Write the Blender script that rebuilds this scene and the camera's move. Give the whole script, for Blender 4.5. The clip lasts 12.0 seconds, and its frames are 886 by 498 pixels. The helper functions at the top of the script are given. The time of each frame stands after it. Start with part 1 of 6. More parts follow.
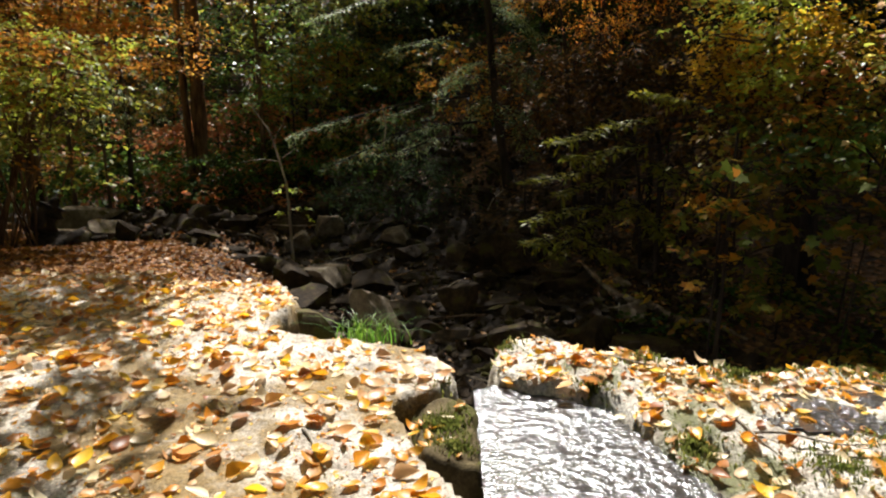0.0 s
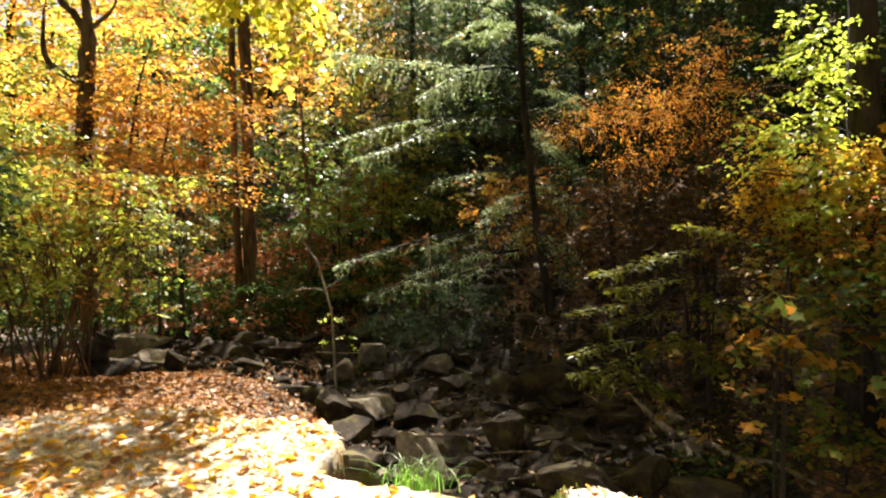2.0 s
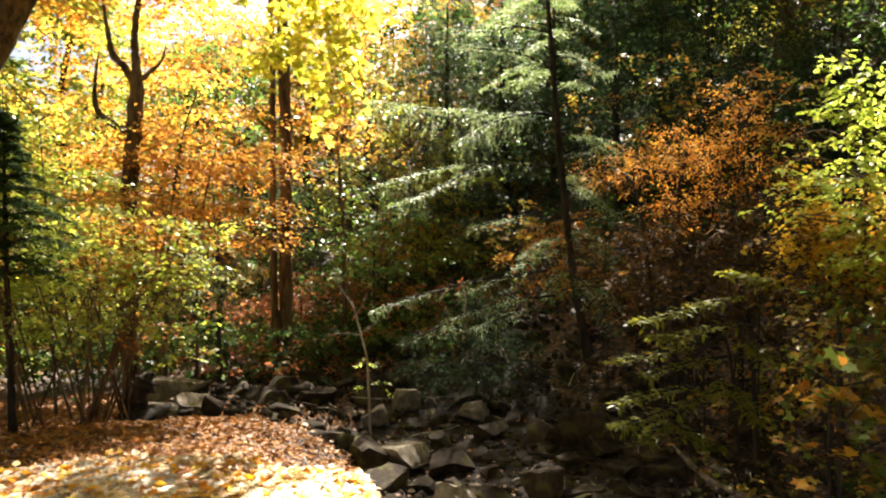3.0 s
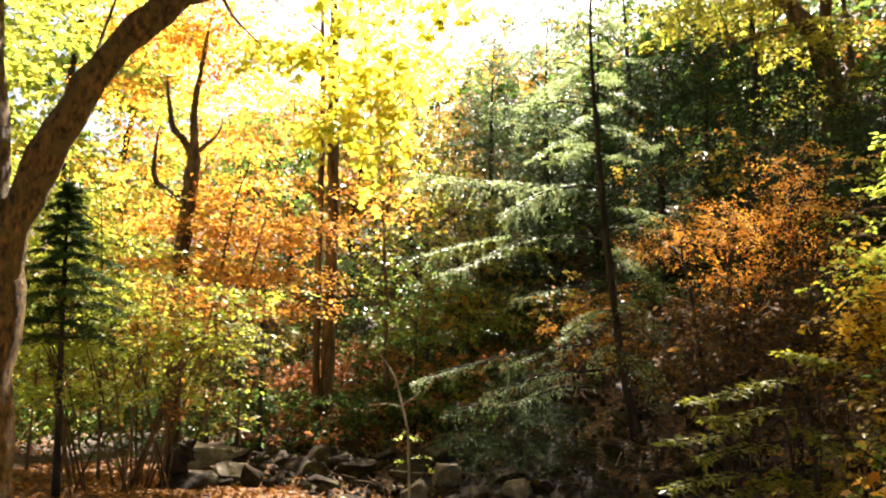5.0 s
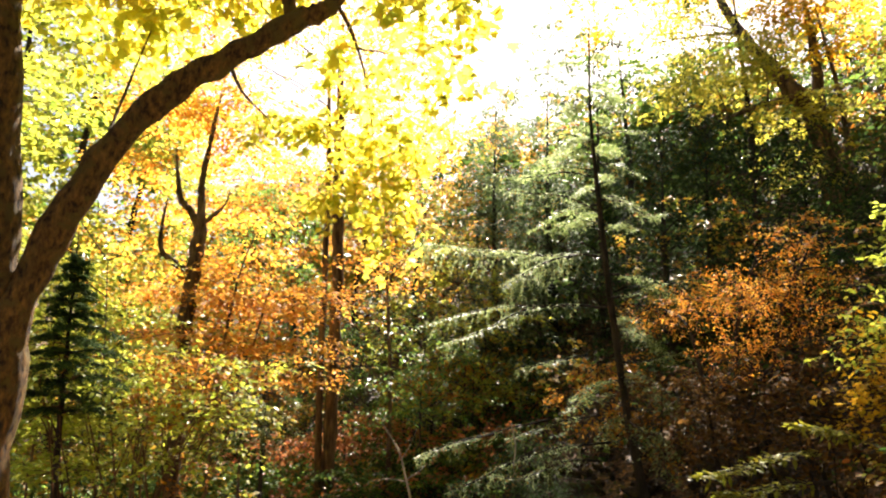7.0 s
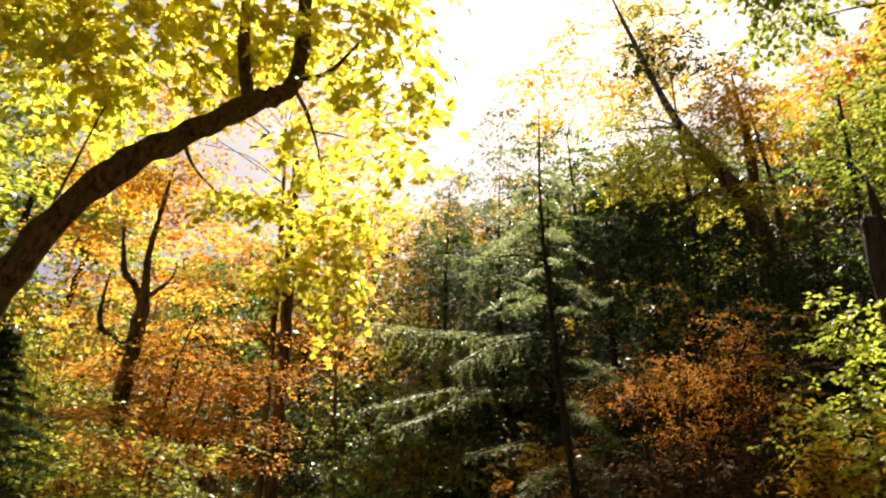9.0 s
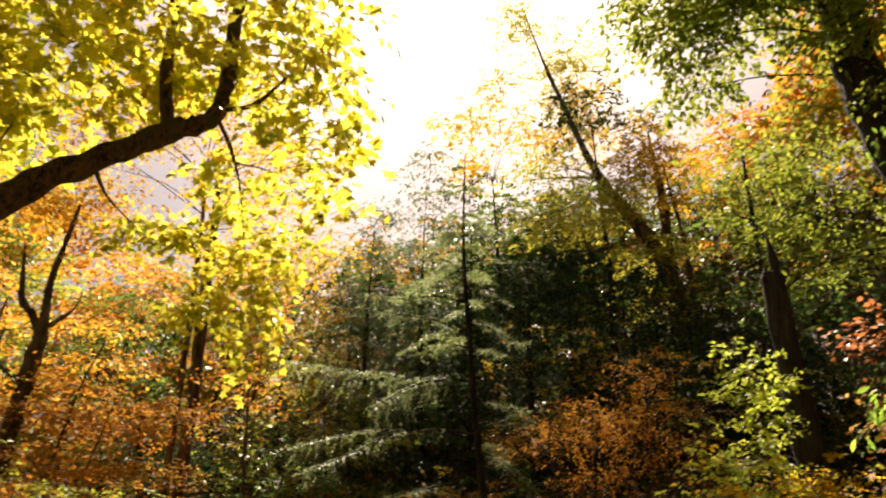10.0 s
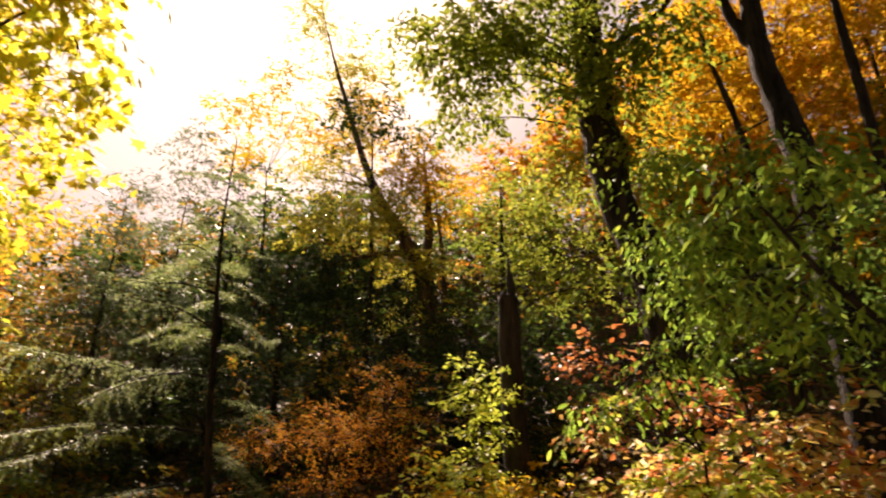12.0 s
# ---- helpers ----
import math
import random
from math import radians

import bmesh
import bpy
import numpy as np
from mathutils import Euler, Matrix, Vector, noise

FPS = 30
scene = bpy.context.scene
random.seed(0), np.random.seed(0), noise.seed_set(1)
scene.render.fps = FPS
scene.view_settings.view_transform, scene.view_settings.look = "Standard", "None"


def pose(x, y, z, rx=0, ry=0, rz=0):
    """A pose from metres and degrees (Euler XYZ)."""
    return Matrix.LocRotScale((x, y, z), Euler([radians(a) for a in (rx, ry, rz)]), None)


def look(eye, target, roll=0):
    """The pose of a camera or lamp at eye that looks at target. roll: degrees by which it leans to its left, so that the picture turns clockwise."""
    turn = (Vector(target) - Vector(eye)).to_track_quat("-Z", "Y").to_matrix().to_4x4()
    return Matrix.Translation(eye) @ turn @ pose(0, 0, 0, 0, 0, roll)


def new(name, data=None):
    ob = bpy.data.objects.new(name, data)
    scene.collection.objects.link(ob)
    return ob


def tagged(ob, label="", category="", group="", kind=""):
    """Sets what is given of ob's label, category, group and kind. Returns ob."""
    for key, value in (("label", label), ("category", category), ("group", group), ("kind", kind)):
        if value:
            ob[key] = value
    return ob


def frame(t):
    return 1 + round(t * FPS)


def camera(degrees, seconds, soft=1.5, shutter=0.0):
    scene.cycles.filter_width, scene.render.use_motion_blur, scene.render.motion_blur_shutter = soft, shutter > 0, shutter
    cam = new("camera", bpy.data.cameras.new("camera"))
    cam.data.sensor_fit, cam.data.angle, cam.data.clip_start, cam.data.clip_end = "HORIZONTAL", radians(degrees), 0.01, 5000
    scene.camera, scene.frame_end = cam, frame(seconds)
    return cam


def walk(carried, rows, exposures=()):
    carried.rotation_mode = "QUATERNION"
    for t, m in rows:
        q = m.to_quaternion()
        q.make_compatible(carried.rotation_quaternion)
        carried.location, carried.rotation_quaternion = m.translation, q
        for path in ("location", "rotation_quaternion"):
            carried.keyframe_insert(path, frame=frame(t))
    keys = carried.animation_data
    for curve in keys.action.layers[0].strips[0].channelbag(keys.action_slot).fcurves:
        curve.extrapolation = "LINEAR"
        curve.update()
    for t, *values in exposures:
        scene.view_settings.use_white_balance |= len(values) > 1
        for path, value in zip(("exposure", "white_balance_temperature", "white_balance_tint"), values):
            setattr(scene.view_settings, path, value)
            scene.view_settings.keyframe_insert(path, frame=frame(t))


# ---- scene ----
cam = camera(66.43, 12.0, soft=2.1, shutter=0.35)
EYE = 1.45
# seconds, offset of the lens from the standing spot (m), yaw to the left, pitch, roll (degrees)
ROWS = [
    (0.0, 0.000, 0.000, -0.000, 0.10, -13.84, 0.00),
    (0.5, -0.010, 0.016, 0.022, 0.51, -11.82, -0.14),
    (1.0, -0.037, 0.001, 0.061, 1.19, -8.93, -0.10),
    (1.5, -0.058, 0.004, 0.091, 2.23, -6.23, -0.30),
    (2.0, -0.058, -0.000, 0.137, 3.39, -3.80, -0.51),
    (2.5, -0.086, 0.001, 0.153, 4.60, -1.78, -0.38),
    (3.0, -0.107, 0.005, 0.164, 6.07, -0.13, -0.50),
    (5.0, -0.147, 0.014, 0.224, 9.55, 5.48, 0.55),
    (5.5, -0.154, 0.010, 0.230, 10.00, 6.94, 0.58),
    (6.0, -0.154, 0.011, 0.239, 10.29, 8.31, 0.49),
    (6.5, -0.161, 0.006, 0.238, 10.12, 9.76, 0.46),
    (8.5, -0.150, -0.016, 0.274, 7.75, 15.99, 0.31),
    (9.0, -0.133, -0.021, 0.279, 5.80, 17.81, 0.60),
    (9.5, -0.131, -0.018, 0.278, 3.17, 19.68, 0.43),
    (10.0, -0.104, -0.013, 0.289, -0.92, 21.21, 0.55),
    (10.5, -0.072, -0.021, 0.290, -5.99, 22.20, 0.86),
    (11.0, -0.032, -0.001, 0.293, -10.66, 22.56, 1.07),
    (11.5, -0.003, 0.005, 0.283, -15.65, 22.34, 0.76),
    (12.0, 0.039, 0.004, 0.290, -21.52, 21.60, 0.46),
]
EXPOSURES = [(0.0, 1.15, 6200, 10), (0.5, 1.4, 6200, 10), (1.0, 1.85, 6200, 10), (1.5, 2.27, 6400, 10), (2.0, 2.4, 6500, 10), (3.0, 2.52, 6500, 10), (5.0, 2.88, 6700, 12), (6.5, 2.78, 6800, 14), (8.5, 1.85, 7100, 14), (9.5, 1.42, 7500, 16), (10.5, 1.25, 7900, 22), (12.0, 1.25, 8200, 28)]
walk(cam, [(t, pose(x, y, EYE + z, 0, 0, yaw) @ pose(0, 0, 0, 90 + pitch, 0, 0) @ pose(0, 0, 0, 0, 0, roll)) for t, x, y, z, yaw, pitch, roll in ROWS], EXPOSURES)

# ---- light: autumn noon sun ahead of the camera, high over the valley ----
SUN_AZ, SUN_EL = -3.0, 50.0  # degrees to the left of +y, and above the horizon
world = bpy.data.worlds.new("sky")
scene.world = world
world.use_nodes = True
wn = world.node_tree.nodes
sky = wn.new("ShaderNodeTexSky")
sky.sky_type, sky.sun_disc = "NISHITA", False
sky.sun_elevation, sky.sun_rotation = radians(SUN_EL), radians(-SUN_AZ)
sky.dust_density, sky.air_density = 5.0, 1.0
world.node_tree.links.new(sky.outputs[0], wn["Background"].inputs[0])
wn["Background"].inputs[1].default_value = 0.034
sun_data = bpy.data.lights.new("sun", "SUN")
sun_data.energy, sun_data.angle, sun_data.color = 5.0, radians(0.6), (1.0, 0.94, 0.84)
sun = new("sun", sun_data)
sun_from = Vector((-math.sin(radians(SUN_AZ)) * math.cos(radians(SUN_EL)), math.cos(radians(SUN_AZ)) * math.cos(radians(SUN_EL)), math.sin(radians(SUN_EL))))
sun.matrix_world = look(sun_from * 60, (0, 0, 0))

# ---- materials ----


def nodes_of(name):
    m = bpy.data.materials.new(name)
    m.use_nodes = True
    return m, m.node_tree.nodes, m.node_tree.links, m.node_tree.nodes["Principled BSDF"]


def ramp(nodes, stops, smooth=True):
    r = nodes.new("ShaderNodeValToRGB")
    r.color_ramp.interpolation = "LINEAR" if smooth else "CONSTANT"
    while len(r.color_ramp.elements) < len(stops):
        r.color_ramp.elements.new(0.5)
    for e, (p, col) in zip(r.color_ramp.elements, stops):
        e.position, e.color = p, (*col, 1)
    return r


def noise_node(nodes, links, scale, detail=6.0, rough=0.6, stretch=None):
    tc = nodes.new("ShaderNodeTexCoord")
    n = nodes.new("ShaderNodeTexNoise")
    n.inputs["Scale"].default_value, n.inputs["Detail"].default_value, n.inputs["Roughness"].default_value = scale, detail, rough
    if stretch:
        mp = nodes.new("ShaderNodeMapping")
        mp.inputs["Scale"].default_value = stretch
        links.new(tc.outputs["Object"], mp.inputs[0])
        links.new(mp.outputs[0], n.inputs[0])
    else:
        links.new(tc.outputs["Object"], n.inputs[0])
    return n


def leaf_material(name, colours, through_share=0.55, rough=0.42, spec=0.34):
    """Thin leaf: colour differs from leaf to leaf, light passes through it."""
    m, nodes, links, p = nodes_of(name)
    geo = nodes.new("ShaderNodeNewGeometry")
    k = len(colours)
    r = ramp(nodes, [(i / max(k - 1, 1), c) for i, c in enumerate(colours)])
    links.new(geo.outputs["Random Per Island"], r.inputs[0])
    n = noise_node(nodes, links, 14.0, 3.0)
    mix = nodes.new("ShaderNodeMix")
    mix.data_type, mix.blend_type = "RGBA", "MULTIPLY"
    mix.inputs[0].default_value = 0.5
    nr = ramp(nodes, [(0.3, (0.62, 0.6, 0.5)), (0.65, (1.0, 1.0, 1.0))])
    links.new(n.outputs[0], nr.inputs[0])
    links.new(r.outputs[0], mix.inputs[6])
    links.new(nr.outputs[0], mix.inputs[7])
    links.new(mix.outputs[2], p.inputs["Base Color"])
    p.inputs["Roughness"].default_value = rough
    p.inputs["Specular IOR Level"].default_value = spec
    t = nodes.new("ShaderNodeBsdfTranslucent")
    hs = nodes.new("ShaderNodeHueSaturation")
    hs.inputs["Saturation"].default_value, hs.inputs["Value"].default_value = 1.0, 1.5
    links.new(mix.outputs[2], hs.inputs["Color"])
    links.new(hs.outputs[0], t.inputs[0])
    ms = nodes.new("ShaderNodeMixShader")
    ms.inputs[0].default_value = through_share
    links.new(p.outputs[0], ms.inputs[1])
    links.new(t.outputs[0], ms.inputs[2])
    links.new(ms.outputs[0], nodes["Material Output"].inputs[0])
    return m


def picked_leaf_material(name, colours):
    """As the fallen leaves, but the colour differs from object to object."""
    m = leaf_material(name, colours, 0.3, 0.4, 0.5)
    nodes, links = m.node_tree.nodes, m.node_tree.links
    info = nodes.new("ShaderNodeObjectInfo")
    for r in [n for n in nodes if n.type == "VALTORGB"]:
        if r.inputs[0].links and r.inputs[0].links[0].from_node.type == "NEW_GEOMETRY":
            links.new(info.outputs["Random"], r.inputs[0])
    return m


def bark_material(name, dark, light, scale=9.0, moss=None, stretch=(1.0, 1.0, 0.22)):
    m, nodes, links, p = nodes_of(name)
    n = noise_node(nodes, links, scale, 8.0, 0.65, stretch)
    r = ramp(nodes, [(0.38, dark), (0.52, tuple((a + b) / 2 for a, b in zip(dark, light))), (0.66, light)])
    links.new(n.outputs[0], r.inputs[0])
    out = r.outputs[0]
    if moss:
        n2 = noise_node(nodes, links, 6.5, 7.0, 0.7)
        r2 = ramp(nodes, [(0.5, (0, 0, 0)), (0.6, (1, 1, 1))])
        links.new(n2.outputs[0], r2.inputs[0])
        mix = nodes.new("ShaderNodeMix")
        mix.data_type = "RGBA"
        links.new(r2.outputs[0], mix.inputs[0])
        links.new(out, mix.inputs[6])
        mix.inputs[7].default_value = (*moss, 1)
        out = mix.outputs[2]
    links.new(out, p.inputs["Base Color"])
    p.inputs["Roughness"].default_value = 0.85
    p.inputs["Specular IOR Level"].default_value = 0.2
    b = nodes.new("ShaderNodeBump")
    b.inputs["Strength"].default_value, b.inputs["Distance"].default_value = 1.0, 0.06
    links.new(n.outputs[0], b.inputs["Height"])
    links.new(b.outputs[0], p.inputs["Normal"])
    return m


def stone_material(name, dark, mid, light, moss=(0.10, 0.13, 0.03), moss_from=0.6, wet=0.85, scale=3.0):
    m, nodes, links, p = nodes_of(name)
    n1 = noise_node(nodes, links, scale, 10.0, 0.7)
    n2 = noise_node(nodes, links, scale * 14, 4.0, 0.7)
    r = ramp(nodes, [(0.3, dark), (0.5, mid), (0.68, light)])
    add = nodes.new("ShaderNodeMath")
    add.operation = "MULTIPLY_ADD"
    add.inputs[1].default_value, add.inputs[2].default_value = 0.35, -0.17
    links.new(n2.outputs[0], add.inputs[0])
    s = nodes.new("ShaderNodeMath")
    links.new(add.outputs[0], s.inputs[0])
    links.new(n1.outputs[0], s.inputs[1])
    links.new(s.outputs[0], r.inputs[0])
    n3 = noise_node(nodes, links, scale * 0.8, 8.0, 0.65)
    r3 = ramp(nodes, [(moss_from, (0, 0, 0)), (moss_from + 0.07, (1, 1, 1))])
    links.new(n3.outputs[0], r3.inputs[0])
    mix = nodes.new("ShaderNodeMix")
    mix.data_type = "RGBA"
    links.new(r3.outputs[0], mix.inputs[0])
    links.new(r.outputs[0], mix.inputs[6])
    mix.inputs[7].default_value = (*moss, 1)
    links.new(mix.outputs[2], p.inputs["Base Color"])
    p.inputs["Roughness"].default_value = wet
    p.inputs["Specular IOR Level"].default_value = 0.4 if wet < 0.4 else 0.12
    b = nodes.new("ShaderNodeBump")
    b.inputs["Strength"].default_value, b.inputs["Distance"].default_value = 0.7, 0.03
    links.new(s.outputs[0], b.inputs["Height"])
    links.new(b.outputs[0], p.inputs["Normal"])
    return m


def slab_material(name="weathered_slab_rock", film=(0.25, 0.16, 0.045), film_from=0.47):
    """Weathered rock: pale grey and tan with fine grain, broad damp ochre film, dark cracks and pits."""
    m, nodes, links, p = nodes_of(name)
    broad = noise_node(nodes, links, 1.3, 7.0, 0.6)
    patch = noise_node(nodes, links, 5.0, 10.0, 0.72)
    grain = noise_node(nodes, links, 70.0, 4.0, 0.7)
    base = ramp(nodes, [(0.30, (0.10, 0.08, 0.06)), (0.42, (0.36, 0.31, 0.25)), (0.52, (0.62, 0.57, 0.50)), (0.64, (0.80, 0.77, 0.71))])
    links.new(patch.outputs[0], base.inputs[0])
    edge = nodes.new("ShaderNodeMath")
    edge.operation = "MULTIPLY_ADD"
    edge.inputs[1].default_value, edge.inputs[2].default_value = 0.3, -0.15
    links.new(patch.outputs[0], edge.inputs[0])
    both = nodes.new("ShaderNodeMath")
    links.new(edge.outputs[0], both.inputs[0])
    links.new(broad.outputs[0], both.inputs[1])
    cover = ramp(nodes, [(film_from, (0, 0, 0)), (film_from + 0.07, (0.92, 0.92, 0.92))])
    links.new(both.outputs[0], cover.inputs[0])
    a = nodes.new("ShaderNodeMix")
    a.data_type = "RGBA"
    links.new(cover.outputs[0], a.inputs[0])
    links.new(base.outputs[0], a.inputs[6])
    a.inputs[7].default_value = (*film, 1)
    speck = ramp(nodes, [(0.34, (0.22, 0.19, 0.16)), (0.46, (0.8, 0.78, 0.75)), (0.56, (1.0, 1.0, 1.0)), (0.66, (1.5, 1.5, 1.45))])
    links.new(grain.outputs[0], speck.inputs[0])
    c = nodes.new("ShaderNodeMix")
    c.data_type, c.blend_type = "RGBA", "MULTIPLY"
    c.inputs[0].default_value = 0.85
    links.new(a.outputs[2], c.inputs[6])
    links.new(speck.outputs[0], c.inputs[7])
    links.new(c.outputs[2], p.inputs["Base Color"])
    rr = ramp(nodes, [(0.0, (0.6, 0.6, 0.6)), (0.9, (0.36, 0.36, 0.36))])
    links.new(cover.outputs[0], rr.inputs[0])
    links.new(rr.outputs[0], p.inputs["Roughness"])
    h = nodes.new("ShaderNodeMath")
    h.operation = "MULTIPLY_ADD"
    h.inputs[1].default_value = 0.16
    links.new(grain.outputs[0], h.inputs[0])
    links.new(patch.outputs[0], h.inputs[2])
    b = nodes.new("ShaderNodeBump")
    b.inputs["Strength"].default_value, b.inputs["Distance"].default_value = 0.9, 0.05
    links.new(h.outputs[0], b.inputs["Height"])
    links.new(b.outputs[0], p.inputs["Normal"])
    return m


def litter_material():
    """Forest floor: brown fallen leaves and dark humus."""
    m, nodes, links, p = nodes_of("leaf_litter_ground")
    tc = nodes.new("ShaderNodeTexCoord")
    v = nodes.new("ShaderNodeTexVoronoi")
    v.inputs["Scale"].default_value = 16.0
    links.new(tc.outputs["Object"], v.inputs["Vector"])
    sep = nodes.new("ShaderNodeSeparateColor")
    links.new(v.outputs["Color"], sep.inputs[0])
    r = ramp(nodes, [(0.0, (0.02, 0.013, 0.008)), (0.35, (0.06, 0.034, 0.016)), (0.7, (0.14, 0.07, 0.026)), (1.0, (0.24, 0.13, 0.05))])
    links.new(sep.outputs[0], r.inputs[0])
    n = noise_node(nodes, links, 0.7, 6.0)
    r2 = ramp(nodes, [(0.38, (0.25, 0.22, 0.2)), (0.6, (1, 1, 1))])
    links.new(n.outputs[0], r2.inputs[0])
    mix = nodes.new("ShaderNodeMix")
    mix.data_type, mix.blend_type = "RGBA", "MULTIPLY"
    mix.inputs[0].default_value = 1.0
    links.new(r.outputs[0], mix.inputs[6])
    links.new(r2.outputs[0], mix.inputs[7])
    links.new(mix.outputs[2], p.inputs["Base Color"])
    p.inputs["Roughness"].default_value = 0.8
    b = nodes.new("ShaderNodeBump")
    b.inputs["Strength"].default_value, b.inputs["Distance"].default_value = 1.0, 0.04
    links.new(v.outputs["Distance"], b.inputs["Height"])
    links.new(b.outputs[0], p.inputs["Normal"])
    return m


def water_material():
    m, nodes, links, p = nodes_of("shallow_water")
    p.inputs["Base Color"].default_value = (0.03, 0.028, 0.03, 1)
    p.inputs["Roughness"].default_value = 0.17
    p.inputs["Specular IOR Level"].default_value = 0.9
    n = noise_node(nodes, links, 24.0, 3.5, 0.55, (0.8, 1.0, 1.0))
    b = nodes.new("ShaderNodeBump")
    b.inputs["Strength"].default_value, b.inputs["Distance"].default_value = 1.0, 0.02
    links.new(n.outputs[0], b.inputs["Height"])
    links.new(b.outputs[0], p.inputs["Normal"])
    return m


M_YELLOW = leaf_material("yellow_maple_leaf", [(0.51, 0.46, 0.05), (0.62, 0.56, 0.08), (0.31, 0.36, 0.035), (0.57, 0.39, 0.04)], 0.64)
M_GOLD = leaf_material("gold_leaf", [(0.54, 0.30, 0.02), (0.60, 0.42, 0.03), (0.48, 0.23, 0.02), (0.46, 0.38, 0.03)], 0.6, 0.55, 0.15)
M_OAKYELLOW = leaf_material("yellow_oak_leaf", [(0.36, 0.36, 0.05), (0.48, 0.44, 0.06), (0.24, 0.27, 0.04), (0.52, 0.40, 0.05)], 0.6)
M_GOLDAMBER = leaf_material("amber_beech_leaf", [(0.52, 0.23, 0.025), (0.62, 0.37, 0.04), (0.42, 0.15, 0.02), (0.62, 0.46, 0.08), (0.36, 0.28, 0.035)], 0.62, 0.5, 0.14)
M_YGREEN = leaf_material("yellow_green_leaf", [(0.24, 0.29, 0.04), (0.40, 0.39, 0.05), (0.15, 0.22, 0.03), (0.38, 0.34, 0.05)], 0.58)
M_GREEN = leaf_material("green_leaf", [(0.07, 0.15, 0.03), (0.13, 0.22, 0.04), (0.05, 0.10, 0.02), (0.22, 0.27, 0.04)], 0.55)
M_DGREEN = leaf_material("dark_green_leaf", [(0.03, 0.06, 0.015), (0.05, 0.09, 0.02), (0.08, 0.10, 0.02)], 0.4, 0.7, 0.06)
M_ORANGE = leaf_material("orange_beech_leaf", [(0.44, 0.165, 0.022), (0.52, 0.24, 0.03), (0.32, 0.11, 0.018), (0.52, 0.34, 0.06), (0.40, 0.14, 0.022), (0.34, 0.28, 0.035)], 0.6, 0.5, 0.14)
M_RUST = leaf_material("rust_red_leaf", [(0.38, 0.11, 0.03), (0.46, 0.19, 0.06), (0.28, 0.08, 0.03), (0.44, 0.24, 0.10)], 0.5)
M_MIX = leaf_material("mixed_autumn_leaf", [(0.10, 0.16, 0.03), (0.36, 0.32, 0.04), (0.44, 0.20, 0.03), (0.20, 0.22, 0.03), (0.34, 0.10, 0.02)], 0.5)
M_NEEDLE = leaf_material("hemlock_needle", [(0.18, 0.24, 0.09), (0.32, 0.38, 0.17), (0.10, 0.14, 0.05)], 0.52, 0.4, 0.55)
M_HEMFAR = leaf_material("grey_green_hemlock_needle", [(0.08, 0.12, 0.05), (0.15, 0.20, 0.09), (0.05, 0.08, 0.03)], 0.4, 0.55, 0.25)
M_HEMCROWN = leaf_material("hemlock_crown_needle", [(0.16, 0.22, 0.07), (0.29, 0.35, 0.13), (0.09, 0.13, 0.04)], 0.54, 0.42, 0.45)
# Dark needle colour; carries shade as well as the conifers' own tone.
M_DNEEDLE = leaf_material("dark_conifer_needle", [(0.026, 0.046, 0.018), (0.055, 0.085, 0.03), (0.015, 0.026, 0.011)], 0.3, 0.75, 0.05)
M_SPRUCE = leaf_material("spruce_needle", [(0.03, 0.06, 0.02), (0.07, 0.12, 0.03), (0.018, 0.032, 0.012)], 0.35, 0.7, 0.08)
M_VINE = leaf_material("bright_vine_leaf", [(0.40, 0.46, 0.06), (0.30, 0.40, 0.05), (0.50, 0.48, 0.07)], 0.6)
M_BRIGHTMIX = leaf_material("cream_red_yellow_leaf", [(0.62, 0.56, 0.14), (0.46, 0.09, 0.03), (0.68, 0.60, 0.36), (0.34, 0.42, 0.06), (0.50, 0.14, 0.05), (0.60, 0.46, 0.12)], 0.58)
M_GOLDBEECH = leaf_material("golden_beech_leaf", [(0.54, 0.20, 0.02), (0.62, 0.32, 0.028), (0.42, 0.13, 0.018), (0.62, 0.42, 0.065), (0.50, 0.17, 0.018), (0.36, 0.12, 0.018)], 0.6, 0.45, 0.22)
# Darker copy of the yellow-green leaf, with the shrub's shade put into the colour.
M_SHADEGREEN = leaf_material("shade_darkened_yellow_green_leaf", [(0.16, 0.18, 0.02), (0.27, 0.26, 0.025), (0.09, 0.11, 0.015), (0.31, 0.25, 0.025)], 0.5, 0.45, 0.25)
M_HICKORY = leaf_material("glossy_hickory_leaf", [(0.14, 0.25, 0.035), (0.24, 0.38, 0.05), (0.09, 0.17, 0.025), (0.36, 0.44, 0.06)], 0.64, 0.5, 0.2)
M_OAKGREEN = leaf_material("oak_green_leaf", [(0.15, 0.21, 0.03), (0.27, 0.31, 0.04), (0.10, 0.15, 0.02), (0.34, 0.33, 0.05)], 0.58, 0.55, 0.15)
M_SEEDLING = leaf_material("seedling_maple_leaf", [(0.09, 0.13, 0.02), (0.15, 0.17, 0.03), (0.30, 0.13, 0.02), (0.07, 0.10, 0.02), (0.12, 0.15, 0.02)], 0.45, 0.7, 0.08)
# Brown lowered to near black to stand for shade under the orange bush.
M_SHADEBROWN = leaf_material("shade_brown_leaf", [(0.06, 0.032, 0.012), (0.12, 0.06, 0.02), (0.035, 0.03, 0.012), (0.16, 0.08, 0.02)], 0.35, 0.7, 0.08)
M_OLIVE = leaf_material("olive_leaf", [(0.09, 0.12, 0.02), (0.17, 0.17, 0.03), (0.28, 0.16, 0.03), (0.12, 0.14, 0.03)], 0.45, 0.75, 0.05)
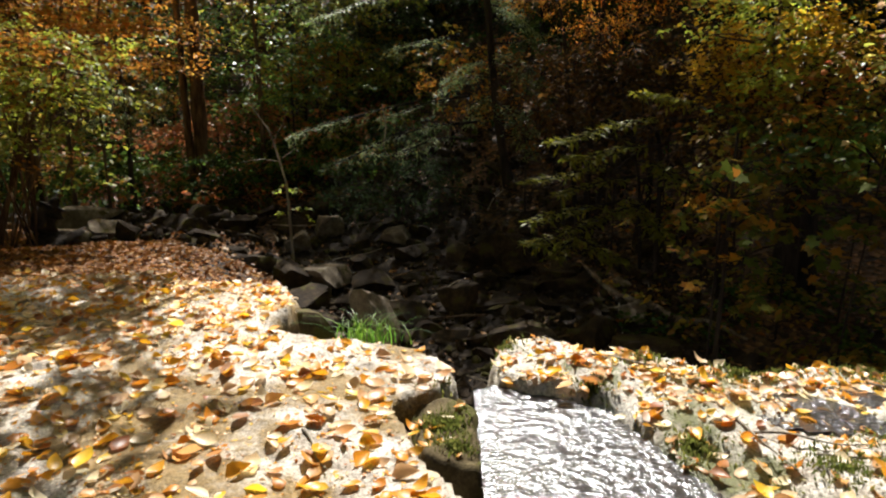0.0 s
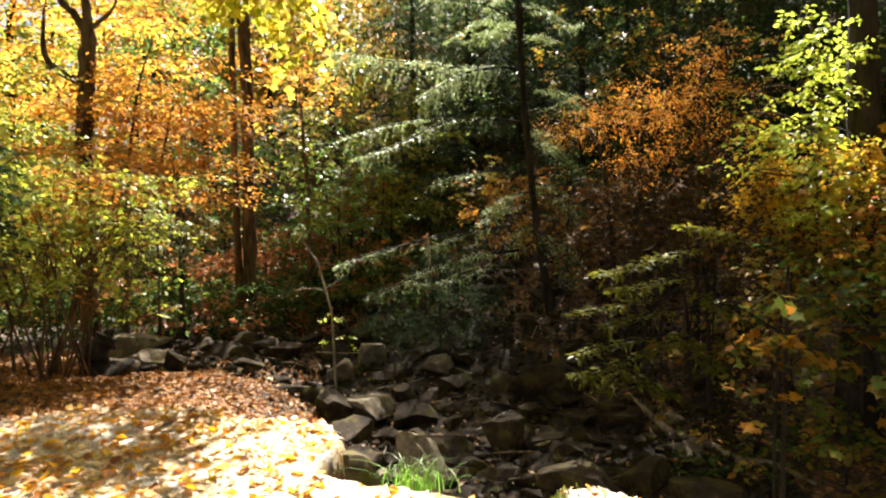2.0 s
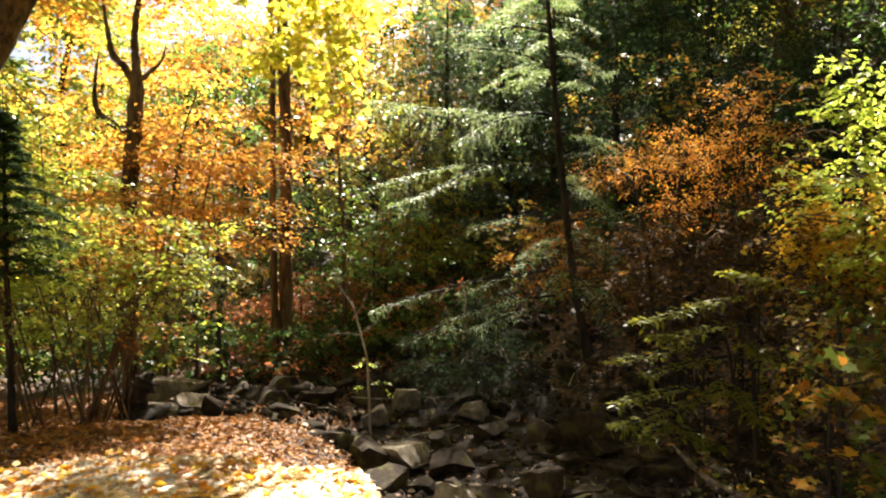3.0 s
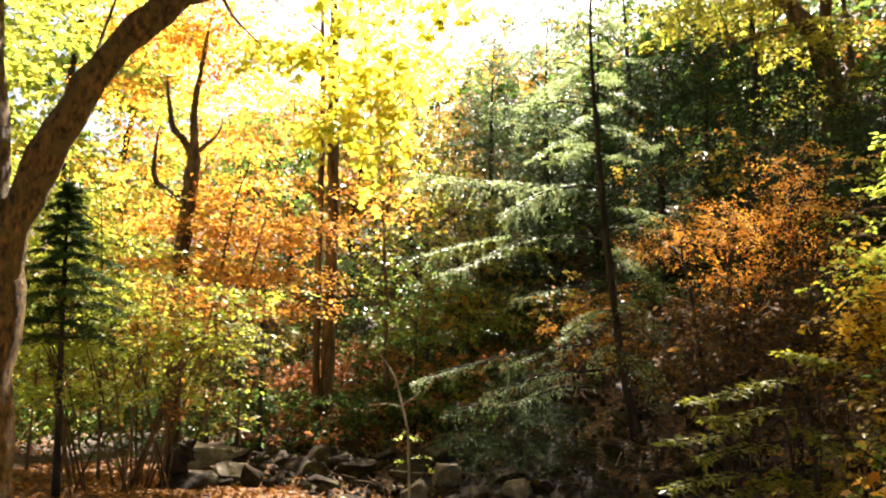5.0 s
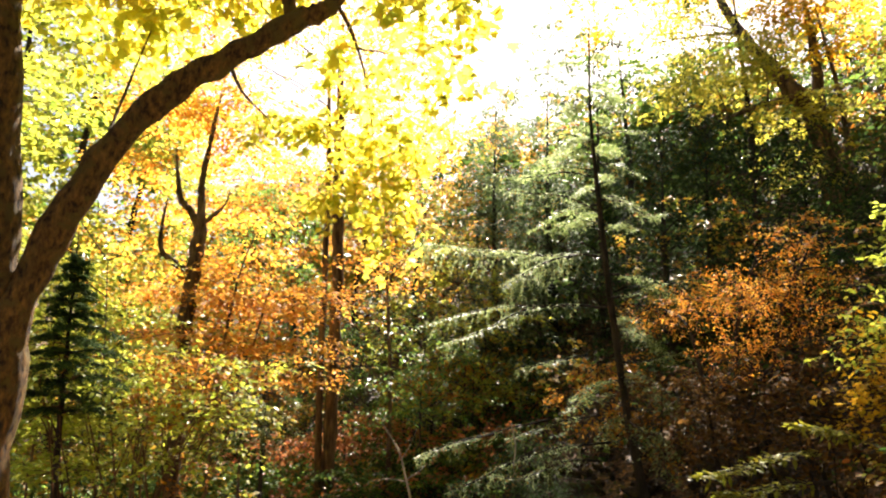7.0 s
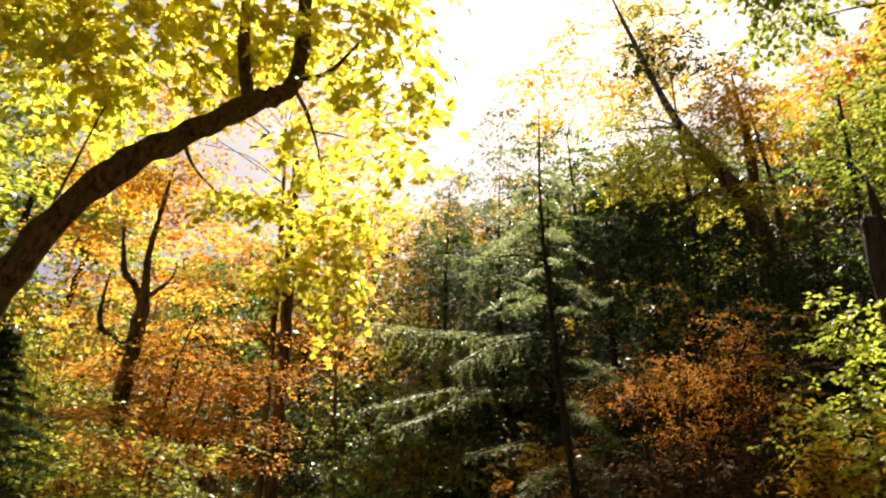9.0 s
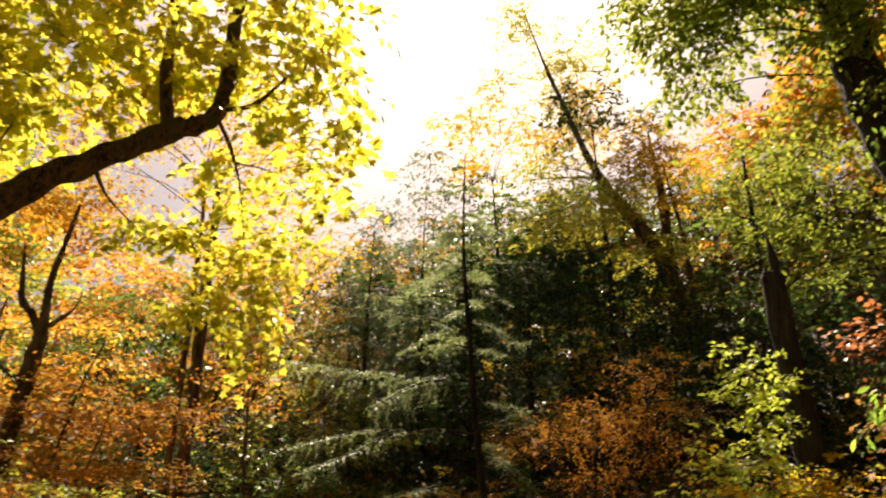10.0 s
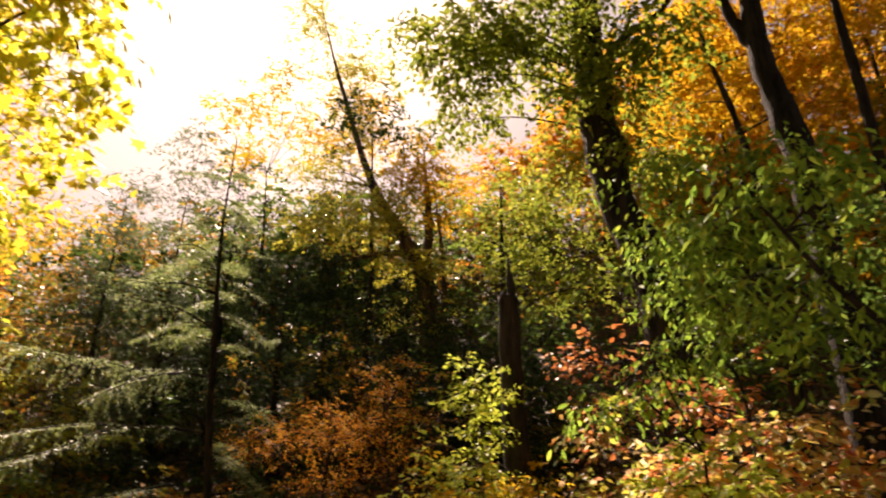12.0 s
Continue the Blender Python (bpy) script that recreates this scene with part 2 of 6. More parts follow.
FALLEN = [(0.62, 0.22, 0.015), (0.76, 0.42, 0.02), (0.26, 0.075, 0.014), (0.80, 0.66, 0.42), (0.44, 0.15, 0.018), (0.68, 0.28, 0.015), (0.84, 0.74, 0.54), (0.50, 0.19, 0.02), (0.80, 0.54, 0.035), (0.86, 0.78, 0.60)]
M_FALLEN = leaf_material("fallen_leaf", FALLEN, 0.38, 0.42, 0.45)
M_FALLEN_ONE = picked_leaf_material("picked_fallen_leaf", FALLEN)
M_DEBRIS = leaf_material("mossy_debris", [(0.10, 0.13, 0.03), (0.50, 0.40, 0.22), (0.16, 0.07, 0.03), (0.42, 0.22, 0.06), (0.07, 0.09, 0.02)], 0.2)
M_FALLEN_BROWN = leaf_material("brown_fallen_leaf", [(0.26, 0.11, 0.03), (0.36, 0.18, 0.05), (0.15, 0.06, 0.02), (0.40, 0.24, 0.09), (0.20, 0.08, 0.025)], 0.2, 0.5, 0.4)
# Carpet leaves darkened and reddened to stand for shade on the bank.
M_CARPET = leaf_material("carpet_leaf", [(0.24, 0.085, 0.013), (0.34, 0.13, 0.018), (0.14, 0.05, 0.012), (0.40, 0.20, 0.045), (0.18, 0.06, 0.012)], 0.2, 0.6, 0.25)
M_MOSS = leaf_material("moss_shoot", [(0.07, 0.10, 0.02), (0.17, 0.19, 0.04), (0.05, 0.065, 0.015), (0.26, 0.25, 0.07)], 0.4)
M_GRASS = leaf_material("grass_blade", [(0.04, 0.11, 0.012), (0.11, 0.26, 0.025), (0.25, 0.40, 0.05), (0.06, 0.16, 0.018)], 0.5)
M_BARK = bark_material("brown_bark", (0.035, 0.022, 0.013), (0.20, 0.13, 0.075))
M_BARK_DARK = bark_material("dark_bark", (0.012, 0.009, 0.007), (0.06, 0.045, 0.035))
M_BARK_GREY = bark_material("mossy_brown_bark", (0.016, 0.010, 0.005), (0.19, 0.10, 0.024), 24.0, (0.09, 0.063, 0.016), (1.0, 1.0, 0.5))
M_BARK_TWIG = bark_material("reddish_brown_bark", (0.05, 0.026, 0.012), (0.26, 0.15, 0.07), 14.0)
M_FALLENWOOD = bark_material("fallen_wood", (0.07, 0.05, 0.035), (0.30, 0.24, 0.17))
M_DEADWOOD = bark_material("weathered_wood", (0.16, 0.13, 0.10), (0.46, 0.41, 0.33))
M_SLAB = slab_material()
M_SLAB_MOSS = slab_material("mossy_slab_rock", (0.13, 0.14, 0.04), 0.52)
M_MOSSROCK = stone_material("mossy_brown_rock", (0.025, 0.018, 0.01), (0.075, 0.055, 0.026), (0.15, 0.12, 0.06), (0.07, 0.065, 0.015), 0.5, 0.8, 6.0)
# Stone base darkened to carry the creek's shade; boulders in sun take M_PALE.
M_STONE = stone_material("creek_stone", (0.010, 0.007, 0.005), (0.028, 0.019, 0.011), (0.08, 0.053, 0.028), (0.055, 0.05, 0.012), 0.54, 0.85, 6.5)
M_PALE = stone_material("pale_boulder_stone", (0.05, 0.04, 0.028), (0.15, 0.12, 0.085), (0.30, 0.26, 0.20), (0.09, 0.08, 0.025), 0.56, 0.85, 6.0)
M_WETROCK = stone_material("wet_dark_rock", (0.02, 0.018, 0.018), (0.05, 0.045, 0.045), (0.10, 0.09, 0.09), (0.05, 0.06, 0.02), 0.66, 0.15)
# Gravel tones pushed darker to stand for the deep shade over the creek.
M_BED = stone_material("shade_dark_damp_gravel", (0.008, 0.006, 0.005), (0.022, 0.016, 0.012), (0.055, 0.042, 0.03), (0.10, 0.05, 0.02), 0.62, 0.85, 9.0)
M_LITTER = litter_material()
M_WATER = water_material()

# ---- mesh helpers ----
RNG = np.random.default_rng(7)


SPOT = (-0.09, EYE + 0.24)  # middle of the lens's small sway


def at(az, el, d):
    """A place seen from the standing spot: degrees to the left of +y, degrees up, metres along the ground."""
    return Vector((-d * math.sin(radians(az)) + SPOT[0], d * math.cos(radians(az)), SPOT[1] + d * math.tan(radians(el))))


def mesh_from(name, verts, faces, material, smooth=True):
    me = bpy.data.meshes.new(name)
    me.from_pydata(verts, [], faces)
    me.materials.append(material)
    me.shade_smooth() if smooth else me.shade_flat()
    return me


def part(name, me, parent, label=""):
    ob = new(name, me)
    ob.parent = parent
    return tagged(ob, label)


def root(name, place, label, category, group="", kind=""):
    ob = new(name)
    ob.location = place
    ob.empty_display_size = 0.2
    ob["base"] = tuple(place)
    return tagged(ob, label, category, group, kind)


def settle(ob):
    """Lets the children keep their world places under a root that stands at its base."""
    back = Matrix.Translation(ob.location).inverted()
    for child in ob.children:
        child.matrix_parent_inverse = back




def leaf_grid(fold, curl, twist, width, rows=5):
    """Ovate leaf with a pointed tip: two blades folded along the midrib, curling up towards the tip."""
    verts, faces = [], []
    for i in range(rows + 1):
        f = i / rows
        w = width * math.sin(math.pi * f ** 0.8) ** 0.8 * (1 - 0.25 * f) if 0 < i < rows else 0.0
        z, a = curl * (f - 0.4) ** 2 - 0.16 * curl, twist * (f - 0.5)
        for k in (-1, 0, 1):
            verts.append((f, k * w * math.cos(fold) * math.cos(a), z + abs(k) * w * math.sin(fold) * (1 + 0.4 * k) + k * w * math.sin(a)))
    for i in range(rows):
        for k in (0, 1):
            o = 3 * i + k
            faces.append((o, o + 3, o + 4, o + 1))
    return verts, faces


LEAF_SHAPES = {
    "folded": leaf_grid(0.45, 0.5, 0.4, 0.36),
    "cupped": leaf_grid(0.8, 0.4, -0.6, 0.4),
    "wavy": leaf_grid(0.3, 0.9, 1.0, 0.34),
    "flat_ovate": leaf_grid(0.15, 0.3, 0.3, 0.38),
    "diamond": ([(0, 0, 0), (0.45, 0.3, 0.07), (1, 0, -0.05), (0.45, -0.3, 0.07)], [(0, 1, 2, 3)]),
    "oval": ([(0, 0, 0), (0.3, 0.27, 0.06), (0.7, 0.24, 0.04), (1, 0, -0.08), (0.7, -0.24, 0.04), (0.3, -0.27, 0.06)], [(0, 1, 2, 3), (0, 3, 4, 5)]),
    "maple": ([(0, 0, 0), (0.05, 0.28, 0.03), (-0.05, 0.52, 0), (0.35, 0.36, 0.05), (0.55, 0.55, 0), (0.62, 0.2, 0.03), (1, 0, -0.06),
               (0.62, -0.2, 0.03), (0.55, -0.55, 0), (0.35, -0.36, 0.05), (-0.05, -0.52, 0), (0.05, -0.28, 0.03)],
              [(0, 1, 2, 3), (0, 3, 4, 5), (0, 5, 6, 7), (0, 7, 8, 9), (0, 9, 10, 11)]),
    "lance": ([(0, 0, 0), (0.3, 0.15, 0.05), (0.65, 0.19, 0.0), (1, 0, -0.16), (0.65, -0.19, 0.0), (0.3, -0.15, 0.05)], [(0, 1, 2, 3), (0, 3, 4, 5)]),
    "needle": ([(0, 0, 0), (0.4, 0.17, 0.02), (1, 0, -0.04), (0.4, -0.17, 0.02)], [(0, 1, 2, 3)]),
}


def leaves_mesh(name, shape, places, along, normal, size, material):
    """One mesh of many leaves: each at its place, pointing along, facing normal."""
    tv, tf = LEAF_SHAPES[shape]
    tv = np.array(tv)
    a = along / (np.linalg.norm(along, axis=1, keepdims=True) + 1e-9)
    s = np.cross(normal, a)
    s /= np.linalg.norm(s, axis=1, keepdims=True) + 1e-9
    u = np.cross(a, s)
    v = places[:, None] + size[:, None, None] * (tv[None, :, 0:1] * a[:, None] + tv[None, :, 1:2] * s[:, None] + tv[None, :, 2:3] * u[:, None])
    n, k = len(places), len(tv)
    me = bpy.data.meshes.new(name)
    me.vertices.add(n * k)
    me.vertices.foreach_set("co", v.astype(np.float32).ravel())
    flat = np.concatenate([np.array(f) for f in tf])
    sizes = np.array([len(f) for f in tf])
    loops = (np.arange(n)[:, None] * k + flat[None]).ravel()
    starts = np.concatenate([[0], np.cumsum(sizes)[:-1]])
    me.loops.add(len(loops))
    me.loops.foreach_set("vertex_index", loops.astype(np.int32))
    me.polygons.add(n * len(tf))
    me.polygons.foreach_set("loop_start", (np.arange(n)[:, None] * len(flat) + starts[None]).ravel().astype(np.int32))
    me.update(calc_edges=True)
    me.validate()
    me.materials.append(material)
    return me


def spray(clumps, count, size, per_twig=9, twig=0.35, flat=0.6, droop=0.15):
    """Leaves in twigs that fill the clumps (centre, flat radius, upright radius): places, ways, faces and sizes."""
    vol = np.array([(c[1] ** 2 * c[2]) ** 0.72 for c in clumps])
    twigs = np.maximum(1, (count / per_twig * vol / vol.sum()).astype(int))
    P, A, N, S = [], [], [], []
    for (centre, rh, rv), m in zip(clumps, twigs):
        nb = max(2, int(m / 9))
        d = RNG.normal(size=(nb, 3))
        d /= np.linalg.norm(d, axis=1, keepdims=True)
        rad = RNG.random(nb) ** 0.45 * (0.7 + 0.45 * RNG.random(nb))
        hub = np.array(centre) + d * rad[:, None] * (rh, rh, rv)
        lean = RNG.normal(size=(nb, 3)) * (1 - flat) * 0.5 + (0, 0, 1.0)  # each bough lies in its own slope
        lean /= np.linalg.norm(lean, axis=1, keepdims=True)
        own = RNG.integers(0, nb, m)
        off = RNG.normal(size=(m, 3)) * (0.38 * rh + 0.05)
        off -= lean[own] * (off * lean[own]).sum(1, keepdims=True) * 0.85
        base = hub[own] + off
        way = off / (np.linalg.norm(off, axis=1, keepdims=True) + 1e-6) + RNG.normal(size=(m, 3)) * (0.45, 0.45, 0.15)
        way[:, 2] -= droop
        way /= np.linalg.norm(way, axis=1, keepdims=True)
        k = np.tile(np.arange(per_twig), m)
        step = (k + 0.5) / per_twig * twig
        b, w = np.repeat(base, per_twig, 0), np.repeat(way, per_twig, 0)
        side = np.cross(w, (0, 0, 1.0))
        side /= np.linalg.norm(side, axis=1, keepdims=True) + 1e-9
        sign = np.where(k % 2, 1.0, -1.0)[:, None]
        place = b + w * step[:, None] + RNG.normal(size=b.shape) * twig * 0.08
        place[:, 2] -= droop * step ** 2 / twig
        al = w * 0.6 + side * sign * 0.9 + RNG.normal(size=b.shape) * 0.3
        al[:, 2] -= droop * 1.6
        no = np.repeat(lean[own] + RNG.normal(size=(m, 3)) * (0.55 - 0.35 * flat), per_twig, 0) + RNG.normal(size=b.shape) * (0.6 - 0.4 * flat)
        P.append(place), A.append(al), N.append(no), S.append(size * (0.6 + 0.7 * RNG.random(len(place))))
    return np.concatenate(P), np.concatenate(A), np.concatenate(N), np.concatenate(S)


def smooth_path(points, steps=6):
    """Catmull-Rom through (place, radius) points."""
    pts = [(Vector(p), r) for p, r in points]
    pts = [(2 * pts[0][0] - pts[1][0], pts[0][1])] + pts + [(2 * pts[-1][0] - pts[-2][0], pts[-1][1])]
    out = []
    for i in range(1, len(pts) - 2):
        (a, _), (b, rb), (c, rc), (d, _) = pts[i - 1 : i + 3]
        for k in range(steps):
            t = k / steps
            p = 0.5 * (2 * b + (c - a) * t + (2 * a - 5 * b + 4 * c - d) * t * t + (3 * b - a - 3 * c + d) * t ** 3)
            out.append((p, rb + (rc - rb) * t))
    out.append(pts[-2])
    return out


def tube_data(points, sides=10, rough=0.12, steps=6, flare=0.0):
    path = smooth_path(points, steps)
    verts, faces = [], []
    ref = Vector((0.31, 0.95, 0.05)).normalized()
    for i, (p, r) in enumerate(path):
        t = (path[min(i + 1, len(path) - 1)][0] - path[max(i - 1, 0)][0]).normalized()
        s = t.cross(ref)
        if s.length < 0.05:
            s = t.cross(Vector((1, 0, 0)))
        s.normalize()
        u = t.cross(s)
        if flare:
            r = r * (1 + flare * max(0, 1 - i / 3))
        for k in range(sides):
            a = 2 * math.pi * k / sides
            q = s * math.cos(a) + u * math.sin(a)
            rr = r * (1 + rough * 2 * noise.noise((p + q * r) * (1.2 / max(r, 0.05)) * 0.35) + rough * (0.6 if flare and i < 2 and k % 3 == 0 else 0))
            verts.append(p + q * rr)
    for i in range(len(path) - 1):
        for k in range(sides):
            a, b = i * sides + k, i * sides + (k + 1) % sides
            faces.append((a, b, b + sides, a + sides))
    faces.append(tuple(range(sides - 1, -1, -1)))
    n = len(path) - 1
    faces.append(tuple(n * sides + k for k in range(sides)))
    return verts, faces


def tube(name, points, material, sides=10, rough=0.12, steps=6, flare=0.0):
    return mesh_from(name, *tube_data(points, sides, rough, steps, flare), material)


def limb_to(start, end, r0, r1=0.008, sag=0.12):
    start, end = Vector(start), Vector(end)
    n = (end - start).length
    j = Vector(RNG.normal(size=3)) * n * 0.06
    mid = start.lerp(end, 0.5) + j + Vector((0, 0, n * sag))
    return [(start, r0), (mid, (r0 + r1) * 0.55), (end, r1)]


def twigs_data(clumps, count, r=0.006, length=0.5):
    """Thin bare twigs inside the clumps, in one mesh."""
    verts, faces = [], []
    for centre, rh, rv in clumps:
        for _ in range(count):
            d = Vector(RNG.normal(size=3)).normalized()
            a = Vector(centre) + Vector((d.x * rh, d.y * rh, d.z * rv)) * 0.25
            b = Vector(centre) + Vector((d.x * rh, d.y * rh, d.z * rv)) * (0.8 + 0.35 * RNG.random())
            v, f = tube_data(limb_to(a, b, r * 1.6, r * 0.5, 0.05), 4, 0.0, 3)
            o = len(verts)
            verts += v
            faces += [tuple(i + o for i in g) for g in f]
    return verts, faces


def nearest_on(points, target):
    return min(points, key=lambda pr: (pr[0] - target).length + 0.6 * max(0, pr[0].z - target.z))


def tree(name, label, category, stems, clumps, leaf, bark, count, size, shape="oval", group="", twig=0.35, flat=0.6, droop=0.15, flare=0.35, limb_r=0.35, limbs=True, per_twig=9, sag=0.1):
    """A tree: stems are lists of (place, radius); clumps are (centre, flat radius, upright radius) of its crown."""
    foot = stems[0][0][0]
    r = root(name, foot, label, category, group)
    dense = []
    for i, s in enumerate(stems):
        part("trunk" if i == 0 or s[0][1] > 0.5 * stems[0][0][1] else "limb", tube("trunk", s, bark, 14, 0.2, 9, flare if i == 0 else 0.0), r)
        dense += smooth_path(s, 6)
    if clumps:
        if limbs:
            for c in clumps:
                p, pr = nearest_on(dense, Vector(c[0]) - Vector((0, 0, 0.3 * c[1])))
                if (Vector(c[0]) - p).length > 0.25:
                    part("limb", tube("limb", limb_to(p, c[0], max(0.01, pr * limb_r), 0.006, sag), bark, 6, 0.1, 5), r)
        tagged(part("twigwork", mesh_from("twigwork", *twigs_data(clumps, 5, max(0.004, size * 0.04)), bark), r), kind="stuff")
        tagged(part("crown", leaves_mesh("crown", shape, *spray(clumps, count, size, per_twig, twig, flat, droop), leaf), r), kind="stuff")
    settle(r)
    return r


# ---- ground ----


def smoothstep(a, b, v):
    t = np.clip((v - a) / (b - a), 0, 1)
    return t * t * (3 - 2 * t)


def wobble(x, y, s, seed=0.0):
    return (np.sin(x * s + 1.3 + seed) * np.cos(y * s * 1.13 + 0.4 + seed) + 0.5 * np.sin(x * s * 2.3 + y * s * 1.7 + seed) + 0.35 * np.sin(y * s * 3.1 - x * s * 2.6 + 2 * seed)) / 1.85


def ground_height(x, y):
    floor_z = -1.1 + 0.35 * smoothstep(8.0, 12.0, y)
    s = (x - 4.2) * 0.73 + (y - 5.0) * 0.685
    bank = np.log1p(np.exp(np.clip(s * 1.6, -30, 30))) / 1.6 * 0.5 + np.clip(s - 3.5, 0, 11) * 0.42
    bank = np.where(s > 16, 12.6 + (s - 16) * 0.2, bank)
    back = np.clip(y - 15.0, 0, 25) * 0.42 * smoothstep(15, 19, y)
    z = floor_z + np.maximum(bank, back)
    left = smoothstep(-0.9, -3.0, x + 0.12 * (y - 4)) * smoothstep(12.5, 5.6, y)
    z = z + left * (1.0 - 0.05) * (1 - smoothstep(10, 14, np.abs(x)) * 0.3)
    near = smoothstep(4.2, 3.0, y)
    z = np.where(near > 0, z + (np.minimum(z, 0) * 0 - 0.55 - z) * near * (1 - left) * smoothstep(7, 4, x), z)
    z = z + 0.07 * wobble(x, y, 1.1) + 0.035 * wobble(x, y, 3.3, 2.0)
    return z


def ground_at(x, y):
    return float(ground_height(np.array([x]), np.array([y]))[0])


def outline_distance(px, py, poly):
    """Signed distance to an outline, negative inside."""
    best = np.full(px.shape, 1e9)
    inside = np.zeros(px.shape, bool)
    for (ax, ay), (bx, by) in zip(poly, poly[1:] + poly[:1]):
        ex, ey = bx - ax, by - ay
        t = np.clip(((px - ax) * ex + (py - ay) * ey) / (ex * ex + ey * ey), 0, 1)
        best = np.minimum(best, np.hypot(px - ax - t * ex, py - ay - t * ey))
        hit = ((ay > py) != (by > py)) & (px < (bx - ax) * (py - ay) / (by - ay + 1e-12) + ax)
        inside ^= hit
    return np.where(inside, -best, best)


def build_ground():
    u = np.linspace(-1, 1, 201)
    g = np.sign(u) * (13 * np.abs(u) + 480 * np.abs(u) ** 7)
    x, y = np.meshgrid(g, g + 5.0)
    z = ground_height(x, y)
    n = len(u)
    verts = np.stack([x.ravel(), y.ravel(), z.ravel()], 1)
    i = np.arange(n * n).reshape(n, n)
    faces = np.stack([i[:-1, :-1], i[:-1, 1:], i[1:, 1:], i[1:, :-1]], -1).reshape(-1, 4)
    ob = new("ground", mesh_from("ground", verts.tolist(), faces.tolist(), M_LITTER))
    return tagged(ob, "forest floor of brown fallen leaves sloping to the creek", "ground", kind="structure")


build_ground()


def creek_bed():
    """Gravelly creek bed darkened to carry shade, a few centimetres over the forest floor."""
    xs, ys = np.arange(-3.6, 5.0, 0.07), np.arange(3.3, 12.5, 0.07)
    x, y = np.meshgrid(xs, ys)
    edge = outline_distance(x, y, [(-1.3, 3.4), (4.6, 3.4), (3.4, 5.6), (1.6, 8.0), (0.4, 11.0), (-2.0, 12.2), (-3.2, 11.0), (-2.6, 8.6), (-1.7, 6.2)]) + 0.25 * wobble(x, y, 2.2, 3.0)
    z = ground_height(x, y) + 0.05 - smoothstep(-0.5, 0.1, edge) * 0.2 + 0.04 * wobble(x, y, 7.0, 2.0) + 0.03 * wobble(x, y, 17.0, 5.0)
    n, m = x.shape
    i = np.arange(n * m).reshape(n, m)
    q = np.stack([i[:-1, :-1], i[:-1, 1:], i[1:, 1:], i[1:, :-1]], -1).reshape(-1, 4)
    q = q[(edge.ravel()[q] < 0.1).all(1)]
    me = mesh_from("creek_bed", np.stack([x.ravel(), y.ravel(), z.ravel()], 1).tolist(), q.tolist(), M_BED)
    return tagged(new("creek_bed", me), "damp gravel bed of the creek, darkened for its shade", "creek bed", kind="structure")


def slab_top(x, y, top, seed, lumps=1.0):
    return top + 0.03 * wobble(x, y, 2.1, seed) + lumps * (0.02 * wobble(x, y, 6.3, seed + 1) + 0.011 * wobble(x, y, 17.0, seed + 2) + 0.005 * wobble(x, y, 41.0, seed + 3))


def slab_surface(x, y, poly, top, seed, lumps=1.0, crisp=0.1, depth=0.95):
    """Height of a slab and the signed distance to its worn outline."""
    d = outline_distance(x, y, poly) + 0.03 * wobble(x, y, 9.0, seed) + 0.015 * wobble(x, y, 23.0, seed)
    return slab_top(x, y, top, seed, lumps) - smoothstep(-crisp, 0.06, d) ** 1.5 * depth, d


def slab(name, label, poly, top, seed, material, depth=0.95, step=0.034, lumps=1.0, crisp=0.1):
    xs = np.arange(min(p[0] for p in poly) - 0.25, max(p[0] for p in poly) + 0.25, step)
    ys = np.arange(min(p[1] for p in poly) - 0.25, max(p[1] for p in poly) + 0.25, step)
    x, y = np.meshgrid(xs, ys)
    z, d = slab_surface(x, y, poly, top, seed, lumps, crisp, depth)
    idx = -np.ones(x.shape, int)
    keep = d < 0.11
    idx[keep] = np.arange(keep.sum())
    # the skirt leans out a little less than the grid step would give
    verts = np.stack([x[keep], y[keep], z[keep]], 1)
    q = np.stack([idx[:-1, :-1], idx[:-1, 1:], idx[1:, 1:], idx[1:, :-1]], -1).reshape(-1, 4)
    q = q[(q >= 0).all(1)]
    ob = new(name, mesh_from(name, verts.tolist(), q.tolist(), material))
    return tagged(ob, label, "rock", kind="structure")


creek_bed()
SLAB_L = [(0.1, -3.5), (0.36, -2.2), (0.22, -0.6), (0.28, 1.2), (0.12, 2.1), (-0.06, 2.44), (-0.2, 2.92), (0.02, 3.02), (0.1, 3.2), (0.06, 3.4), (-0.1, 3.66), (-0.47, 3.74), (-0.75, 3.8), (-1.0, 3.9), (-1.02, 4.12), (-0.95, 4.45), (-1.14, 4.82), (-1.45, 5.0), (-1.8, 4.92), (-2.14, 5.05), (-2.6, 5.15), (-3.1, 5.05), (-4.2, 4.6), (-5.3, 3.3), (-4.9, 1.6), (-5.4, 0.2), (-4.8, -1.5), (-5.0, -2.8), (-3.6, -3.3), (-2.6, -2.9), (-1.3, -3.6)]
BLOCK = [(-0.12, 2.4), (0.17, 2.38), (0.18, 2.88), (0.06, 3.08), (-0.17, 3.0)]
SLAB_R = [(0.2, 3.2), (0.24, 3.6), (0.37, 3.82), (0.68, 3.84), (0.9, 3.6), (1.35, 3.5), (1.62, 3.28), (1.95, 3.42), (2.4, 3.42), (3.3, 3.5), (3.7, 2.3), (3.3, 0.9), (3.8, -0.7), (3.3, -2.2), (2.4, -3.2), (1.5, -3.4), (1.45, -1.6), (1.2, 0.2), (1.1, 1.6), (0.97, 2.2), (0.88, 2.5), (0.76, 2.98)]
rock_left = slab("rock_slab_left", "pale sunlit rock slab with moss, strewn with fallen leaves", SLAB_L, 0.0, 0.3, M_SLAB, lumps=0.7, crisp=0.06)
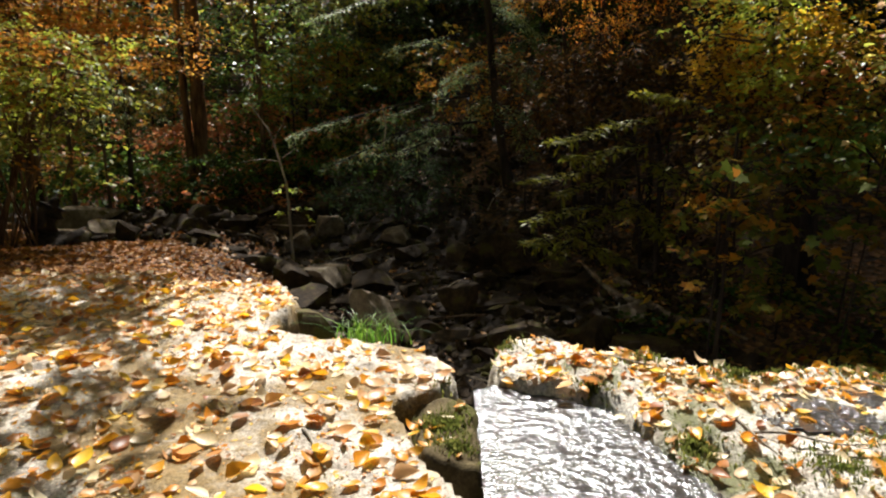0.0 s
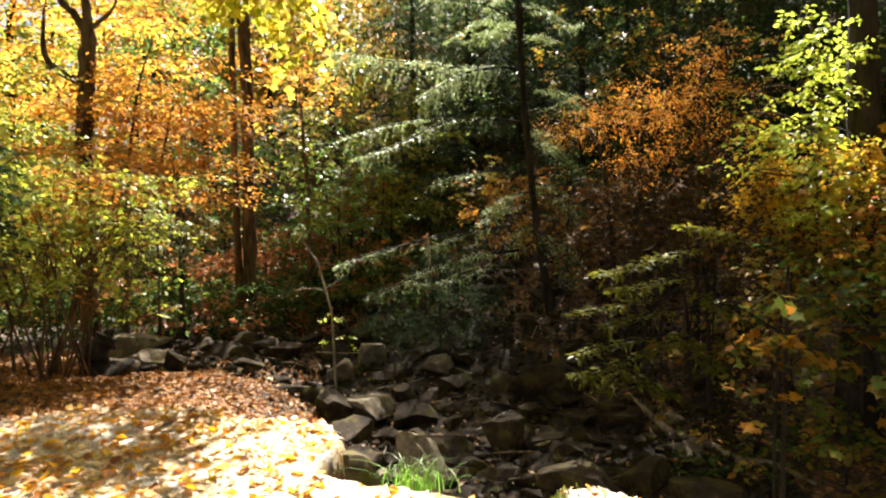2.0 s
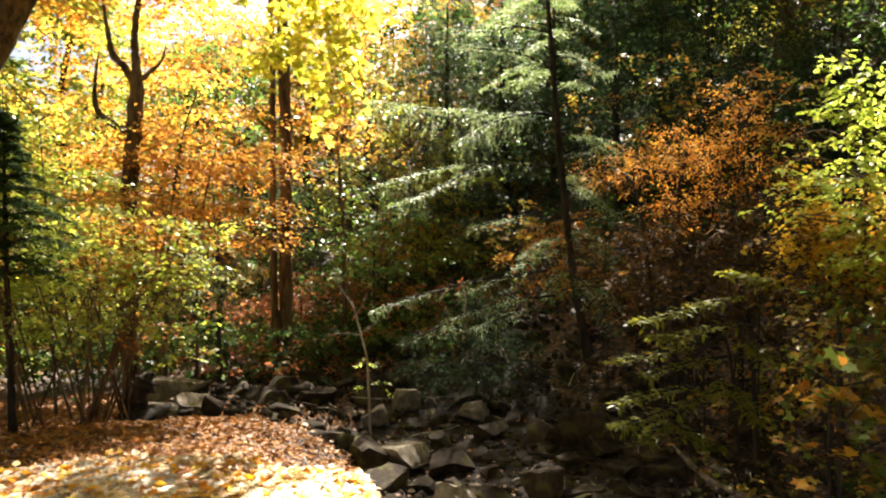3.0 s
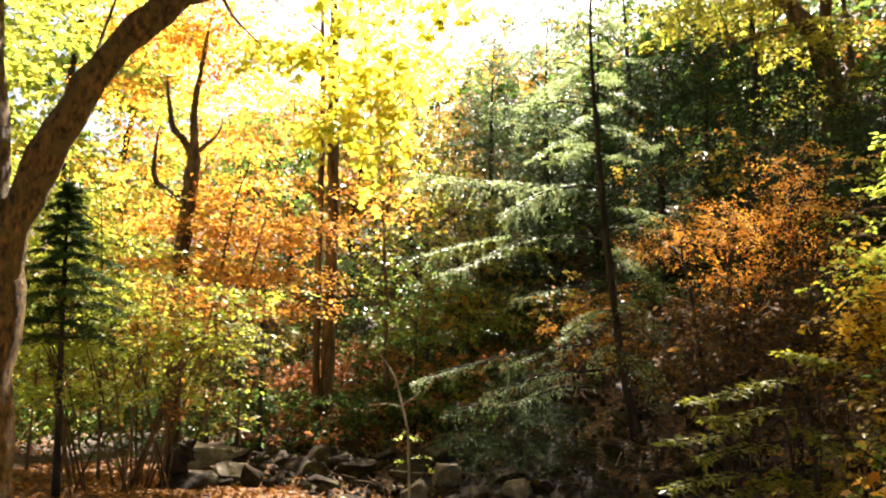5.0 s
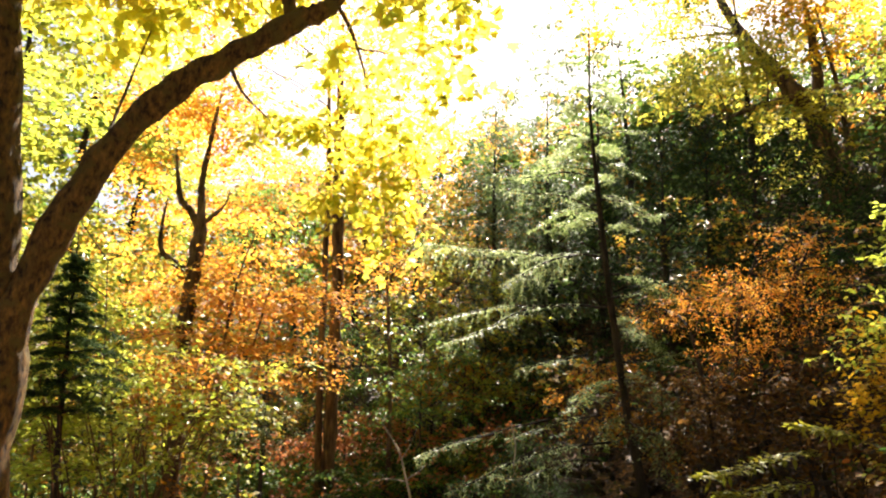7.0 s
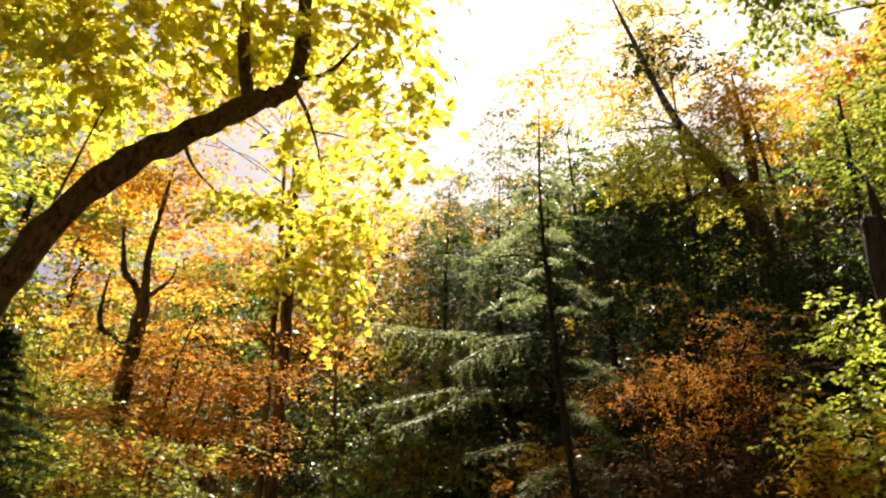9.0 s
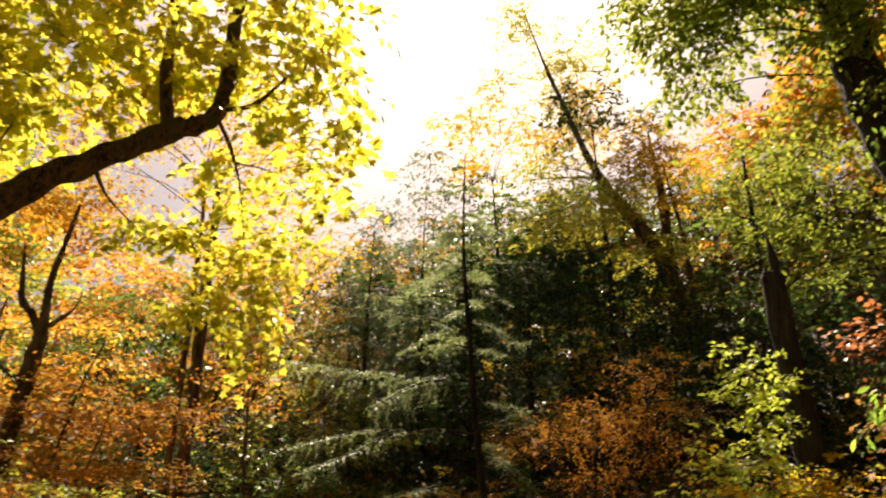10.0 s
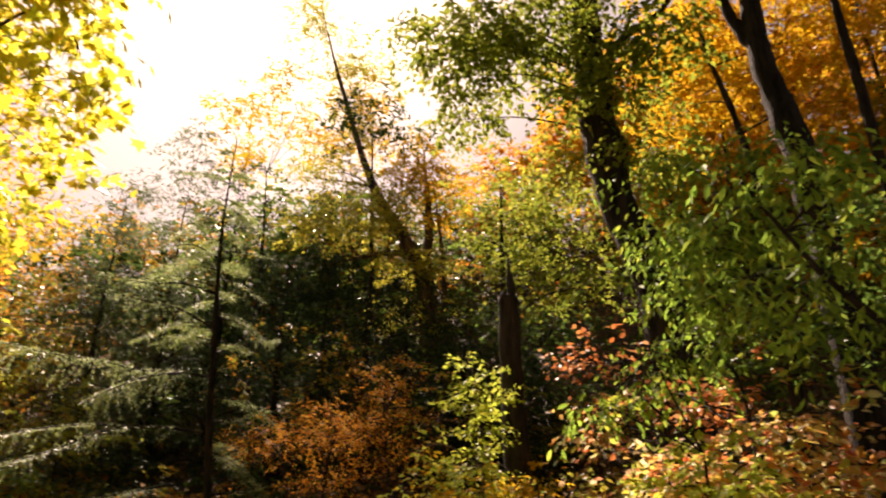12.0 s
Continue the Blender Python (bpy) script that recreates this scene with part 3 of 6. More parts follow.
rock_right = slab("rock_slab_right", "pale rock slab with green moss and fallen leaves", SLAB_R, -0.02, 4.1, M_SLAB_MOSS, lumps=1.9, crisp=0.09)
slab("rock_chute", "dark wet rock of the water chute between two slabs", [(0.0, -3.4), (1.7, -3.3), (1.2, 1.6), (1.05, 2.3), (0.8, 3.1), (0.3, 3.35), (0.12, 3.2), (0.14, 2.2)], -0.14, 6.0, M_WETROCK, 0.7)
slab("mossy_rock_block", "small mossy rock block wedged in the crevice", BLOCK, -0.03, 7.0, M_MOSSROCK, 0.55, 0.022, 1.6, 0.05)


def water_sheet(name, label, poly, level, tilt, step=0.024, amp=0.004):
    xs = np.arange(min(p[0] for p in poly), max(p[0] for p in poly), step)
    ys = np.arange(min(p[1] for p in poly), max(p[1] for p in poly), step)
    x, y = np.meshgrid(xs, ys)
    d = outline_distance(x, y, poly)
    z = level + tilt * (np.maximum(y, 1.4) - 3) + amp * wobble(x, y, 24.0, 1.0) + amp * 0.6 * wobble(x, y, 55.0, 3.0)
    idx = -np.ones(x.shape, int)
    keep = d < 0.02
    idx[keep] = np.arange(keep.sum())
    verts = np.stack([x[keep], y[keep], z[keep]], 1)
    q = np.stack([idx[:-1, :-1], idx[:-1, 1:], idx[1:, 1:], idx[1:, :-1]], -1).reshape(-1, 4)
    q = q[(q >= 0).all(1)]
    return tagged(new(name, mesh_from(name, verts.tolist(), q.tolist(), M_WATER)), label, "water", kind="structure")


water_sheet("water", "thin sheet of sparkling creek water running over rock", [(0.1, -3.3), (1.6, -3.25), (1.2, 1.6), (1.0, 2.3), (0.78, 2.95), (0.3, 3.3), (0.16, 3.2), (0.16, 2.2)], -0.078, -0.045)

# ---- boulders and creek stones ----


def boulder_mesh(name, size, seed, material, cuts=8):
    bm = bmesh.new()
    bmesh.ops.create_icosphere(bm, subdivisions=3 if max(size) > 0.22 else 2, radius=1.0)
    rnd = random.Random(seed)
    planes = [(Vector((rnd.gauss(0, 1), rnd.gauss(0, 1), rnd.gauss(0, 0.8))).normalized(), rnd.uniform(0.32, 0.62)) for _ in range(cuts)]
    planes.append((Vector((rnd.gauss(0, 0.25), rnd.gauss(0, 0.25), 1)).normalized(), rnd.uniform(0.35, 0.6)))
    for v in bm.verts:
        p = v.co.copy()
        for n, d in planes:
            k = p.dot(n) - d
            if k > 0:
                p -= n * k * 0.97
        p *= 1 + 0.07 * noise.noise(p * 1.6 + Vector((seed, 0, 0))) + 0.06 * noise.noise(p * 4 + Vector((0, seed, 0))) + 0.04 * noise.noise(p * 11 + Vector((0, seed, 0)))
        v.co = Vector((p.x * size[0], p.y * size[1], p.z * size[2]))
    me = bpy.data.meshes.new(name)
    bm.to_mesh(me)
    bm.free()
    me.materials.append(material)
    me.shade_smooth()
    me.set_sharp_from_angle(angle=radians(24))
    return me


def boulder(place, size, seed, material, label, turn=0.0, sink=0.38, z=None):
    ob = new("boulder", boulder_mesh("boulder", size, seed, material))
    g = ground_at(place[0], place[1]) if z is None else z
    ob.matrix_world = pose(place[0], place[1], g + size[2] * (1 - sink) * 0.8, 0, 0, turn)
    return tagged(ob, label, "boulder", "creek boulders")


def polar(az, d):
    return (-d * math.sin(radians(az)), d * math.cos(radians(az)))


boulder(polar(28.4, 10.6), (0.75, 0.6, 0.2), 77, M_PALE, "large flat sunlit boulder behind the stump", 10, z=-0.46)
# sunlit boulders get the paler stone colour, shaded ones the darker
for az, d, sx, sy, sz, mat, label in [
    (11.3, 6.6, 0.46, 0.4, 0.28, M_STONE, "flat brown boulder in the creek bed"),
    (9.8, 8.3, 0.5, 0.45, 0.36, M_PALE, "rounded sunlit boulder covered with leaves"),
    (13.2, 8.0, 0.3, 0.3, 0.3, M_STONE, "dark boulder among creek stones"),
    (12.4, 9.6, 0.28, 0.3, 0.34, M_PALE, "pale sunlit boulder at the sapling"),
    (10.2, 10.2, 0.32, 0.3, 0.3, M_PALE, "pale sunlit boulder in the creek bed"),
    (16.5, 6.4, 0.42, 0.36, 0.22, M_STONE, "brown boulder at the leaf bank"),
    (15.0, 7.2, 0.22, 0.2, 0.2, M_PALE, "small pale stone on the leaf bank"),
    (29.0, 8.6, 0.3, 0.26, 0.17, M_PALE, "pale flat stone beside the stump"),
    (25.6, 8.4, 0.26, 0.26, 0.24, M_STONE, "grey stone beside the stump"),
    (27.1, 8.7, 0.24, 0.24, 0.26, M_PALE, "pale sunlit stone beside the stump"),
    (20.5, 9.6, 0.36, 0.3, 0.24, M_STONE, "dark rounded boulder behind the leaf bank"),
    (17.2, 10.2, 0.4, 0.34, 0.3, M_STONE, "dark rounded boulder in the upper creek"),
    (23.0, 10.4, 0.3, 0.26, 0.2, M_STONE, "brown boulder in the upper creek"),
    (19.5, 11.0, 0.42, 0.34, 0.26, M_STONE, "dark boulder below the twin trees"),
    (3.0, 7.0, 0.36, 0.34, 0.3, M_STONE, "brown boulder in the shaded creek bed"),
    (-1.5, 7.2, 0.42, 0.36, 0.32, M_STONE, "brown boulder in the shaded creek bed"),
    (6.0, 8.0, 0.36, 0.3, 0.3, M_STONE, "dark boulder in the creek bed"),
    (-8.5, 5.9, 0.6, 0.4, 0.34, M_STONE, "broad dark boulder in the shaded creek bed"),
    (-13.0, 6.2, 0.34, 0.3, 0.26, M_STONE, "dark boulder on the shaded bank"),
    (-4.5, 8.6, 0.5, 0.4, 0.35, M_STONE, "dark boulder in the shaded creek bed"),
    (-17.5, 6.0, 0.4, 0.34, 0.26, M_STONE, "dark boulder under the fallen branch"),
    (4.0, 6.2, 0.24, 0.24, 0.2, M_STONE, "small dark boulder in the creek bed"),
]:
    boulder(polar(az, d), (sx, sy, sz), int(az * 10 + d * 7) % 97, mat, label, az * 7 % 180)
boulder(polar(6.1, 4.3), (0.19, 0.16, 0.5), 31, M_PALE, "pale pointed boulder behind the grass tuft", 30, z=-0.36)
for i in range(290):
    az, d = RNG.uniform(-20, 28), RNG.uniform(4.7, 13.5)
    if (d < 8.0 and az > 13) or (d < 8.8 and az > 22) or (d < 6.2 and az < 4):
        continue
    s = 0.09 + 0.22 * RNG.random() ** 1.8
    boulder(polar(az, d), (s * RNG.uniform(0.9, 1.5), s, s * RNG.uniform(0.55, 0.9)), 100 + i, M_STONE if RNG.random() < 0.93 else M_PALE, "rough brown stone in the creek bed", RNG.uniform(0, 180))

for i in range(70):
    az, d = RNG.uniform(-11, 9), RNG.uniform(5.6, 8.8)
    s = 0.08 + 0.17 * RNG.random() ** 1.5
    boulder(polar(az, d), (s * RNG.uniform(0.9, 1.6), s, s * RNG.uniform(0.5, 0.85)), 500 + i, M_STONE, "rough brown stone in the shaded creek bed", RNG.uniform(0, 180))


def gravel():
    """Small angular stones between the boulders, past counting."""
    bm = bmesh.new()
    bmesh.ops.create_icosphere(bm, subdivisions=1, radius=1.0)
    base = np.array([v.co[:] for v in bm.verts])
    tri = np.array([[v.index for v in f.verts] for f in bm.faces])
    bm.free()
    n = 5200
    az, d = np.radians(RNG.uniform(-24, 28, n)), 4.5 + 9 * RNG.random(n) ** 1.3
    x, y = -d * np.sin(az), d * np.cos(az)
    size = 0.018 + 0.06 * RNG.random(n) ** 2.2
    k = (outline_distance(x, y, SLAB_L) > 0.1) & ~((az > radians(13)) & (d < 8.2))
    x, y, size = x[k], y[k], size[k]
    n = len(x)
    z = ground_height(x, y) + 0.05 + 0.2 * size
    shape = base[None] * (0.7 + 0.5 * RNG.random((n, len(base), 1))) * (size[:, None, None] * RNG.uniform(0.6, 1.3, (n, 1, 3)))
    verts = (shape + np.stack([x, y, z], 1)[:, None]).reshape(-1, 3)
    faces = (tri[None] + (np.arange(n) * len(base))[:, None, None]).reshape(-1, 3)
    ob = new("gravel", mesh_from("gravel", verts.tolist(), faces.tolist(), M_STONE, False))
    tagged(ob, "small brown stones and gravel in the creek bed", "gravel", kind="stuff")


gravel()

# dark rock added in place of the shade on the slab's front face
boulder((-0.86, 4.2), (0.24, 0.3, 0.3), 12, M_MOSSROCK, "added dark rock standing for the slab's shaded front face", 20, z=-0.32)
boulder((-0.72, 4.02), (0.2, 0.2, 0.2), 13, M_MOSSROCK, "dark brown rock beside the grass tuft", 70, z=-0.35)

# ---- trees and shrubs, placed by bearing, height angle and distance from the standing spot ----


def cl(az, el, d, rh, rv):
    return (at(az, el, d), rh, rv)


def stem(*pts):
    """(az, el, d, radius) points; the first is put down on the ground."""
    out = [(at(a, e, d), r) for a, e, d, r in pts]
    p = out[0][0]
    out[0] = (Vector((p.x, p.y, ground_at(p.x, p.y) - 0.08)), out[0][1])
    return out


def limb(*pts):
    return [(at(a, e, d), r) for a, e, d, r in pts]


def lying(*pts):
    """(az, el, d, radius) points let down along their bearing until they meet the ground."""
    out = []
    for a, e, d, r in pts:
        far = 3.6
        while far < 14 and at(a, e, far).z > ground_at(at(a, e, far).x, at(a, e, far).y) + 0.1:
            far += 0.05
        out.append((at(a, e, far), r * far / d))
    return out


# near arching maple with its hanging golden leaves
tree("maple_tree", "yellow maple with one upright trunk and one arching trunk", "tree",
     [stem((43.6, -14, 5.5, 0.2), (43.6, 1.5, 5.5, 0.165), (44.5, 9.6, 5.5, 0.15), (46.1, 25, 5.5, 0.14), (47.7, 42, 5.6, 0.12), (49, 52, 5.8, 0.08)),
      limb((43.8, -4, 5.45, 0.12), (43.2, 1.5, 5.42, 0.12), (42.2, 7.0, 5.38, 0.115), (38.6, 15.9, 5.3, 0.105), (34.4, 21.7, 5.25, 0.1), (29.6, 25.4, 5.25, 0.095), (24.2, 28.9, 5.25, 0.09), (20.6, 31.2, 5.2, 0.07), (20.0, 38.6, 5.2, 0.055), (19.0, 47, 5.2, 0.03)),
      limb((24.2, 28.5, 5.25, 0.06), (25.4, 33, 5.3, 0.05), (25.7, 38, 5.3, 0.045), (27.5, 48, 5.3, 0.025)),
      limb((20.6, 31.2, 5.2, 0.025), (17.5, 32.2, 5.1, 0.018), (14.5, 35.0, 5.0, 0.01)),
      limb((20.8, 31.0, 5.2, 0.022), (19.0, 28.5, 5.4, 0.015), (17.6, 25.0, 6.0, 0.008), (16.6, 20.0, 6.8, 0.003)),
      limb((29.6, 25.4, 5.25, 0.02), (28.0, 23.0, 6.0, 0.012), (25.4, 21.0, 7.2, 0.005)),
      limb((18.4, 27.4, 5.5, 0.011), (15.2, 27.0, 6.2, 0.007), (11.5, 25.0, 6.8, 0.003)),
      limb((38.6, 15.9, 5.3, 0.02), (37.6, 20.0, 5.7, 0.013), (35.5, 27.0, 6.0, 0.006))],
     [cl(17.8, 14.6, 8, 0.25, 0.17), cl(15.6, 13.2, 8, 0.21, 0.12), cl(13.2, 14.4, 8, 0.2, 0.14), cl(19.4, 16.2, 8, 0.24, 0.16), cl(15.2, 16, 8, 0.27, 0.17), cl(14.2, 17.5, 8, 0.27, 0.26), cl(18.2, 17, 8, 0.36, 0.25), cl(21.7, 20.5, 8, 0.35, 0.28), cl(12.7, 21, 8, 0.3, 0.23), cl(16.7, 21.5, 8, 0.42, 0.29), cl(25.2, 21, 8, 0.29, 0.22),
      cl(19.2, 26, 7, 0.42, 0.24), cl(13.2, 27, 7, 0.32, 0.25), cl(9.7, 23.5, 7, 0.23, 0.14), cl(14, 30, 5.2, 0.4, 0.3), cl(11, 34.5, 5.2, 0.3, 0.25), cl(18, 36, 5.2, 0.5, 0.35),
      cl(23, 34, 5.6, 0.4, 0.3), cl(29, 32, 5.8, 0.5, 0.35), cl(34, 30, 6, 0.5, 0.4), cl(39.2, 28, 6.2, 0.5, 0.4), cl(31, 38, 5.6, 0.6, 0.4), cl(24, 42, 5.4, 0.6, 0.4), cl(15, 42, 5.2, 0.45, 0.4), cl(38, 36, 5.8, 0.6, 0.5), cl(42, 31, 6.4, 0.5, 0.4)],
     M_YELLOW, M_BARK_GREY, 7800, 0.1, "maple", twig=0.4, flat=0.5, droop=0.3, limbs=False)

# dead-looking forked tree with golden leaves behind it
tree("forked_tree", "dark forked tree with upturned side branch among golden leaves", "tree",
     [stem((30.9, -10, 11.66, 0.115), (31.0, 0.3, 11.66, 0.115), (30.9, 4.8, 11.66, 0.115), (30.6, 9.1, 11.66, 0.112), (30.4, 11.8, 11.66, 0.11), (30.4, 13.9, 11.66, 0.062), (30.5, 15.7, 11.66, 0.052), (30.2, 18.1, 11.66, 0.042), (29.9, 20.4, 11.66, 0.032), (29.5, 22.8, 11.66, 0.018)),
      limb((30.5, 12.0, 11.64, 0.062), (31.2, 13.4, 11.6, 0.054), (32.0, 14.2, 11.58, 0.046), (32.4, 16.1, 11.57, 0.03), (32.65, 18.1, 11.57, 0.016)),
      limb((30.9, 8.6, 11.64, 0.055), (32.4, 9.4, 11.6, 0.05), (33.2, 10.4, 11.57, 0.04), (33.2, 12.5, 11.57, 0.024), (33.0, 14.2, 11.57, 0.01)),
      limb((30.2, 12.5, 11.66, 0.045), (29.4, 13.2, 11.64, 0.034), (28.6, 14.1, 11.62, 0.02), (28.2, 15.4, 11.62, 0.008))],
     [cl(30, 22, 12, 0.8, 0.3), cl(33.5, 21, 12.4, 0.7, 0.3), cl(27.5, 18.5, 12.4, 0.6, 0.2), cl(34.5, 16.5, 12.6, 0.7, 0.15), cl(33, 13.5, 12.6, 0.6, 0.08), cl(28, 13.5, 12.8, 0.6, 0.1), cl(26.5, 10.5, 12.8, 0.6, 0.06), cl(33, 9, 12.8, 0.6, 0.08), cl(35, 11, 12.6, 0.6, 0.08)],
     M_GOLDAMBER, M_BARK, 8800, 0.085, twig=0.5, flat=0.95, limbs=False, flare=0.1)

# twin-stemmed tree
# its high crown clumps are added to cast shade on the left slab
tree("twin_tree", "tall tree with two close dark stems, thin golden crown", "tree",
     [stem((19.3, -9, 13, 0.125), (19.2, 0, 13, 0.112), (19.1, 8, 13, 0.108), (19.3, 17, 13, 0.11), (19.5, 26, 13, 0.06)),
      stem((20.0, -9, 13.05, 0.08), (20.2, 0, 13.1, 0.062), (20.15, 8, 13.1, 0.058), (20.2, 18, 13.1, 0.05), (20.6, 27, 13.2, 0.025))],
     [cl(17, 23, 13.2, 0.7, 0.5), cl(13.5, 20, 13.5, 0.7, 0.5), cl(10.5, 22, 14, 0.7, 0.5), cl(15, 19, 13.6, 0.6, 0.4), cl(18.5, 19, 13.8, 0.6, 0.4), cl(15, 28, 12.2, 0.5, 0.35), cl(29.5, 25, 12.2, 0.5, 0.3), cl(33, 28.5, 12, 0.55, 0.35), cl(25, 28, 12.4, 0.55, 0.3), cl(12.5, 29, 12.2, 0.5, 0.35), cl(17, 29.5, 12.2, 0.5, 0.35), cl(14, 25.5, 12.4, 0.5, 0.3), cl(18, 26, 12.6, 0.6, 0.35), cl(20, 30, 12.4, 0.7, 0.4), cl(24.5, 31.5, 12.2, 0.7, 0.4), cl(28.5, 29, 12.2, 0.6, 0.4), cl(18, 33.5, 12.2, 0.6, 0.4), cl(31.5, 26, 12.2, 0.5, 0.35)],
     M_GOLD, M_BARK, 10500, 0.075, twig=0.5, flat=0.8, limb_r=0.1, flare=0.08)

# orange beeches with level sprays
tree("beech_tree", "young beech with level sprays of orange leaves", "tree",
     [stem((28.6, -9, 11.3, 0.034), (28.2, 0, 11.3, 0.026), (27.2, 8, 11.4, 0.016), (26, 12, 11.4, 0.01)), stem((26.2, -9, 11.5, 0.024), (26.0, 0, 11.5, 0.018), (24.6, 8, 11.2, 0.01))],
     [cl(29, 6.6, 11.7, 0.62, 0.05), cl(25, 5.9, 11.6, 0.7, 0.05), cl(30, 3.8, 11.3, 0.75, 0.05), cl(27, 2.6, 11.2, 0.5, 0.05), cl(21.5, 7.4, 12.2, 0.5, 0.05), cl(28, 0.2, 10.6, 0.55, 0.05), cl(33.5, 6.9, 13.3, 0.6, 0.05), cl(22, 2.9, 11.7, 0.4, 0.05), cl(28, 8.6, 11.9, 0.5, 0.05), cl(31, 1.4, 11.5, 0.55, 0.05), cl(21.5, 0.2, 12.1, 0.35, 0.05)],
     M_ORANGE, M_BARK, 9800, 0.078, twig=0.55, flat=1.05, droop=0.06)
tree("beech_tree", "young beech with level sprays of orange leaves", "tree",
     [stem((14.5, -8, 13, 0.05), (14.5, 0, 13, 0.04), (15, 10, 13, 0.02))],
     [cl(19.5, 6.5, 12.2, 0.45, 0.12), cl(18.6, 10, 12.3, 0.4, 0.12), cl(20.5, 1.5, 12.1, 0.45, 0.15), cl(16, 9.5, 12.8, 0.6, 0.15), cl(13.5, 10, 12.8, 0.5, 0.15), cl(17, 7.5, 12.6, 0.5, 0.12), cl(12.5, 8, 13, 0.4, 0.12)],
     M_ORANGE, M_BARK, 1000, 0.08, twig=0.55, flat=1.05, droop=0.05)
tree("maple_sapling", "young maple with yellow-green leaves at the thicket", "tree",
     [stem((36, -9, 9.4, 0.017), (36.4, 0, 9.4, 0.012), (36.9, 9, 9.8, 0.006))],
     [cl(36, 4.5, 9.6, 0.45, 0.18), cl(33.8, 3.4, 9.5, 0.4, 0.15), cl(37.8, 1.2, 9.3, 0.45, 0.18), cl(34.6, -2.6, 9.1, 0.4, 0.15), cl(38.5, 7.6, 9.8, 0.45, 0.2), cl(32.6, -4.2, 9.1, 0.35, 0.14), cl(37, -5, 9.0, 0.4, 0.15), cl(35.6, 9.4, 9.9, 0.4, 0.18), cl(39.5, 12.5, 10.2, 0.45, 0.2)],
     M_YGREEN, M_BARK, 2300, 0.07, flat=0.9)
tree("maple_sapling", "young maple with bright yellow-green leaves at the wood edge", "tree",
     [stem((40.6, -9, 10.4, 0.018), (40.2, -2, 10.4, 0.013), (39.6, 5, 10.5, 0.006)), stem((38.4, -9, 10.6, 0.014), (38.0, -3, 10.6, 0.01), (37.4, 2, 10.6, 0.005))],
     [cl(40.5, 1.5, 10.4, 0.5, 0.07), cl(38, 0.2, 10.5, 0.45, 0.07), cl(41.8, -1.6, 10.2, 0.5, 0.07), cl(39.2, -3.2, 10.3, 0.45, 0.07), cl(36.8, -2.6, 10.5, 0.4, 0.07), cl(41, -5.4, 10.1, 0.45, 0.07), cl(37.8, -6.0, 10.3, 0.4, 0.07), cl(39.6, 4.4, 10.5, 0.45, 0.07)],
     M_VINE, M_BARK, 2600, 0.08, flat=0.95, limb_r=0.5)
tree("rust_shrub", "low rust-red shrub at the foot of the slope", "shrub",
     [stem((18, -7, 14.5, 0.03), (18, -4, 14.5, 0.02))],
     [cl(17, -3.5, 14.5, 0.7, 0.5), cl(21.5, -5, 14, 0.6, 0.4), cl(14.5, -4, 15, 0.6, 0.5), cl(23.5, -5.5, 14.5, 0.5, 0.3)], M_RUST, M_BARK_DARK, 3200, 0.08)
tree("rust_shrub", "rust-orange shrub in the understorey", "shrub",
     [stem((11, -6, 14.5, 0.03), (11, -2, 14.5, 0.02))],
     [cl(11, -0.5, 14.5, 0.6, 0.5), cl(9.5, 1.5, 15, 0.5, 0.4)], M_ORANGE, M_BARK_DARK, 1500, 0.08)

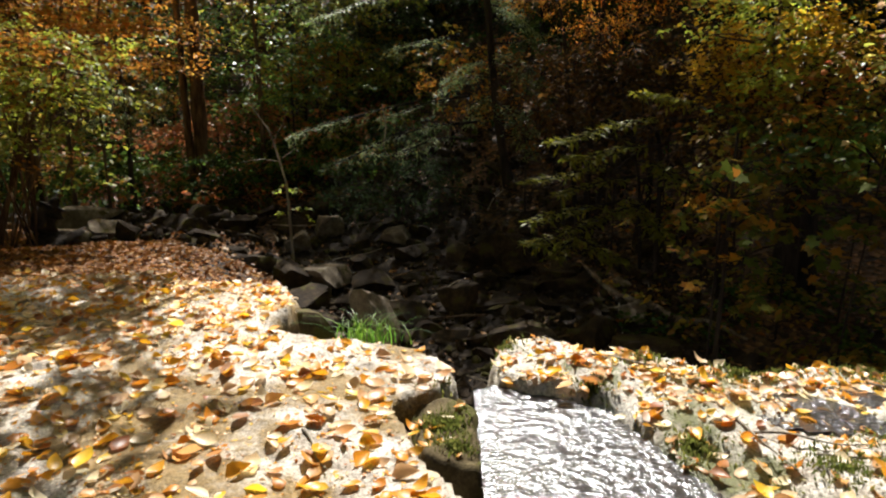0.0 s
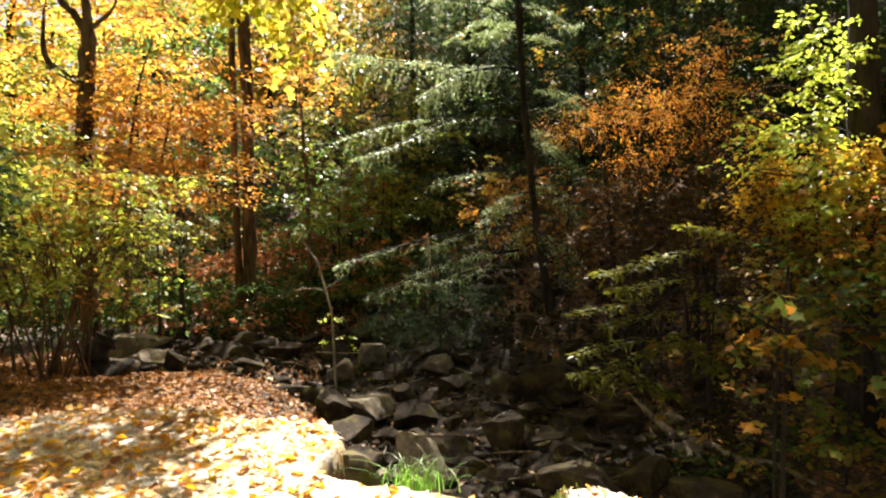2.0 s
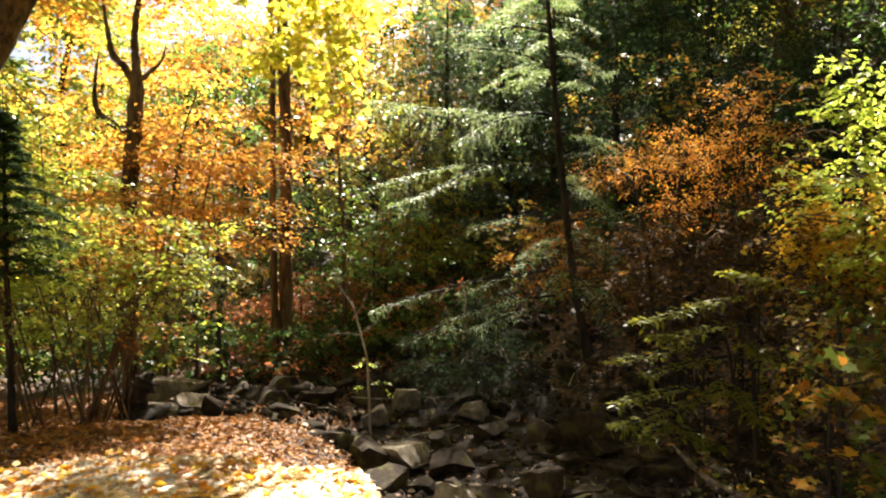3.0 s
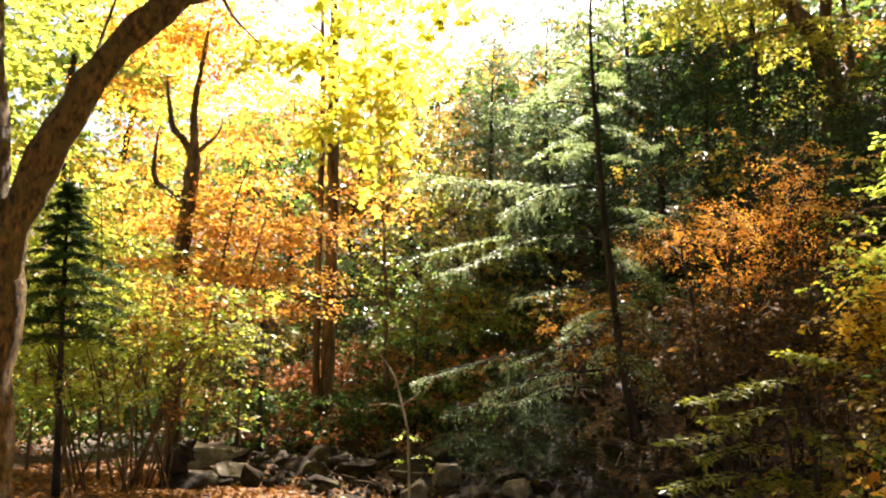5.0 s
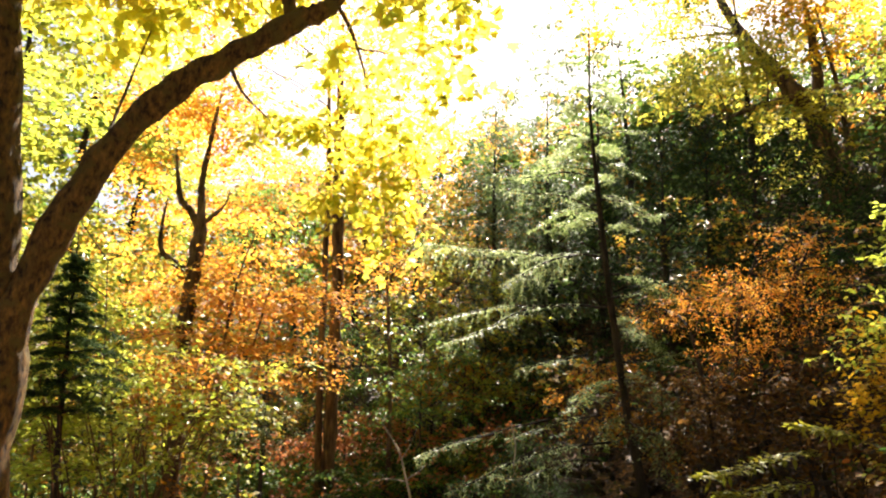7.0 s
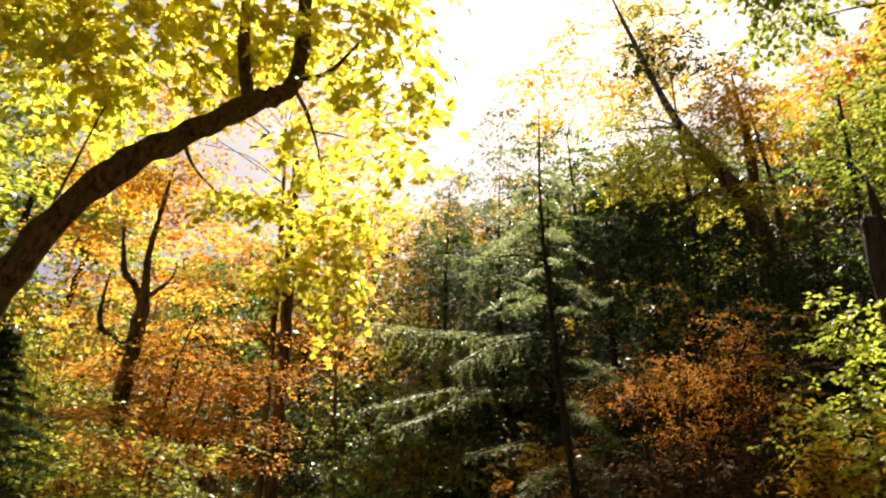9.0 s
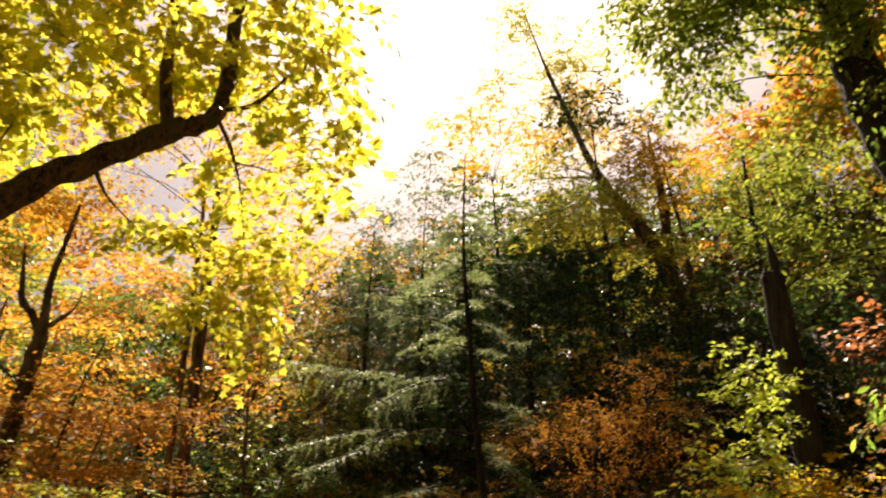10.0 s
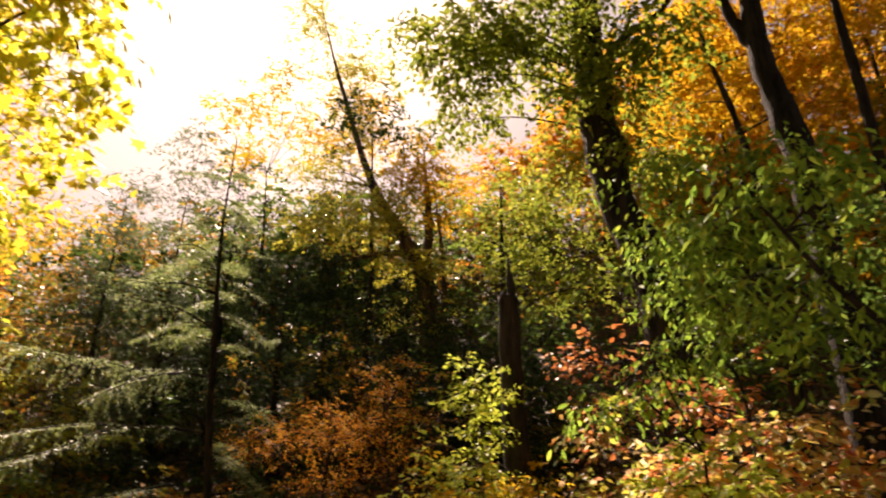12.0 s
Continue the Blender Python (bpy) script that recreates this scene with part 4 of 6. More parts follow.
# understorey in the middle
for az, el, d, rh, rv, mat in [(24.5, 1.0, 14, 0.9, 0.7, M_MIX), (14, 3.5, 15, 1.0, 0.9, M_YGREEN), (10, 6, 15, 0.9, 0.9, M_MIX), (16.5, 1, 15, 0.9, 0.9, M_DGREEN), (20.5, 3.5, 15.5, 0.9, 0.9, M_DGREEN), (11.5, 5, 16, 0.9, 0.9, M_DGREEN), (33, -1, 13.8, 0.6, 0.6, M_YGREEN), (38, -1, 14, 0.7, 0.6, M_MIX), (43, 0, 14, 0.8, 0.7, M_YGREEN), (13, -2, 13.8, 0.7, 0.6, M_GREEN), (35, 6, 14.5, 0.8, 0.7, M_YGREEN), (42, 7, 14.5, 0.8, 0.7, M_YGREEN),
                              (7.5, -1, 14, 0.9, 0.9, M_YGREEN), (6.5, 4.5, 15, 0.9, 0.8, M_YGREEN), (24.5, 12, 15.5, 1.0, 0.8, M_GREEN), (22.5, 15, 18, 1.1, 1.0, M_ORANGE), (14.5, 14, 17, 1.1, 1.0, M_MIX),
                              (-24.5, 9, 11, 0.6, 0.6, M_YGREEN), (-8.5, 11.5, 12.6, 0.7, 0.6, M_MIX), (-14.5, 11.5, 12.4, 0.6, 0.5, M_MIX),
                              (11.5, 1.5, 12.4, 0.6, 0.5, M_GREEN), (9.0, 8.5, 14.5, 0.8, 0.7, M_YGREEN),
                              (8, 12, 17, 1.1, 1.0, M_MIX), (10.5, 17, 18, 1.1, 1.0, M_ORANGE), (5, 16, 18, 1.0, 1.0, M_GREEN)]:
    tree("understorey_tree", "slender understorey tree in mixed autumn green", "tree",
         [stem((az + RNG.uniform(-1, 1), -5, d, 0.02), (az + RNG.uniform(-0.8, 0.8), 0.5 * el - 3, d, 0.017), (az + RNG.uniform(-0.6, 0.6), el - 2, d, 0.013), (az, el + 3, d, 0.008))],
         [cl(az, el, d, rh * 0.8, rv * 0.35), cl(az + 3, el - 1.5, d - 0.4, rh * 0.7, rv * 0.3), cl(az - 3, el + 1, d, rh * 0.7, rv * 0.3), cl(az + 0.5, el - 4, d - 0.6, rh * 0.7, rv * 0.3), cl(az + 1, el + 3, d, rh * 0.6, rv * 0.3),
          cl(az - 2.5, el - 3.2, d - 0.5, rh * 0.6, rv * 0.25), cl(az + 2.5, el + 1.2, d - 0.8, rh * 0.5, rv * 0.2)],
         mat, M_BARK_DARK, 650 if az < 0 else 1300 if 4 < az < 17 else 2300 if el < 5 else 3200, 0.085, "diamond", group="understorey trees")

# thicket of thin stems fanning out of the leaf bank
for i in range(30):
    foot_az = (31.2, 33.4, 34.4, 37.2)[i % 4] + RNG.uniform(-0.6, 0.6)
    d, lean = RNG.uniform(8.0, 8.7), RNG.uniform(-6.0, 4.6)
    top = RNG.uniform(-3.0, 2.2)
    sprays = [cl(foot_az + 1.1 * lean, top, d, 0.36, 0.03), cl(foot_az + 0.85 * lean + RNG.uniform(-1, 1), top - RNG.uniform(1.0, 2.6), d - 0.1, 0.3, 0.03)]
    if i % 3 == 0:
        sprays.append(cl(foot_az + RNG.uniform(-2.5, 1.5), RNG.uniform(-8.0, -5.5), d - 0.3, 0.24, 0.03))
    tree("thicket_stem", "thin leaning stem of a thicket with small yellow-green leaves", "shrub",
         [stem((foot_az, -9, d, RNG.uniform(0.009, 0.016)), (foot_az + 0.42 * lean, -8, d, 0.010), (foot_az + 0.75 * lean + RNG.uniform(-0.3, 0.3), -3.6, d, 0.008), (foot_az + 1.1 * lean, top + 0.4, d, 0.003))],
         sprays, [M_VINE, M_YGREEN, M_YGREEN, M_VINE, M_ORANGE][i % 5], M_BARK_TWIG, 150, 0.068, group="thicket stems", flare=0.0, flat=1.0, limbs=False, twig=0.32)


def bough(thing, name, pts, half, hang, needle, leaf=0.03, bark=None, label="flat pale green needle spray"):
    """A flat conifer bough along (az, el, d) points: a limb, side shoots spread level, short tips hanging under it."""
    line = limb(*[(a, e, d, 0.022 * (1 - 0.85 * i / (len(pts) - 1))) for i, (a, e, d) in enumerate(pts)])
    arm = part("limb", tube("limb", line, bark, 5, 0.05, 5), thing)
    path = [p for p, _ in smooth_path(line, 14)]
    P, A, N, S = [], [], [], []
    for j in range(len(path) // 7, len(path)):
        f = j / (len(path) - 1)
        t = (path[j] - path[j - 1]).normalized()
        side = t.cross(Vector((0, 0, 1))).normalized()
        step = (path[j] - path[j - 1]).length
        if RNG.random() < 0.22:
            continue
        wide = half * (0.3 + 0.7 * math.sin(math.pi * min(1.0, 0.12 + 0.88 * f)) ** 0.7) * RNG.uniform(0.35, 1.3)
        shoots = [(side * k * (0.9 + 0.2 * RNG.random()) + t * RNG.uniform(0.5, 1.0) + Vector((0, 0, RNG.uniform(-0.12, 0.06))), wide * RNG.uniform(0.45, 1.0), 0.16) for k in (-1, 1) for _ in range(max(1, round(step / 0.06)))]
        for _ in range(int(hang / 0.34 + RNG.random())):
            shoots.append((side * RNG.uniform(-0.7, 0.7) + t * RNG.uniform(-0.2, 0.6) + Vector((0, 0, -1.0)), hang * RNG.uniform(0.4, 1.1), 0.0))
        for way, length, drop in shoots:
            way = np.array(way.normalized())
            m = max(4, int(length / (leaf * 0.45)))
            u = (np.arange(m) + RNG.random(m)) / m
            base = np.array(path[j] - t * step * RNG.random())
            if drop == 0.0:
                base = base + np.array(side) * RNG.uniform(-0.7, 0.7) * wide
            pl = base[None] + way[None] * (u * length)[:, None] + RNG.normal(size=(m, 3)) * 0.008
            pl[:, 2] -= drop * length * u ** 2
            sd = np.cross(way, (0.2, 0.3, 1.0))
            al = way[None] * 0.8 + sd[None] * np.where(np.arange(m) % 2, 1.0, -1.0)[:, None] * 0.8 + RNG.normal(size=(m, 3)) * 0.2
            P.append(pl), A.append(al), N.append(np.array((0, 0, 1.0)) + RNG.normal(size=(m, 3)) * 0.3), S.append(leaf * (0.8 + 0.7 * RNG.random(m)))
    part(name, leaves_mesh(name, "needle", np.concatenate(P), np.concatenate(A), np.concatenate(N), np.concatenate(S), needle), arm, label)["kind"] = "stuff"


def conifer(name, label, trunk_pts, branches, count_scale=1.0, leaf=0.042, bark=M_BARK_DARK, needle=M_NEEDLE, group=""):
    """Trunk and drooping flat branches: (tip az, tip el, tip d, height angle at the trunk, half width of the frond)."""
    s = stem(*trunk_pts)
    r = root(name, s[0][0], label, "tree", group)
    part("trunk", tube("trunk", s, bark, 10, 0.1, 6, 0.3), r)
    dense = smooth_path(s, 12)
    P, A, N, S = [], [], [], []
    for az, el, d, el0, half in branches:
        tip = at(az, el, d)
        z0 = SPOT[1] + trunk_pts[0][2] * math.tan(radians(el0))
        start, sr = min(dense, key=lambda q: abs(q[0].z - z0))
        start = start.copy()
        n = (tip - start).length
        mid = start.lerp(tip, 0.5) + Vector((0, 0, 0.1 * n))
        pts = [(start, max(0.008, min(sr * 0.45, 0.012 * n + 0.004))), (mid, 0.006 + 0.002 * n), (tip, 0.003)]
        part("limb", tube("limb", pts, bark, 5, 0.05, 5), r)
        path = [p for p, _ in smooth_path(pts, 10)]
        own = half * RNG.uniform(0.75, 1.25)
        for j in range(3, len(path)):
            f = j / (len(path) - 1)
            t = (path[j] - path[j - 1]).normalized()
            side = t.cross(Vector((0, 0, 1))).normalized()
            wide = own * (0.35 + 0.65 * math.sin(math.pi * min(1, f * 0.9 + 0.1)))
            for k in (-1, 1):
                for rep in range(2):
                    if RNG.random() < 0.1:
                        continue
                    base = path[j] + t * RNG.uniform(-0.5, 0.5) * n / 20
                    way = (side * k * (0.8 + 0.3 * RNG.random()) + t * (0.5 + 0.6 * RNG.random()) + Vector((0, 0, (-0.02 - 0.14 * RNG.random() if rep or RNG.random() < 0.65 else -0.8) + 0.1 * RNG.normal()))).normalized()
                    length = wide * (0.3 + 1.2 * RNG.random() ** 1.5)
                    m = max(4, int(length / (leaf * 0.42) * count_scale))
                    u = (np.arange(m) + RNG.random(m)) / m
                    pl = np.array(base)[None] + np.array(way)[None] * (u * length)[:, None]
                    pl[:, 2] -= 0.2 * length * u ** 2
                    pl += RNG.normal(size=pl.shape) * 0.012
                    sd = np.cross(np.array(way), (0, 0, 1.0))
                    sg = np.where(np.arange(m) % 2, 1.0, -1.0)[:, None]
                    al = np.array(way)[None] * 0.7 + sd[None] * sg * 0.9 + RNG.normal(size=(m, 3)) * 0.2
                    P.append(pl), A.append(al), N.append(np.array((0, 0, 1.0)) + RNG.normal(size=(m, 3)) * 0.35), S.append(leaf * (0.8 + 0.7 * RNG.random(m)))
    part("crown", leaves_mesh("crown", "needle", np.concatenate(P), np.concatenate(A), np.concatenate(N), np.concatenate(S), needle), r)
    settle(r)
    return r


# slender hemlock standing over the creek
hem = [(-8.0, -7.5, 9.4, -3, 0.3), (-9.0, -3.0, 9.8, 0.5, 0.3)]
for i in range(4):
    el = -3 + i * 4
    hem.append((-7.5 - 2.5 * RNG.random(), el - 2.5, 10.4 + RNG.uniform(-0.8, 1.2), el, 0.3))
for i in range(4):
    az, el = RNG.uniform(-6.5, 0.5), RNG.uniform(-7, 4)
    hem.append((az, el, RNG.uniform(10.6, 11.8), el + RNG.uniform(1.0, 3.0), 0.36))
for i in range(16):
    el = 12 + i * 0.8 + RNG.uniform(-0.6, 0.6)
    reach = min(6.5, 0.75 * (31 - el)) * RNG.uniform(0.15, 1.0) + 0.5
    sgn = 1 if i % 3 else -1
    hem.append((-3.2 + sgn * reach * (1.0 if sgn > 0 else 0.6), el - 2.2 * RNG.random(), 10.4 + RNG.uniform(-0.7, 1.1), el, RNG.uniform(0.14, 0.3)))
for i in range(6):
    el = 22.5 + i * 1.0 + RNG.uniform(-0.4, 0.4)
    reach = min(4.0, 0.7 * (31 - el)) * RNG.uniform(0.3, 1.0) + 0.4
    hem.append((-3.0 + (reach if i % 2 else -0.7 * reach), el + RNG.uniform(-1.2, 0.7), 10.4 + RNG.uniform(-0.6, 0.6), el, RNG.uniform(0.07, 0.13)))
slender = conifer("hemlock_tree", "slender hemlock with dark trunk and pale drooping flat branches",
        [(-6.1, -11, 10.5, 0.08), (-4.9, -4, 10.5, 0.064), (-4.0, 4, 10.5, 0.053), (-3.2, 14, 10.4, 0.04), (-2.7, 22, 10.4, 0.024), (-2.9, 29.5, 10.3, 0.008)], hem, needle=M_HEMCROWN)
for half, hang, pts in [
    (0.34, 0.4, [(-3.2, 10.4, 10.4), (-1.1, 10.7, 10.15), (1.8, 10.6, 9.9), (4.3, 11.0, 9.65), (8.0, 11.2, 9.4), (11.0, 11.6, 9.15), (12.1, 11.7, 8.9)]),
    (0.3, 0.42, [(-1.1, 10.6, 9.9), (1.4, 10.1, 9.53), (3.6, 9.0, 9.17), (5.1, 8.0, 8.8)]),
    (0.26, 0.24, [(-3.3, 6.2, 10.4), (0.0, 6.5, 10.06), (3.6, 6.0, 9.72), (6.2, 4.7, 9.38), (8.7, 3.7, 9.04), (10.6, 3.0, 8.7)]),
    (0.24, 0.26, [(0.0, 6.4, 10.0), (4.7, 6.4, 9.77), (8.3, 5.8, 9.53), (11.6, 4.8, 9.3)]),
    (0.24, 0.16, [(-1.7, 2.4, 10.3), (0.6, 1.9, 9.93), (2.6, 1.5, 9.57), (4.0, 0.9, 9.2)]),
    (0.2, 0.22, [(-2.6, -2.4, 10.4), (0.9, -3.0, 10.1), (3.2, -3.9, 9.9), (5.0, -4.4, 9.75)]),
    (0.17, 0.24, [(1.5, -2.8, 10.3), (5.0, -3.6, 10.0), (8.0, -4.5, 9.7), (9.6, -4.9, 9.6)]),
    (0.15, 0.2, [(6.0, -4.0, 9.8), (8.8, -4.6, 9.5), (11.2, -5.4, 9.3), (12.4, -6.0, 9.15)]),
    (0.14, 0.1, [(1.0, -4.4, 10.0), (0.0, -4.9, 9.7), (1.4, -5.4, 9.5)]),
    (0.18, 0.22, [(-3.2, -4.5, 10.4), (0.9, -5.0, 10.04), (3.7, -5.9, 9.68), (6.3, -6.7, 9.4)]),
    (0.16, 0.2, [(3.0, -5.4, 9.9), (6.0, -6.9, 9.5), (8.6, -8.1, 9.2), (9.8, -8.6, 9.1)]),
    (0.28, 0.2, [(-2.5, -5.9, 10.4), (0.2, -6.0, 9.97), (2.2, -6.8, 9.55), (4.1, -7.4, 9.12), (6.4, -7.2, 8.7)]),
    (0.2, 0.2, [(-4.4, 1.7, 10.4), (-6.7, 1.9, 10.57), (-8.7, 2.4, 10.73), (-10.6, 1.7, 10.9)]),
    (0.2, 0.14, [(-5.0, -1.9, 10.4), (-7.2, -2.0, 10.1), (-9.5, -2.6, 9.8)]),
    (0.2, 0.14, [(-5.2, -4.1, 10.4), (-7.2, -3.7, 10.15), (-9.7, -3.8, 9.9)]),
    (0.2, 0.16, [(-3.8, 7.0, 10.4), (-5.5, 7.2, 10.47), (-7.6, 7.9, 10.53), (-9.9, 8.1, 10.6)]),
    (0.18, 0.16, [(-3.3, 15.1, 10.4), (-5.1, 14.8, 10.27), (-7.1, 13.5, 10.13), (-8.4, 13.7, 10.0)]),
    (0.24, 0.2, [(-3.2, 14.1, 10.4), (-0.3, 15.5, 10.15), (2.9, 15.9, 9.9), (6.8, 16.6, 9.65)]),
    (0.22, 0.14, [(-3.1, 16.9, 10.4), (-0.4, 17.5, 10.25), (2.6, 17.2, 10.1), (5.9, 17.5, 9.95)]),
    (0.18, 0.12, [(-3.1, 19.6, 10.4), (-0.6, 20.6, 10.2), (2.2, 20.0, 10.1)]),
    (0.2, 0.18, [(-3.3, 18.1, 10.4), (-5.1, 17.7, 10.15), (-6.9, 16.7, 9.9)]),
    (0.12, 0.08, [(-3.1, 20.4, 10.4), (-4.9, 20.5, 10.15), (-7.2, 20.3, 9.9)]),
]:
    bough(slender, "needle_spray", pts, half, hang, M_NEEDLE, bark=M_BARK_DARK)
dead = [(4.6, -3.2, 9.3, 0.01), (4.3, -5.0, 9.2, 0.011), (4.5, -6.6, 9.15, 0.009), (4.1, -7.6, 9.1, 0.005)]
part("dead_twig", tube("dead_twig", limb(*dead), M_DEADWOOD, 5, 0.05), slender, "bare pale twig")
settle(slender)
# added dark needles stand for the tall hemlock's shaded low foliage
tree("hemlock_sapling", "dark needle mass standing for shaded foliage under the slender hemlock", "tree", [stem((3.5, -10, 10.4, 0.03), (3.5, -6, 10.4, 0.015), (3.4, -3, 10.4, 0.004))],
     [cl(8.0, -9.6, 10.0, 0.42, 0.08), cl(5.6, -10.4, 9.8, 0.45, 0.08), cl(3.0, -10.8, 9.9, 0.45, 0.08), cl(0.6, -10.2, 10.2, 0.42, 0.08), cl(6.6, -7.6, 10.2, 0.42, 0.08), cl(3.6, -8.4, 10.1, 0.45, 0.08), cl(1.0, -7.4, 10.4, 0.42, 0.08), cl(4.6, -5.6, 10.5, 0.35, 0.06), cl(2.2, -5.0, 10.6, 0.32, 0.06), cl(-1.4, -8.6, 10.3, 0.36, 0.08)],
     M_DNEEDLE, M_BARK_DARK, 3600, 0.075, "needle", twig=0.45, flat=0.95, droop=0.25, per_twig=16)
# small dark spruce on the bank
spr = []
for i in range(58):
    f = (i + 0.6 * RNG.random()) / 58
    a = i * 2.4
    reach = (0.9 * (1 - f) ** 0.9 + 0.06) * RNG.uniform(0.5, 1.15)
    c0 = at(39.0, -2.2 + 11.4 * f, 8.2)
    tip = c0 + Vector((math.cos(a) * reach, math.sin(a) * reach, -0.12 * reach))
    d = math.hypot(tip.x - SPOT[0], tip.y)
    spr.append((math.degrees(math.atan2(SPOT[0] - tip.x, tip.y)), math.degrees(math.atan2(tip.z - SPOT[1], d)), d, -2.2 + 11.4 * f, 0.15 * (1 - 0.6 * f)))
conifer("spruce_tree", "small dark green spruce with thin trunk on the leaf bank", [(38.7, -12, 8.2, 0.034), (39.0, 0, 8.2, 0.026), (39.1, 11, 8.2, 0.004)], spr, 1.5, 0.042, needle=M_SPRUCE)
# low hemlock sprays by the twin tree
low = [(25.5, -3.6, 11.5, -1.5, 0.35), (27, -3, 11.8, -1, 0.35), (22, -4.0, 11.2, -2, 0.35), (24, -5.5, 11.2, -3.5, 0.3), (28.0, -5.0, 11.6, -3, 0.3), (21.5, -2.0, 12, 0, 0.3), (26.5, -1.2, 12.2, 0.5, 0.3)]
conifer("hemlock_sapling", "low young hemlock with level sunlit sprays", [(24.5, -8, 12, 0.04), (24.5, -2, 12, 0.03), (24.5, 3, 12, 0.008)], low, 0.8, 0.04)
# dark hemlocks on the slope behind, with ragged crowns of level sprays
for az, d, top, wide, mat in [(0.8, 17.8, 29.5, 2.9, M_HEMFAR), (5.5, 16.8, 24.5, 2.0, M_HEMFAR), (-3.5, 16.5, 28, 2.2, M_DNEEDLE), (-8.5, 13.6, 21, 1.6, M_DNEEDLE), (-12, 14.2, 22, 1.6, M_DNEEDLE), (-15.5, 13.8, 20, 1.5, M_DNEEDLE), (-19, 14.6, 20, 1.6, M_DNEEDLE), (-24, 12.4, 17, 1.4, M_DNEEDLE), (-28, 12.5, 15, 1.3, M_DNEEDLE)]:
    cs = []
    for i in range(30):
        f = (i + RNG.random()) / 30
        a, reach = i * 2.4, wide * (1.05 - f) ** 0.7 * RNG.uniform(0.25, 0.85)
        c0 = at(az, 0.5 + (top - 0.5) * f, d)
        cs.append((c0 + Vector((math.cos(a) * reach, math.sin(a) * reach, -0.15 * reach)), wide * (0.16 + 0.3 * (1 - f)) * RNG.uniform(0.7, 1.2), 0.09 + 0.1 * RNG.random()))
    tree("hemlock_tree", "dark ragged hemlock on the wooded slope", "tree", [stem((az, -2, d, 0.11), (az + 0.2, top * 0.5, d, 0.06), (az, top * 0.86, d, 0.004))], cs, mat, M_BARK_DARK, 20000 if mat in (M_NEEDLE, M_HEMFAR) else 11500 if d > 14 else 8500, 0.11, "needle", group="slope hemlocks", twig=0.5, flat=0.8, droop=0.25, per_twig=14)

# orange beech bush and its red top on the right bank
beech_tufts = [(-8, 5.2, 10.4, 0.3), (-5.8, 5.6, 11.0, 0.26), (-10.2, 6.8, 9.2, 0.26), (-12.4, 7.8, 9.2, 0.26), (-14.2, 7.6, 9, 0.28), (-13.4, 6.2, 8.8, 0.32), (-11, 5.4, 9, 0.32), (-15.8, 6.4, 8.9, 0.3), (-17.6, 7.8, 8.9, 0.26), (-16.6, 9.6, 9.1, 0.2), (-18.6, 9.6, 9.1, 0.18),
                (-12.4, 3.4, 8.8, 0.28), (-15.2, 4.0, 8.8, 0.3), (-18.2, 4.8, 8.8, 0.26), (-13.6, 1.6, 8.7, 0.24), (-20.4, 8.2, 9, 0.2), (-20.2, 5.6, 8.8, 0.22), (-22, 3.4, 8.6, 0.2)]
tree("beech_shrub", "spreading beech shrub with orange and gold leaves", "shrub",
     [stem((-12.5, -4, 9, 0.04), (-13, 3, 9, 0.028), (-15, 10, 9, 0.012)), stem((-12, -4, 9, 0.03), (-10, 3, 9.2, 0.02), (-8, 6, 10.4, 0.01)), stem((-13, -4, 9, 0.03), (-16, 4, 8.8, 0.018), (-18.5, 10, 8.8, 0.01))],
     [cl(a, e, d, r, r * 0.6) for a, e, d, r in beech_tufts],
     M_GOLDBEECH, M_BARK_DARK, 8800, 0.031, flat=0.5, limb_r=0.25, twig=0.25)
tree("maple_sapling", "young maple with rust-red leaves in its top", "shrub",
     [stem((-17.5, -4, 9.2, 0.03), (-17.5, 6, 9.2, 0.02), (-17.5, 13, 9.2, 0.008))],
     [cl(-16.8, 11.8, 9.2, 0.14, 0.18), cl(-18.0, 12.9, 9.2, 0.14, 0.2), cl(-17.4, 10.6, 9.1, 0.2, 0.18), cl(-19.6, 10.2, 9.1, 0.16, 0.14), cl(-20.8, 11.2, 9.1, 0.1, 0.1)], M_ORANGE, M_BARK_DARK, 480, 0.05, "oval", twig=0.2)

# broken snag with a bright vine
snag = root("snag", stem((-28.6, -6, 7.6, 0.2))[0][0], "broken standing dead trunk with a splintered tip", "tree")
snag_trunk = part("trunk", tube("trunk", stem((-28.7, -6, 7.6, 0.17), (-28.6, 0.5, 7.6, 0.145), (-28.3, 10, 7.6, 0.13), (-28.1, 16.8, 7.6, 0.12), (-28.1, 17.8, 7.6, 0.09)), M_BARK_DARK, 14, 0.16, 8, 0.3), snag)
part("splinter", tube("splinter", limb((-28.5, 17.0, 7.6, 0.07), (-28.4, 18.8, 7.6, 0.045), (-28.2, 21.0, 7.6, 0.006)), M_BARK_DARK, 6, 0.3, 4), snag_trunk)
part("splinter", tube("splinter", limb((-27.6, 17.0, 7.62, 0.06), (-27.7, 18.2, 7.62, 0.01)), M_BARK_DARK, 6, 0.3, 3), snag_trunk)
settle(snag)
